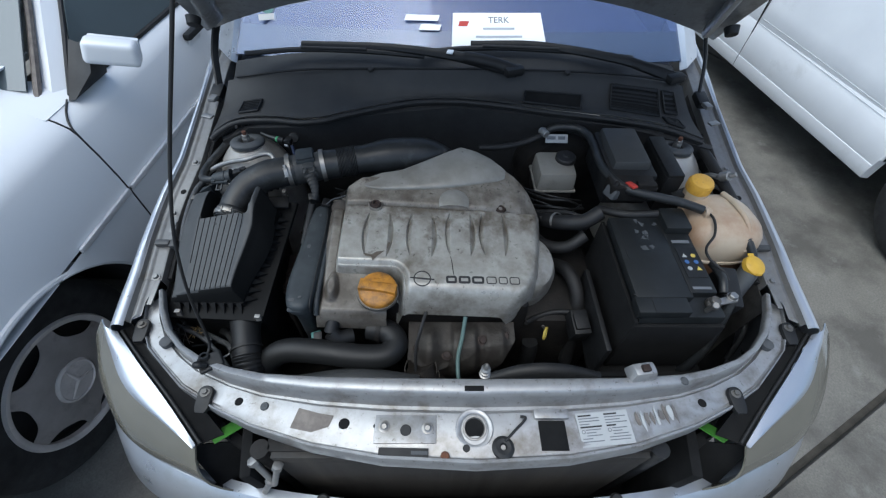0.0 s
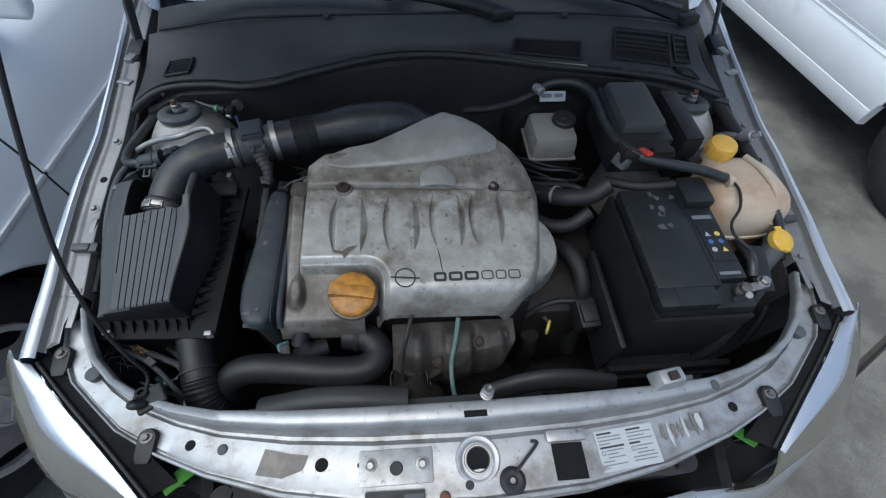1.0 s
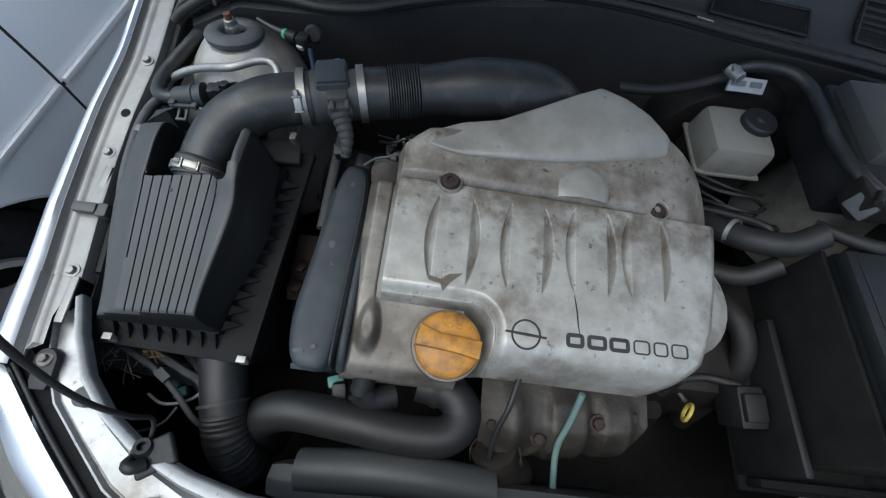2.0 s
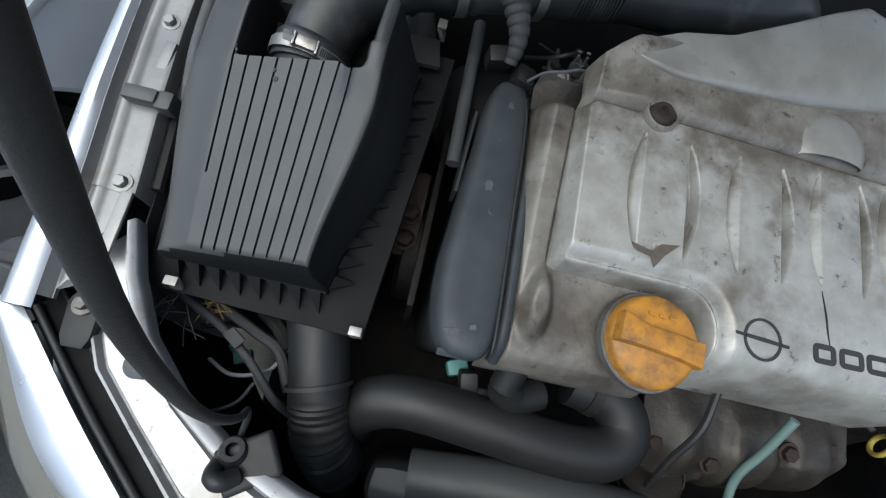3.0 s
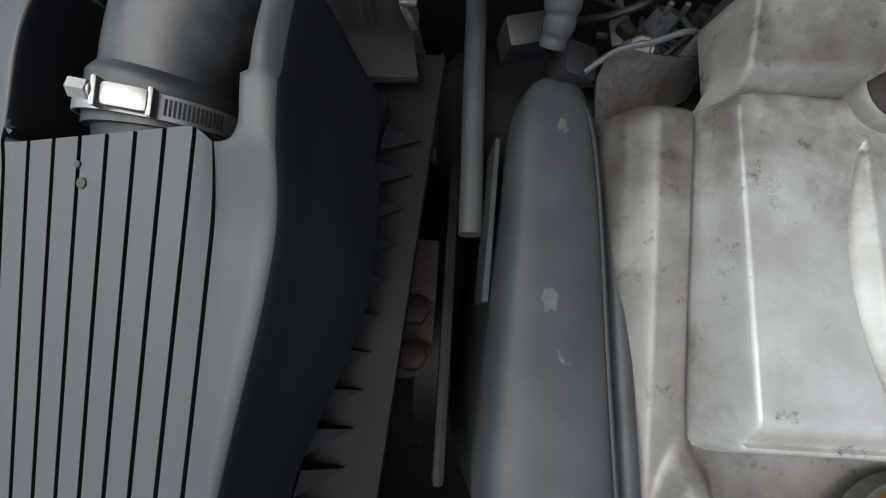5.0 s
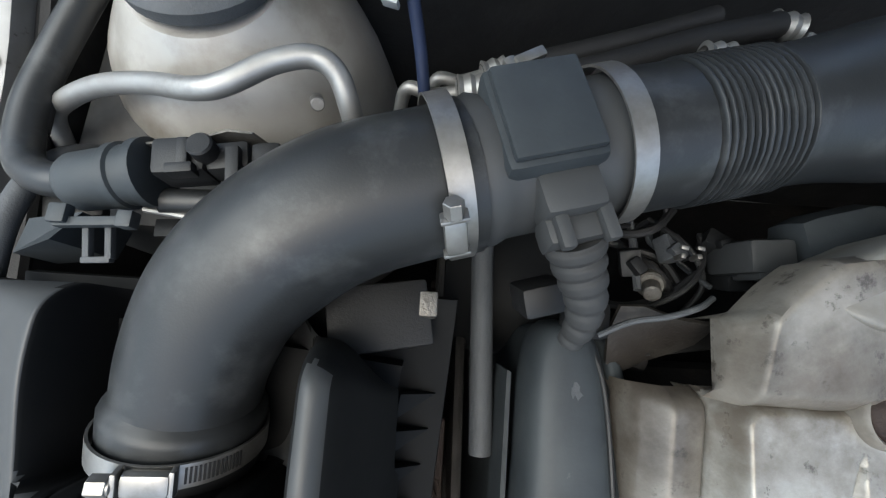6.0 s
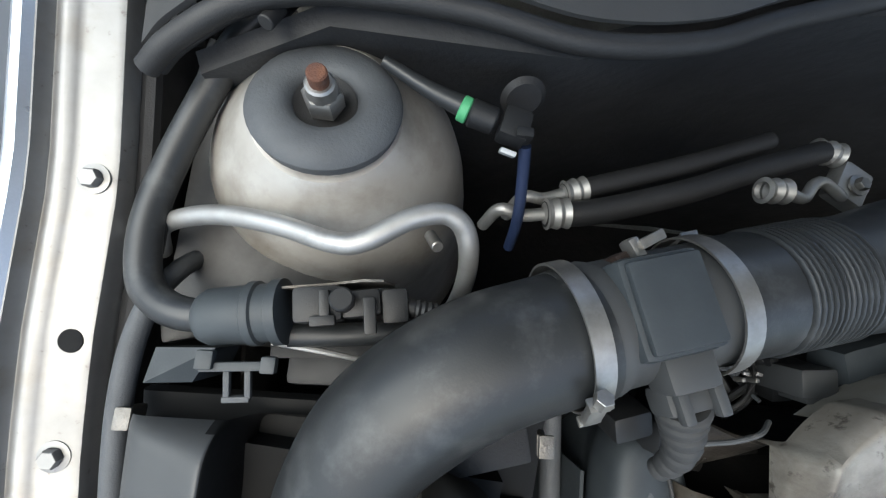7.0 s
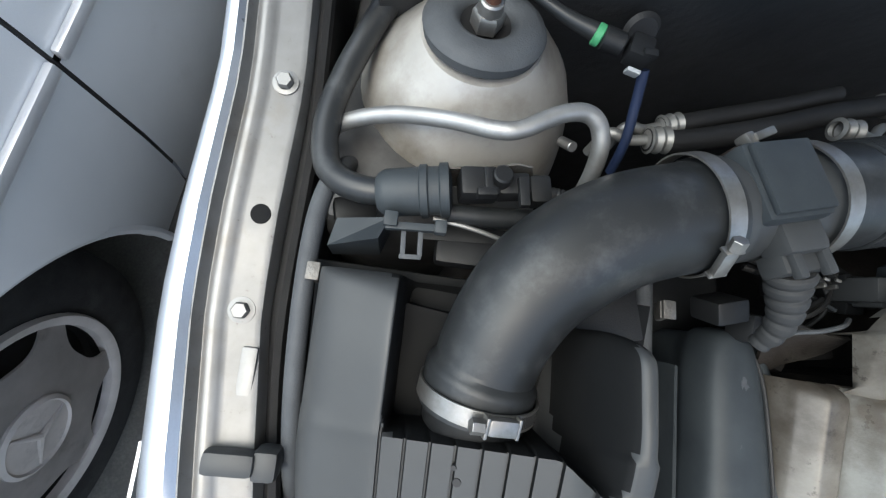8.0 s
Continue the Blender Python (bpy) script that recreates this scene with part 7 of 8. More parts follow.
part("lid", rbox((0.467, 1.140, 0.864), (0.037, 0.146, 0.010), 0.003), PLASTIC2, ecu)
part("foot_clip", rbox((0.480, 1.052, 0.82), (0.03, 0.02, 0.02), 0.005, (0, 0, 20)), PLASTIC2, ecu)

# ---- brake fluid reservoir ----
res = thing("brake_fluid_reservoir", "milky plastic brake fluid reservoir with a black cap", "reservoir", (0.235, 1.19, 0.70))
part("tank", rbox((0.233, 1.188, 0.775), (0.100, 0.100, 0.060), 0.014, taper=0.93), RESERVOIR, res)
part("seam", rbox((0.233, 1.188, 0.752), (0.104, 0.104, 0.006), 0.003), RESERVOIR, res)
part("lower_tank", rbox((0.233, 1.188, 0.725), (0.094, 0.094, 0.05), 0.012), GRIME_SHADE, res)
part("cap", lathe([(0, 0.016), (0.006, 0.016), (0.008, 0.013), (0.023, 0.013), (0.0255, 0.010), (0.0255, 0.0)], (0.258, 1.200, 0.803), (0, 0, 1), 28), RUBBER_DK, res, "black ribbed cap")
part("label", rbox((0.243, 1.262, 0.822), (0.058, 0.022, 0.006), 0.002, (50, 0, 0)), LABEL, res, "pale printed tag")
for dx in (-0.015, 0.012):
    part("print_bar", rbox((0.243 + dx, 1.259, 0.8265), (0.022 if dx < 0 else 0.018, 0.008, 0.001), 0, (50, 0, 0)), INK_GREY, res)
servo = thing("brake_servo", "black round brake servo by the bulkhead", "brake servo", (0.28, 1.28, 0.7))
part("drum", lathe([(0, 0.05), (0.04, 0.05), (0.10, 0.03), (0.115, 0.0), (0.115, -0.06)], (0.27, 1.30, 0.70), (0, -1, 0), 32), GRIME_SHADE, servo)
part("hose", tube([(0.205, 1.275, 0.825), (0.24, 1.278, 0.845), (0.29, 1.268, 0.850), (0.312, 1.24, 0.850), (0.316, 1.19, 0.852), (0.312, 1.13, 0.856), (0.318, 1.07, 0.862), (0.345, 1.030, 0.862), (0.40, 1.012, 0.858), (0.455, 1.000, 0.853), (0.502, 0.985, 0.845)], 0.0096, 14), RUBBER, servo, "black vacuum hose")
part("hose_joint", add(rod((0.196, 1.258, 0.85), (0.207, 1.236, 0.852), 0.009), rbox((0.200, 1.250, 0.852), (0.014, 0.012, 0.016), 0.003)), ALU, servo, "pale plastic hose joint")
part("branch", tube([(0.205, 1.265, 0.83), (0.16, 1.255, 0.815), (0.10, 1.24, 0.81), (0.04, 1.23, 0.815)], 0.008, 10), RUBBER_DK, servo)
part("clip_block", rbox((0.322, 1.035, 0.848), (0.030, 0.030, 0.024), 0.004, (0, 20, 30)), GREYRUB, servo, "grey plastic hose clip")
lower = thing("heater_hoses", "black heater hoses and loom behind the gearbox", "hose", (0.24, 1.04, 0.7))
for pts, r in (([(0.19, 1.075, 0.72), (0.22, 1.02, 0.765), (0.265, 1.00, 0.79), (0.30, 1.01, 0.81)], 0.017), ([(0.165, 1.06, 0.70), (0.19, 1.00, 0.71), (0.235, 0.975, 0.73), (0.275, 0.985, 0.76)], 0.014), ([(0.30, 1.03, 0.80), (0.345, 0.995, 0.82), (0.40, 0.99, 0.826), (0.45, 0.992, 0.828)], 0.009)):
    part("pipe", tube(pts, r, 14), RUBBER_DK, lower)
rl = random.Random(11)
for k in range(8):
    y = 1.11 - 0.014 * k
    j = [Vector((rl.uniform(-.012, .012), rl.uniform(-.014, .014), rl.uniform(-.012, .012))) for _ in range(4)]
    pts = [Vector((0.15 + 0.006 * k, y + 0.05, 0.735)) + j[0], Vector((0.19 + 0.010 * k, y + 0.01, 0.762)) + j[1], Vector((0.24 + 0.006 * k, y - 0.01, 0.764)) + j[2], Vector((0.29, y + 0.02, 0.745)) + j[3]]
    part("cable", tube(pts, rl.choice((0.0022, 0.003, 0.0045, 0.006)), 8), RUBBER if k == 2 else RUBBER_DK, lower)
part("spring_clip", ring((0.215, 1.03, 0.76), (0.5, -0.6, 0.5), 0.0175, 0.006), ALU, lower)

# ---- expansion tank ----
tank = thing("coolant_expansion_tank", "cloudy tan plastic coolant tank with an orange screw cap", "expansion tank", (0.565, 0.99, 0.66))


def tank_loop(k, z, n=40):
    pts = []
    for i in range(n):
        a = 2 * math.pi * i / n
        c, s_ = math.cos(a), math.sin(a)
        rx, ry = 0.082, 0.078
        x = math.copysign(abs(c) ** 0.72, c) * rx
        y = math.copysign(abs(s_) ** 0.72, s_) * ry
        x *= 1 - 0.16 * (y / ry) * 0.5
        pts.append((0.562 + x * k, 0.992 + y * k, z))
    return pts


part("upper_shell", loft([tank_loop(k, z) for k, z in ((1.0, 0.757), (1.02, 0.764), (1.02, 0.783), (0.97, 0.806), (0.86, 0.822), (0.66, 0.834), (0.4, 0.840), (0.12, 0.842))]), TANK, tank)
part("lower_shell", loft([tank_loop(k, z) for k, z in ((0.7, 0.62), (0.93, 0.635), (0.99, 0.66), (1.0, 0.750))]), TANK_LOW, tank, "rust-stained lower half")
part("weld_seam", loft([tank_loop(k, z) for k, z in ((1.01, 0.749), (1.045, 0.750), (1.045, 0.756), (1.01, 0.758))], False), TANK, tank)
part("neck", rod((0.522, 1.052, 0.815), (0.520, 1.056, 0.852), 0.026), TANK, tank)
capm = [(0, 0.028), (0.019, 0.027), (0.0235, 0.0245), (0.0255, 0.019), (0.0262, 0.0), (0.023, -0.004)]
tcap = part("cap", lathe(capm, (0.520, 1.055, 0.842), (-0.02, -0.05, 1), 36), TANKCAP, tank, "orange screw cap")
for k in range(28):
    a = 2 * math.pi * k / 28
    part("grip_rib", rbox((0.520 + 0.0258 * math.cos(a), 1.055 + 0.0258 * math.sin(a), 0.852), (0.0025, 0.0022, 0.019), 0.0008, (0, 0, math.degrees(a))), TANKCAP, tcap)
part("hose_stub", add(rod((0.505, 0.985, 0.838), (0.522, 0.985, 0.838), 0.010), ring((0.508, 0.985, 0.839), (1, 0.05, 0), 0.0118, 0.008)), TANK, tank)
part("ridge", tube([(0.575, 1.045, 0.838), (0.582, 1.00, 0.846), (0.590, 0.95, 0.835), (0.594, 0.918, 0.79)], 0.006, 10), TANK, tank)
part("drain_hose", add(tube([(0.588, 0.938, 0.815), (0.597, 0.920, 0.805), (0.608, 0.900, 0.782), (0.618, 0.885, 0.74)], 0.0085, 12), ring((0.591, 0.932, 0.812), (0.3, -0.8, -0.4), 0.0087, 0.008)), RUBBER, tank)

# washer filler
filler = thing("washer_filler", "grey washer filler tube with a yellow flip cap", "filler", (0.55, 0.82, 0.6))
part("tube", tube([(0.596, 0.880, 0.780), (0.577, 0.858, 0.745), (0.552, 0.832, 0.70), (0.53, 0.81, 0.63), (0.52, 0.80, 0.55)], 0.019, 16), GREYRUB, filler)
FA = Vector((0.12, -0.30, 0.94)).normalized()
fcap = part("flip_cap", lathe([(0, 0.010), (0.018, 0.009), (0.0215, 0.006), (0.022, -0.004), (0.019, -0.008)], Vector((0.596, 0.880, 0.786)), FA, 28), YELLOW, filler, "yellow flip cap")
part("cap_hinge", rbox(Vector((0.597, 0.861, 0.786)), (0.012, 0.010, 0.006), 0.002, (-10, 0, 0)), YELLOW, fcap)
part("cap_tab", rbox(Vector((0.594, 0.900, 0.797)), (0.012, 0.010, 0.004), 0.0015, (15, 0, 0)), YELLOW, fcap)
misc = thing("wing_pipework", "cables and a metal union on the inner wing", "pipes", (0.61, 1.1, 0.8))
part("union", add(rod((0.597, 1.105, 0.835), (0.605, 1.09, 0.85), 0.011), rod((0.605, 1.09, 0.85), (0.612, 1.085, 0.86), 0.006)), ALU, misc)
part("pipe", tube([(0.598, 1.11, 0.83), (0.60, 1.14, 0.81), (0.61, 1.17, 0.78)], 0.006, 10), ALU, misc)
part("cable", tube([(0.610, 0.87, 0.70), (0.612, 0.83, 0.69), (0.605, 0.79, 0.66), (0.59, 0.76, 0.60)], 0.006, 10), RUBBER_DK, misc)
part("wing_rubber", tube([(0.62, 0.99, 0.80), (0.618, 1.08, 0.81), (0.612, 1.18, 0.82), (0.60, 1.24, 0.83)], 0.012, 10), RUBBER_DK, misc)

# ---- neighbouring cars ----
def wheel(name_at, r, parent, trim):
    """A wheel facing +x at its hub; trim: a six-holed cover or a plain steel rim."""
    x, y, z = name_at
    w = part("wheel", lathe([(0.60 * r, -0.16), (0.80 * r, -0.17), (0.93 * r, -0.155), (r, -0.12), (r, -0.04), (0.965 * r, -0.006), (0.86 * r, 0.010), (0.70 * r, 0.012), (0.60 * r, 0.004), (0.59 * r, -0.03)], (x, y, z), (1, 0, 0), 56), TYRE, parent, "dusty black tyre")
    if trim:
        r = 0.95 * r
        part("rim_well", lathe([(0.0, -0.035), (0.60 * r, -0.035), (0.65 * r, -0.02)], (x, y, z), (1, 0, 0), 40), RUBBER_DK, w)
        part("trim_rim", lathe([(0.655 * r, 0.0), (0.668 * r, 0.008), (0.655 * r, 0.016), (0.625 * r, 0.015), (0.600 * r, 0.010), (0.595 * r, -0.005)], (x, y, z), (1, 0, 0), 64), WHEELTRIM, w, "grey wheel cover rim")
        # the cover's disc with six rounded windows between its spokes
        bm = bmesh.new()
        n = 144
        grid = {}
        inside = []
        for k in range(n):
            a = 2 * math.pi * k / n
            f = ((k % 24) - 12) / 8.6
            inside.append(abs(f) < 1.0)
            deep = math.sqrt(max(0.0, 1 - abs(f) ** 2.6))
            for i, rr in enumerate((0.20, 0.30, 0.40, 0.606 - 0.150 * deep - 0.004, 0.606 - 0.150 * deep, 0.607, 0.625)):
                dz = 0.018 - 0.012 * ((rr - 0.2) / 0.4) ** 2 - (0.003 if i == 4 else 0)
                grid[i, k] = bm.verts.new((x + dz, y + rr * r * math.cos(a + 0.2), z + rr * r * math.sin(a + 0.2)))
        for i in range(6):
            for k in range(n):
                if not (i == 4 and (inside[k] or inside[(k + 1) % n])):
                    bm.faces.new((grid[i, k], grid[i, (k + 1) % n], grid[i + 1, (k + 1) % n], grid[i + 1, k]))
        bmesh.ops.solidify(bm, geom=bm.faces[:], thickness=0.004)
        part("cover_disc", bm, WHEELTRIM, w, "grey six-window wheel cover")
        part("hub_cap", lathe([(0.225 * r, 0.010), (0.222 * r, 0.022), (0.20 * r, 0.026), (0.19 * r, 0.022), (0, 0.024)], (x, y, z), (1, 0, 0), 40), WHEELTRIM, w, "plain round hub cap")
        for k in range(3):
            a = radians(90 + 120 * k)
            part("hub_bar", rod((x + 0.025, y, z), (x + 0.023, y + 0.185 * r * math.cos(a), z + 0.185 * r * math.sin(a)), 0.006, 0.002, 8), WHEELTRIM, w)
    else:
        part("rim", lathe([(0.645 * r, 0.0), (0.66 * r, 0.008), (0.63 * r, 0.010), (0.60 * r, -0.01), (0.57 * r, -0.03), (0.52 * r, -0.034), (0.40 * r, -0.012), (0.30 * r, -0.006), (0.22 * r, -0.02), (0.16 * r, -0.02), (0.15 * r, 0.012), (0, 0.014)], (x, y, z), (1, 0, 0), 56), WHEELSTEEL, w, "grey steel rim")
        for k in range(14):
            a = 2 * math.pi * k / 14
            # dark discs on the rim stand for the shade in its holes
            part("vent_hole", lathe([(0, 0.003), (0.018, 0.003), (0.020, 0)], (x - 0.030, y + 0.475 * r * math.cos(a), z + 0.475 * r * math.sin(a)), (1, 0.3 * math.cos(a), 0.3 * math.sin(a)), 14), RUBBER_DK, w)
        for k in range(5):
            a = 2 * math.pi * k / 5
            part("wheel_bolt", rod((x - 0.016, y + 0.26 * r * math.cos(a), z + 0.26 * r * math.sin(a)), (x + 0.006, y + 0.26 * r * math.cos(a), z + 0.26 * r * math.sin(a)), 0.011, 0.010, 6), STEEL, w)
    return w


def above(bm, z):
    """Cuts away what lies lower than z."""
    bmesh.ops.bisect_plane(bm, geom=bm.verts[:] + bm.edges[:] + bm.faces[:], plane_co=(0, 0, z), plane_no=(0, 0, -1), clear_outer=True)
    return bm


def turned_parts(root, m):
    """Turns a finished thing, built square to the axes, into its place."""
    root.matrix_world = m @ Matrix.Translation(root.location)


# the silver saloon, side on; its near side is x = 0 here, its nose towards -y
saloon = thing("saloon_car", "silver saloon with grey side cladding parked alongside", "car", (0, 0, 0))
SIDE = [(-0.06, 0.26), (-0.010, 0.29), (0.006, 0.36), (0.011, 0.46), (0.006, 0.609)]
UPPER = [(0.003, 0.615), (-0.001, 0.66), (-0.012, 0.73), (-0.026, 0.793), (-0.035, 0.812), (-0.059, 0.829), (-0.080, 0.840), (-0.12, 0.856), (-0.22, 0.880)]
ARCH = (-0.01, 0.30, 0.335)  # y and z of the hub, radius of the arch


def side_panel(prof, y0, y1, ny, arch=True, drop=0.0):
    bm = bmesh.new()
    prev = None
    for i in range(ny + 1):
        y = y0 + (y1 - y0) * i / ny
        cut = -1.0
        if arch and abs(y - ARCH[0]) < ARCH[2]:
            cut = ARCH[1] + math.sqrt(ARCH[2] ** 2 - (y - ARCH[0]) ** 2)
        zs = []
        for x, z in prof:
            zs.append(bm.verts.new((x, y, max(z + drop * max(0, -y) * (z > 0.6), min(cut, prof[-1][1])))))
        if prev:
            for a, b, c, d in zip(prev, prev[1:], zs[1:], zs):
                if (a.co - b.co).length > 1e-4 or (c.co - d.co).length > 1e-4:
                    bm.faces.new((a, b, c, d))
        prev = zs
    bmesh.ops.remove_doubles(bm, verts=bm.verts[:], dist=1e-5)
    return bm


part("front_cladding", side_panel(SIDE, -0.62, 0.430, 60), MERC_LOW, saloon, "grey lower cladding")
part("front_wing", side_panel(UPPER, -0.62, 0.430, 60, drop=-0.05), MERC, saloon, "silver front wing")
part("door_cladding", side_panel(SIDE, 0.436, 1.185, 10, False), MERC_LOW, saloon, "grey lower cladding")
part("front_door", side_panel(UPPER[:7], 0.436, 1.185, 10, False), MERC, saloon)
part("rear_door_cladding", side_panel(SIDE, 1.191, 2.35, 8, False), MERC_LOW, saloon, "grey lower cladding")
part("rear_door", side_panel(UPPER[:7], 1.191, 2.35, 8, False), MERC, saloon)
part("rear_wing", side_panel(UPPER, 2.356, 3.6, 8, False), MERC, saloon)
part("rear_cladding", side_panel(SIDE, 2.356, 3.6, 8, False), MERC_LOW, saloon)
for y in (0.433, 1.188, 2.353):
    part("shut_line", tube([(-0.014, y, 0.29), (0.0075, y, 0.5), (-0.003, y, 0.66), (-0.024, y, 0.78), (-0.037, y + 0.008, 0.813), (-0.058, y + 0.04, 0.829), (-0.078, y + 0.085, 0.8395)], 0.0030, 6), RUBBER_DK, saloon)
for y0, y1 in ((0.200, 0.427), (0.440, 1.182), (1.195, 2.34)):
    part("trim_strip", rbox((0.008, (y0 + y1) / 2, 0.615), (0.010, y1 - y0, 0.015), 0.003), CHROME, saloon, "bright trim strip")
part("arch_lip", tube([(0.002, ARCH[0] + ARCH[2] * math.cos(a), ARCH[1] + ARCH[2] * math.sin(a)) for a in [math.pi * k / 24 for k in range(25)]], 0.008, 8, 2), MERC_LOW, saloon)
part("arch_liner", above(lathe([(ARCH[2] - 0.004, 0.0), (ARCH[2] - 0.01, -0.35), (0.0, -0.36)], (-0.01, ARCH[0], ARCH[1]), (1, 0, 0), 40), 0.31), RUBBER_DK, saloon)
part("bonnet_top", sheet([[(-0.22, -0.62, 0.87), (-0.8, -0.62, 0.90), (-1.4, -0.62, 0.87)], [(-0.22, 0.44, 0.905), (-0.8, 0.44, 0.95), (-1.4, 0.44, 0.905)], [(-0.20, 0.62, 0.91), (-0.8, 0.52, 0.96), (-1.42, 0.62, 0.91)]], 0.004), MERC, saloon, "silver bonnet")
part("nose", rbox((-0.82, -0.62, 0.55), (1.5, 0.10, 0.65), 0.04), MERC, saloon)
part("far_side", rbox((-1.60, 1.5, 0.55), (0.05, 4.2, 0.66), 0.02), MERC, saloon)
part("underbody", rbox((-0.82, 1.5, 0.26), (0.98, 4.0, 0.1), 0.02), RUBBER_DK, saloon)
part("tail", rbox((-0.82, 3.6, 0.58), (1.5, 0.08, 0.7), 0.03), MERC, saloon)
part("rear_deck", rbox((-0.82, 3.1, 0.90), (1.4, 1.0, 0.04), 0.01), MERC, saloon)
part("screen", sheet([[(-0.15, 0.50, 0.870), (-0.8, 0.42, 0.92), (-1.46, 0.50, 0.870)], [(-0.33, 1.10, 1.27), (-0.8, 1.05, 1.31), (-1.30, 1.10, 1.27)]], 0.006), GLASS_DARK, saloon, "dark windscreen")
part("roof", rbox((-0.81, 1.90, 1.30), (1.00, 1.6, 0.05), 0.02), MERC, saloon)
part("screen_pillar", loft([[(-0.085, 0.555, 0.835), (-0.108, 0.512, 0.843), (-0.130, 0.505, 0.838), (-0.12, 0.54, 0.825)], [(-0.175, 0.81, 1.000), (-0.198, 0.765, 1.008), (-0.220, 0.76, 1.003), (-0.20, 0.80, 0.99)], [(-0.275, 1.11, 1.235), (-0.298, 1.065, 1.243), (-0.320, 1.06, 1.238), (-0.30, 1.11, 1.225)]]), MERC, saloon, "silver windscreen pillar")
part("pillar_seal", tube([(-0.132, 0.497, 0.848), (-0.222, 0.752, 1.010), (-0.322, 1.052, 1.245)], 0.009, 8), TAN, saloon, "weathered brown screen seal")
part("scuttle_corner", sheet([[(-0.072, 0.425, 0.8385), (-0.12, 0.425, 0.8545), (-0.22, 0.425, 0.8785)], [(-0.072, 0.60, 0.839), (-0.12, 0.56, 0.8545), (-0.22, 0.54, 0.8785)]], 0.003), MERC, saloon)
part("window_seal", tube([(-0.078, 0.535, 0.842), (-0.170, 0.80, 1.003), (-0.268, 1.09, 1.232)], 0.006, 8), RUBBER_DK, saloon)
part("door_window", sheet([[(-0.085, 0.57, 0.842), (-0.26, 1.12, 1.23)], [(-0.085, 1.17, 0.842), (-0.27, 1.17, 1.25)]], 0.006), GLASS_DARK, saloon, "dark side window")
part("rear_window", sheet([[(-0.085, 1.21, 0.842), (-0.27, 1.21, 1.25)], [(-0.10, 2.30, 0.842), (-0.27, 2.25, 1.24)]], 0.006), GLASS_DARK, saloon, "dark side window")
part("window_ledge", rbox((-0.078, 1.42, 0.843), (0.014, 1.62, 0.012), 0.004), RUBBER_DK, saloon)
mir = part("mirror", add(rbox((0.045, 0.605, 0.930), (0.125, 0.055, 0.058), 0.016, (0, 14, 22), seg=4, taper=0.9), rbox((0.040, 0.632, 0.930), (0.108, 0.016, 0.050), 0.005, (0, 14, 22))), MERC, saloon, "silver door mirror")
part("mirror_foot", loft([[(-0.072, 0.515, 0.838), (-0.072, 0.668, 0.838), (-0.095, 0.650, 0.935)], [(-0.055, 0.520, 0.840), (-0.055, 0.662, 0.840), (-0.07, 0.645, 0.930)], [(-0.020, 0.575, 0.885), (-0.020, 0.640, 0.885), (-0.020, 0.630, 0.945)]]), RUBBER_DK, mir, "black triangular mirror foot")
for y0, y1 in ((0.57, 1.17), (1.21, 2.28)):
    part("far_window", sheet([[(-1.56, y0, 0.86), (-1.36, y0 + (0.5 if y0 < 1 else 0.0), 1.25)], [(-1.56, y1, 0.86), (-1.36, y1, 1.25)]], 0.006), GLASS_DARK, saloon)
part("rear_screen", sheet([[(-0.32, 2.68, 1.29), (-0.81, 2.72, 1.32), (-1.30, 2.68, 1.29)], [(-0.20, 3.10, 0.91), (-0.81, 3.14, 0.92), (-1.42, 3.10, 0.91)]], 0.006), GLASS_DARK, saloon)
for x in (-0.24, -1.38):
    part("rear_pillar", sheet([[(x, 2.28, 0.86), (x, 2.28, 1.28)], [(x + (0.06 if x > -1 else -0.06), 3.12, 0.90), (x, 2.68, 1.29)]], 0.03), MERC, saloon)
for y in (0.0, 2.80):
    part("tyre", lathe([(0.19, -0.09), (0.28, -0.095), (0.315, -0.06), (0.315, 0.06), (0.28, 0.095), (0.19, 0.09), (0.19, -0.09)], (-1.52, y, 0.315), (1, 0, 0), 32), TYRE, saloon)
hd = part("door_handle", rbox((-0.010, 1.065, 0.785), (0.026, 0.125, 0.022), 0.008), PLASTIC2, saloon, "black door handle")
part("handle_bowl", rbox((-0.018, 1.055, 0.764), (0.014, 0.08, 0.026), 0.006), MERC, hd)
wheel((-0.110, -0.01, 0.292), 0.292, saloon, True)
wheel((-0.085, 2.80, 0.315), 0.315, saloon, True)
turned_parts(saloon, pose(-0.980, 0.826, GZ, 0, 0, -3.6))

# the white van, rear quarter towards us; near side is x = 0 here, built facing +x then turned about
van = thing("white_van", "white van with grey steel wheels parked alongside", "van", (0, 0, 0))
VSIDE = [(-0.04, 0.205), (0.006, 0.215), (0.013, 0.225), (0.0125, 0.284), (0.0105, 0.2865), (0.0118, 0.289), (0.0098, 0.38), (0.0070, 0.470), (0.0060, 0.4715), (0.0068, 0.473), (0.002, 0.57), (-0.006, 0.70), (-0.014, 0.82), (-0.022, 0.93), (-0.04, 1.00), (-0.065, 1.10), (-0.08, 1.4), (-0.13, 1.75), (-0.25, 1.85)]
ARCH = (-0.05, 0.32, 0.36)
part("side_panel", side_panel(VSIDE, -0.75, 1.35, 130), WHITE, van, "white painted side panel")
part("sliding_door", side_panel(VSIDE, 1.355, 2.1, 10, False), WHITE, van)
part("front_door", side_panel(VSIDE[:15], 2.105, 3.4, 10, False), WHITE, van)
part("sill_line", tube([(0.0005, 0.36, 0.2895), (0.0005, 0.95, 0.2895), (0.0005, 2.1, 0.2895)], 0.0022, 6), MERC_LOW, van, "grey sill joint")
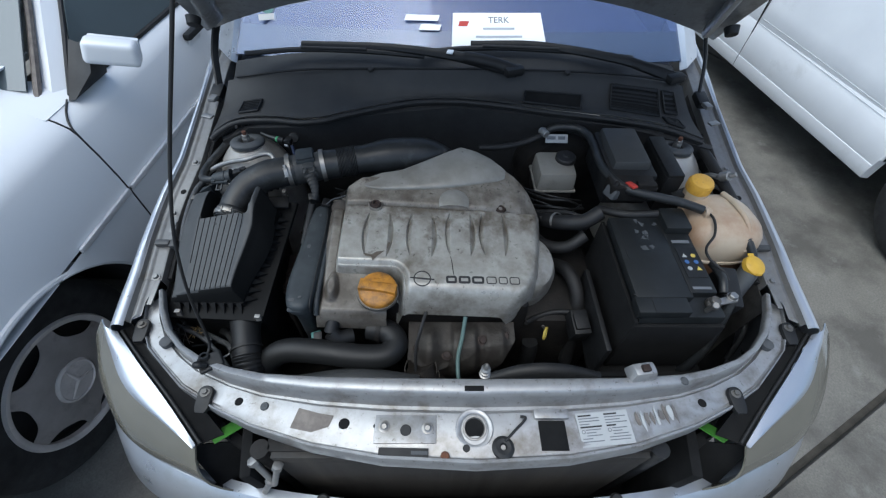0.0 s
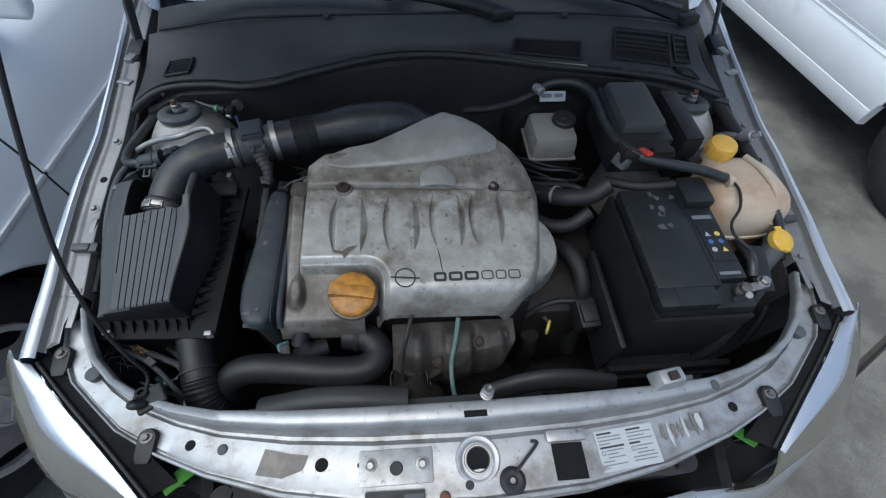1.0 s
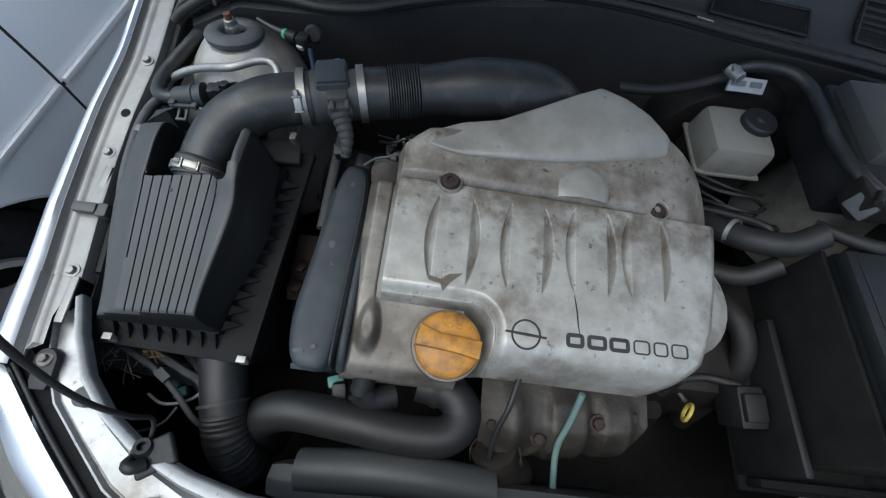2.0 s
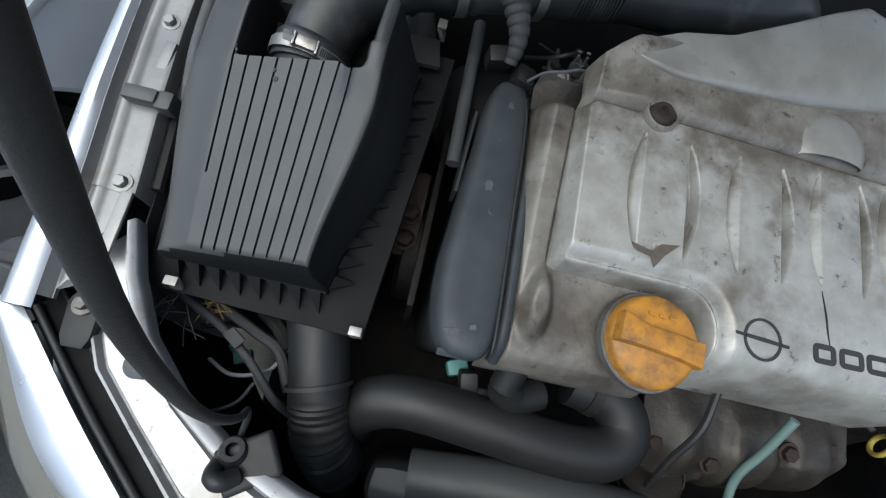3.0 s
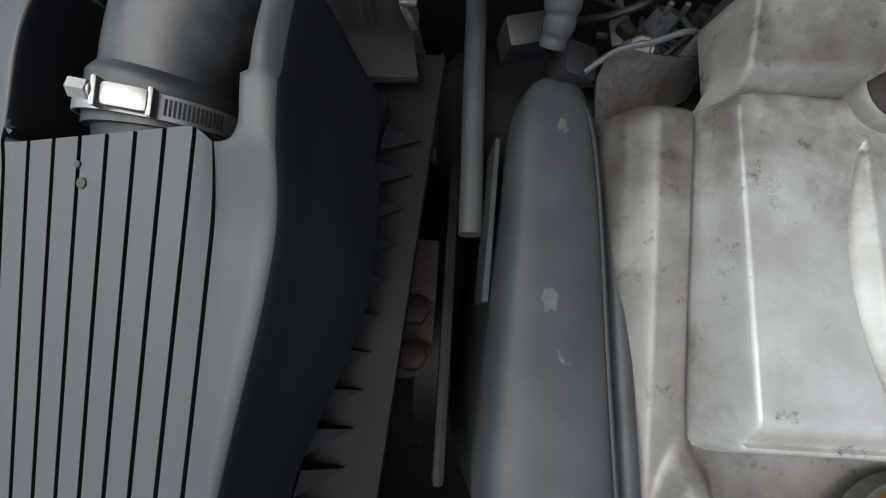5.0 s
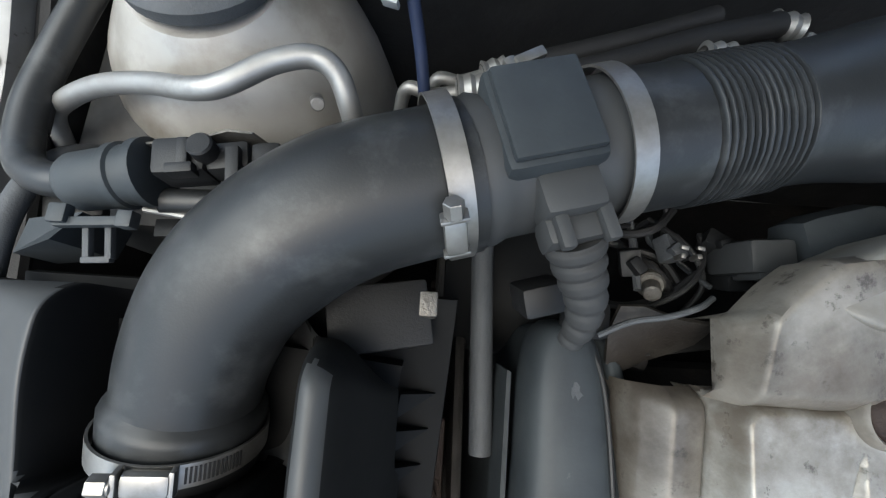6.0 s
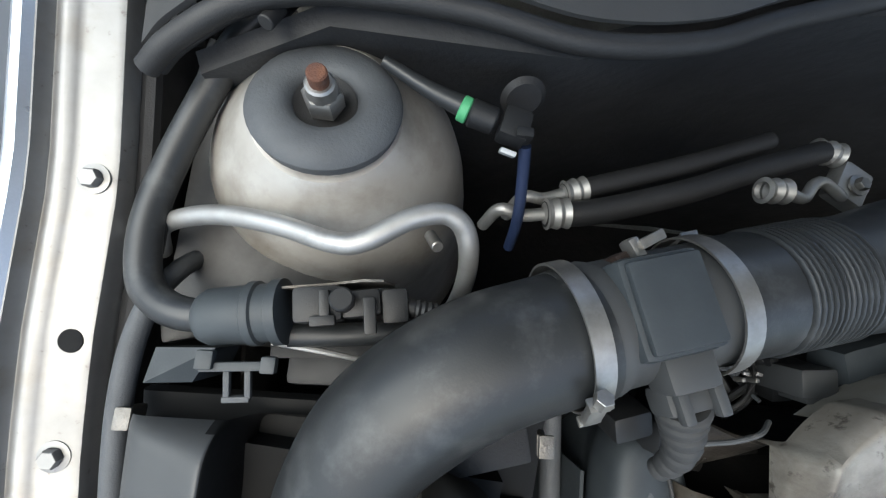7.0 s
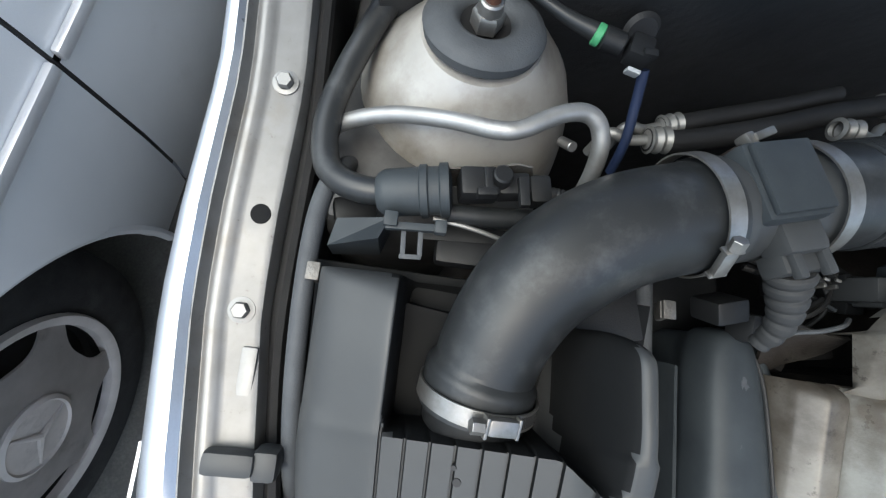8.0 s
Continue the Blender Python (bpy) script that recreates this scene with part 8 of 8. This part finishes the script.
part("crease_line", tube([(0.0078, 0.42, 0.455), (0.0078, 0.80, 0.462), (0.0075, 1.345, 0.470)], 0.0016, 6), MERC_LOW, van, "fine pressed crease")
part("crease_line", tube([(0.0062, 0.45, 0.482), (0.0062, 0.80, 0.489), (0.0060, 1.345, 0.497)], 0.0013, 6), MERC_LOW, van)
part("shut_line", tube([(0.0, 1.352, 0.22), (0.012, 1.352, 0.6), (0.006, 1.352, 0.95), (-0.05, 1.352, 1.1), (-0.12, 1.352, 1.75)], 0.004, 6), RUBBER_DK, van)
flapv = part("fuel_flap", rbox((0.0035, 0.40, 0.595), (0.008, 0.155, 0.10), 0.003), WHITE, van, "white fuel flap")
part("flap_gap", rbox((0.001, 0.40, 0.595), (0.010, 0.162, 0.107), 0.003), RUBBER_DK, flapv)
part("jack_plug", lathe([(0, 0.004), (0.008, 0.004), (0.014, 0.002), (0.016, 0)], (-0.008, 0.385, 0.245), (1, 0, 0), 20), STEEL, van)
part("arch_lip", tube([(0.004, ARCH[0] + ARCH[2] * math.cos(a), ARCH[1] + ARCH[2] * math.sin(a)) for a in [math.pi * k / 24 for k in range(25)]], 0.009, 8, 2), WHITE, van)
part("arch_liner", above(lathe([(ARCH[2] - 0.004, 0.0), (ARCH[2] - 0.01, -0.35), (0.0, -0.36)], (-0.012, ARCH[0], ARCH[1]), (1, 0, 0), 40), 0.31), RUBBER_DK, van)
part("underbody", rbox((-0.90, 1.3, 0.33), (1.1, 4.0, 0.2), 0.02), RUBBER_DK, van)
part("far_side", rbox((-1.66, 1.3, 1.0), (0.05, 4.1, 1.6), 0.05), WHITE, van)
part("rear_door", rbox((-0.85, -0.76, 1.02), (1.55, 0.06, 1.6), 0.04), WHITE, van)
part("roof", rbox((-0.85, 1.1, 1.85), (1.3, 3.6, 0.06), 0.03), WHITE, van)
part("front_window", sheet([[(-0.03, 2.2, 1.05), (-0.12, 2.2, 1.6)], [(-0.03, 3.3, 1.05), (-0.12, 2.9, 1.6)]], 0.006), GLASS_DARK, van)
part("nose", rbox((-0.85, 3.6, 0.65), (1.5, 0.6, 0.85), 0.10), WHITE, van)
part("windscreen", sheet([[(-0.14, 3.30, 1.08), (-0.85, 3.42, 1.08), (-1.56, 3.30, 1.08)], [(-0.22, 2.86, 1.80), (-0.85, 2.92, 1.83), (-1.48, 2.86, 1.80)]], 0.006), GLASS_DARK, van)
for y in (0.0, 2.9):
    part("tyre", lathe([(0.19, -0.09), (0.28, -0.095), (0.32, -0.06), (0.32, 0.06), (0.28, 0.095), (0.19, 0.09), (0.19, -0.09)], (-1.55, y, 0.32), (1, 0, 0), 32), TYRE, van)
wheel((-0.03, -0.05, 0.315), 0.315, van, False)
wheel((-0.03, 2.9, 0.32), 0.32, van, False)
# mirrored so that the side faces -x: turned half about, nose away along +y
for ob in [van, *van.children_recursive]:
    if ob.type == "MESH":
        ob.data.transform(Matrix.Diagonal((-1, 1, 1, 1)))
        ob.data.flip_normals()
turned_parts(van, pose(1.925, 1.505, GZ, 0, 0, 7.0))
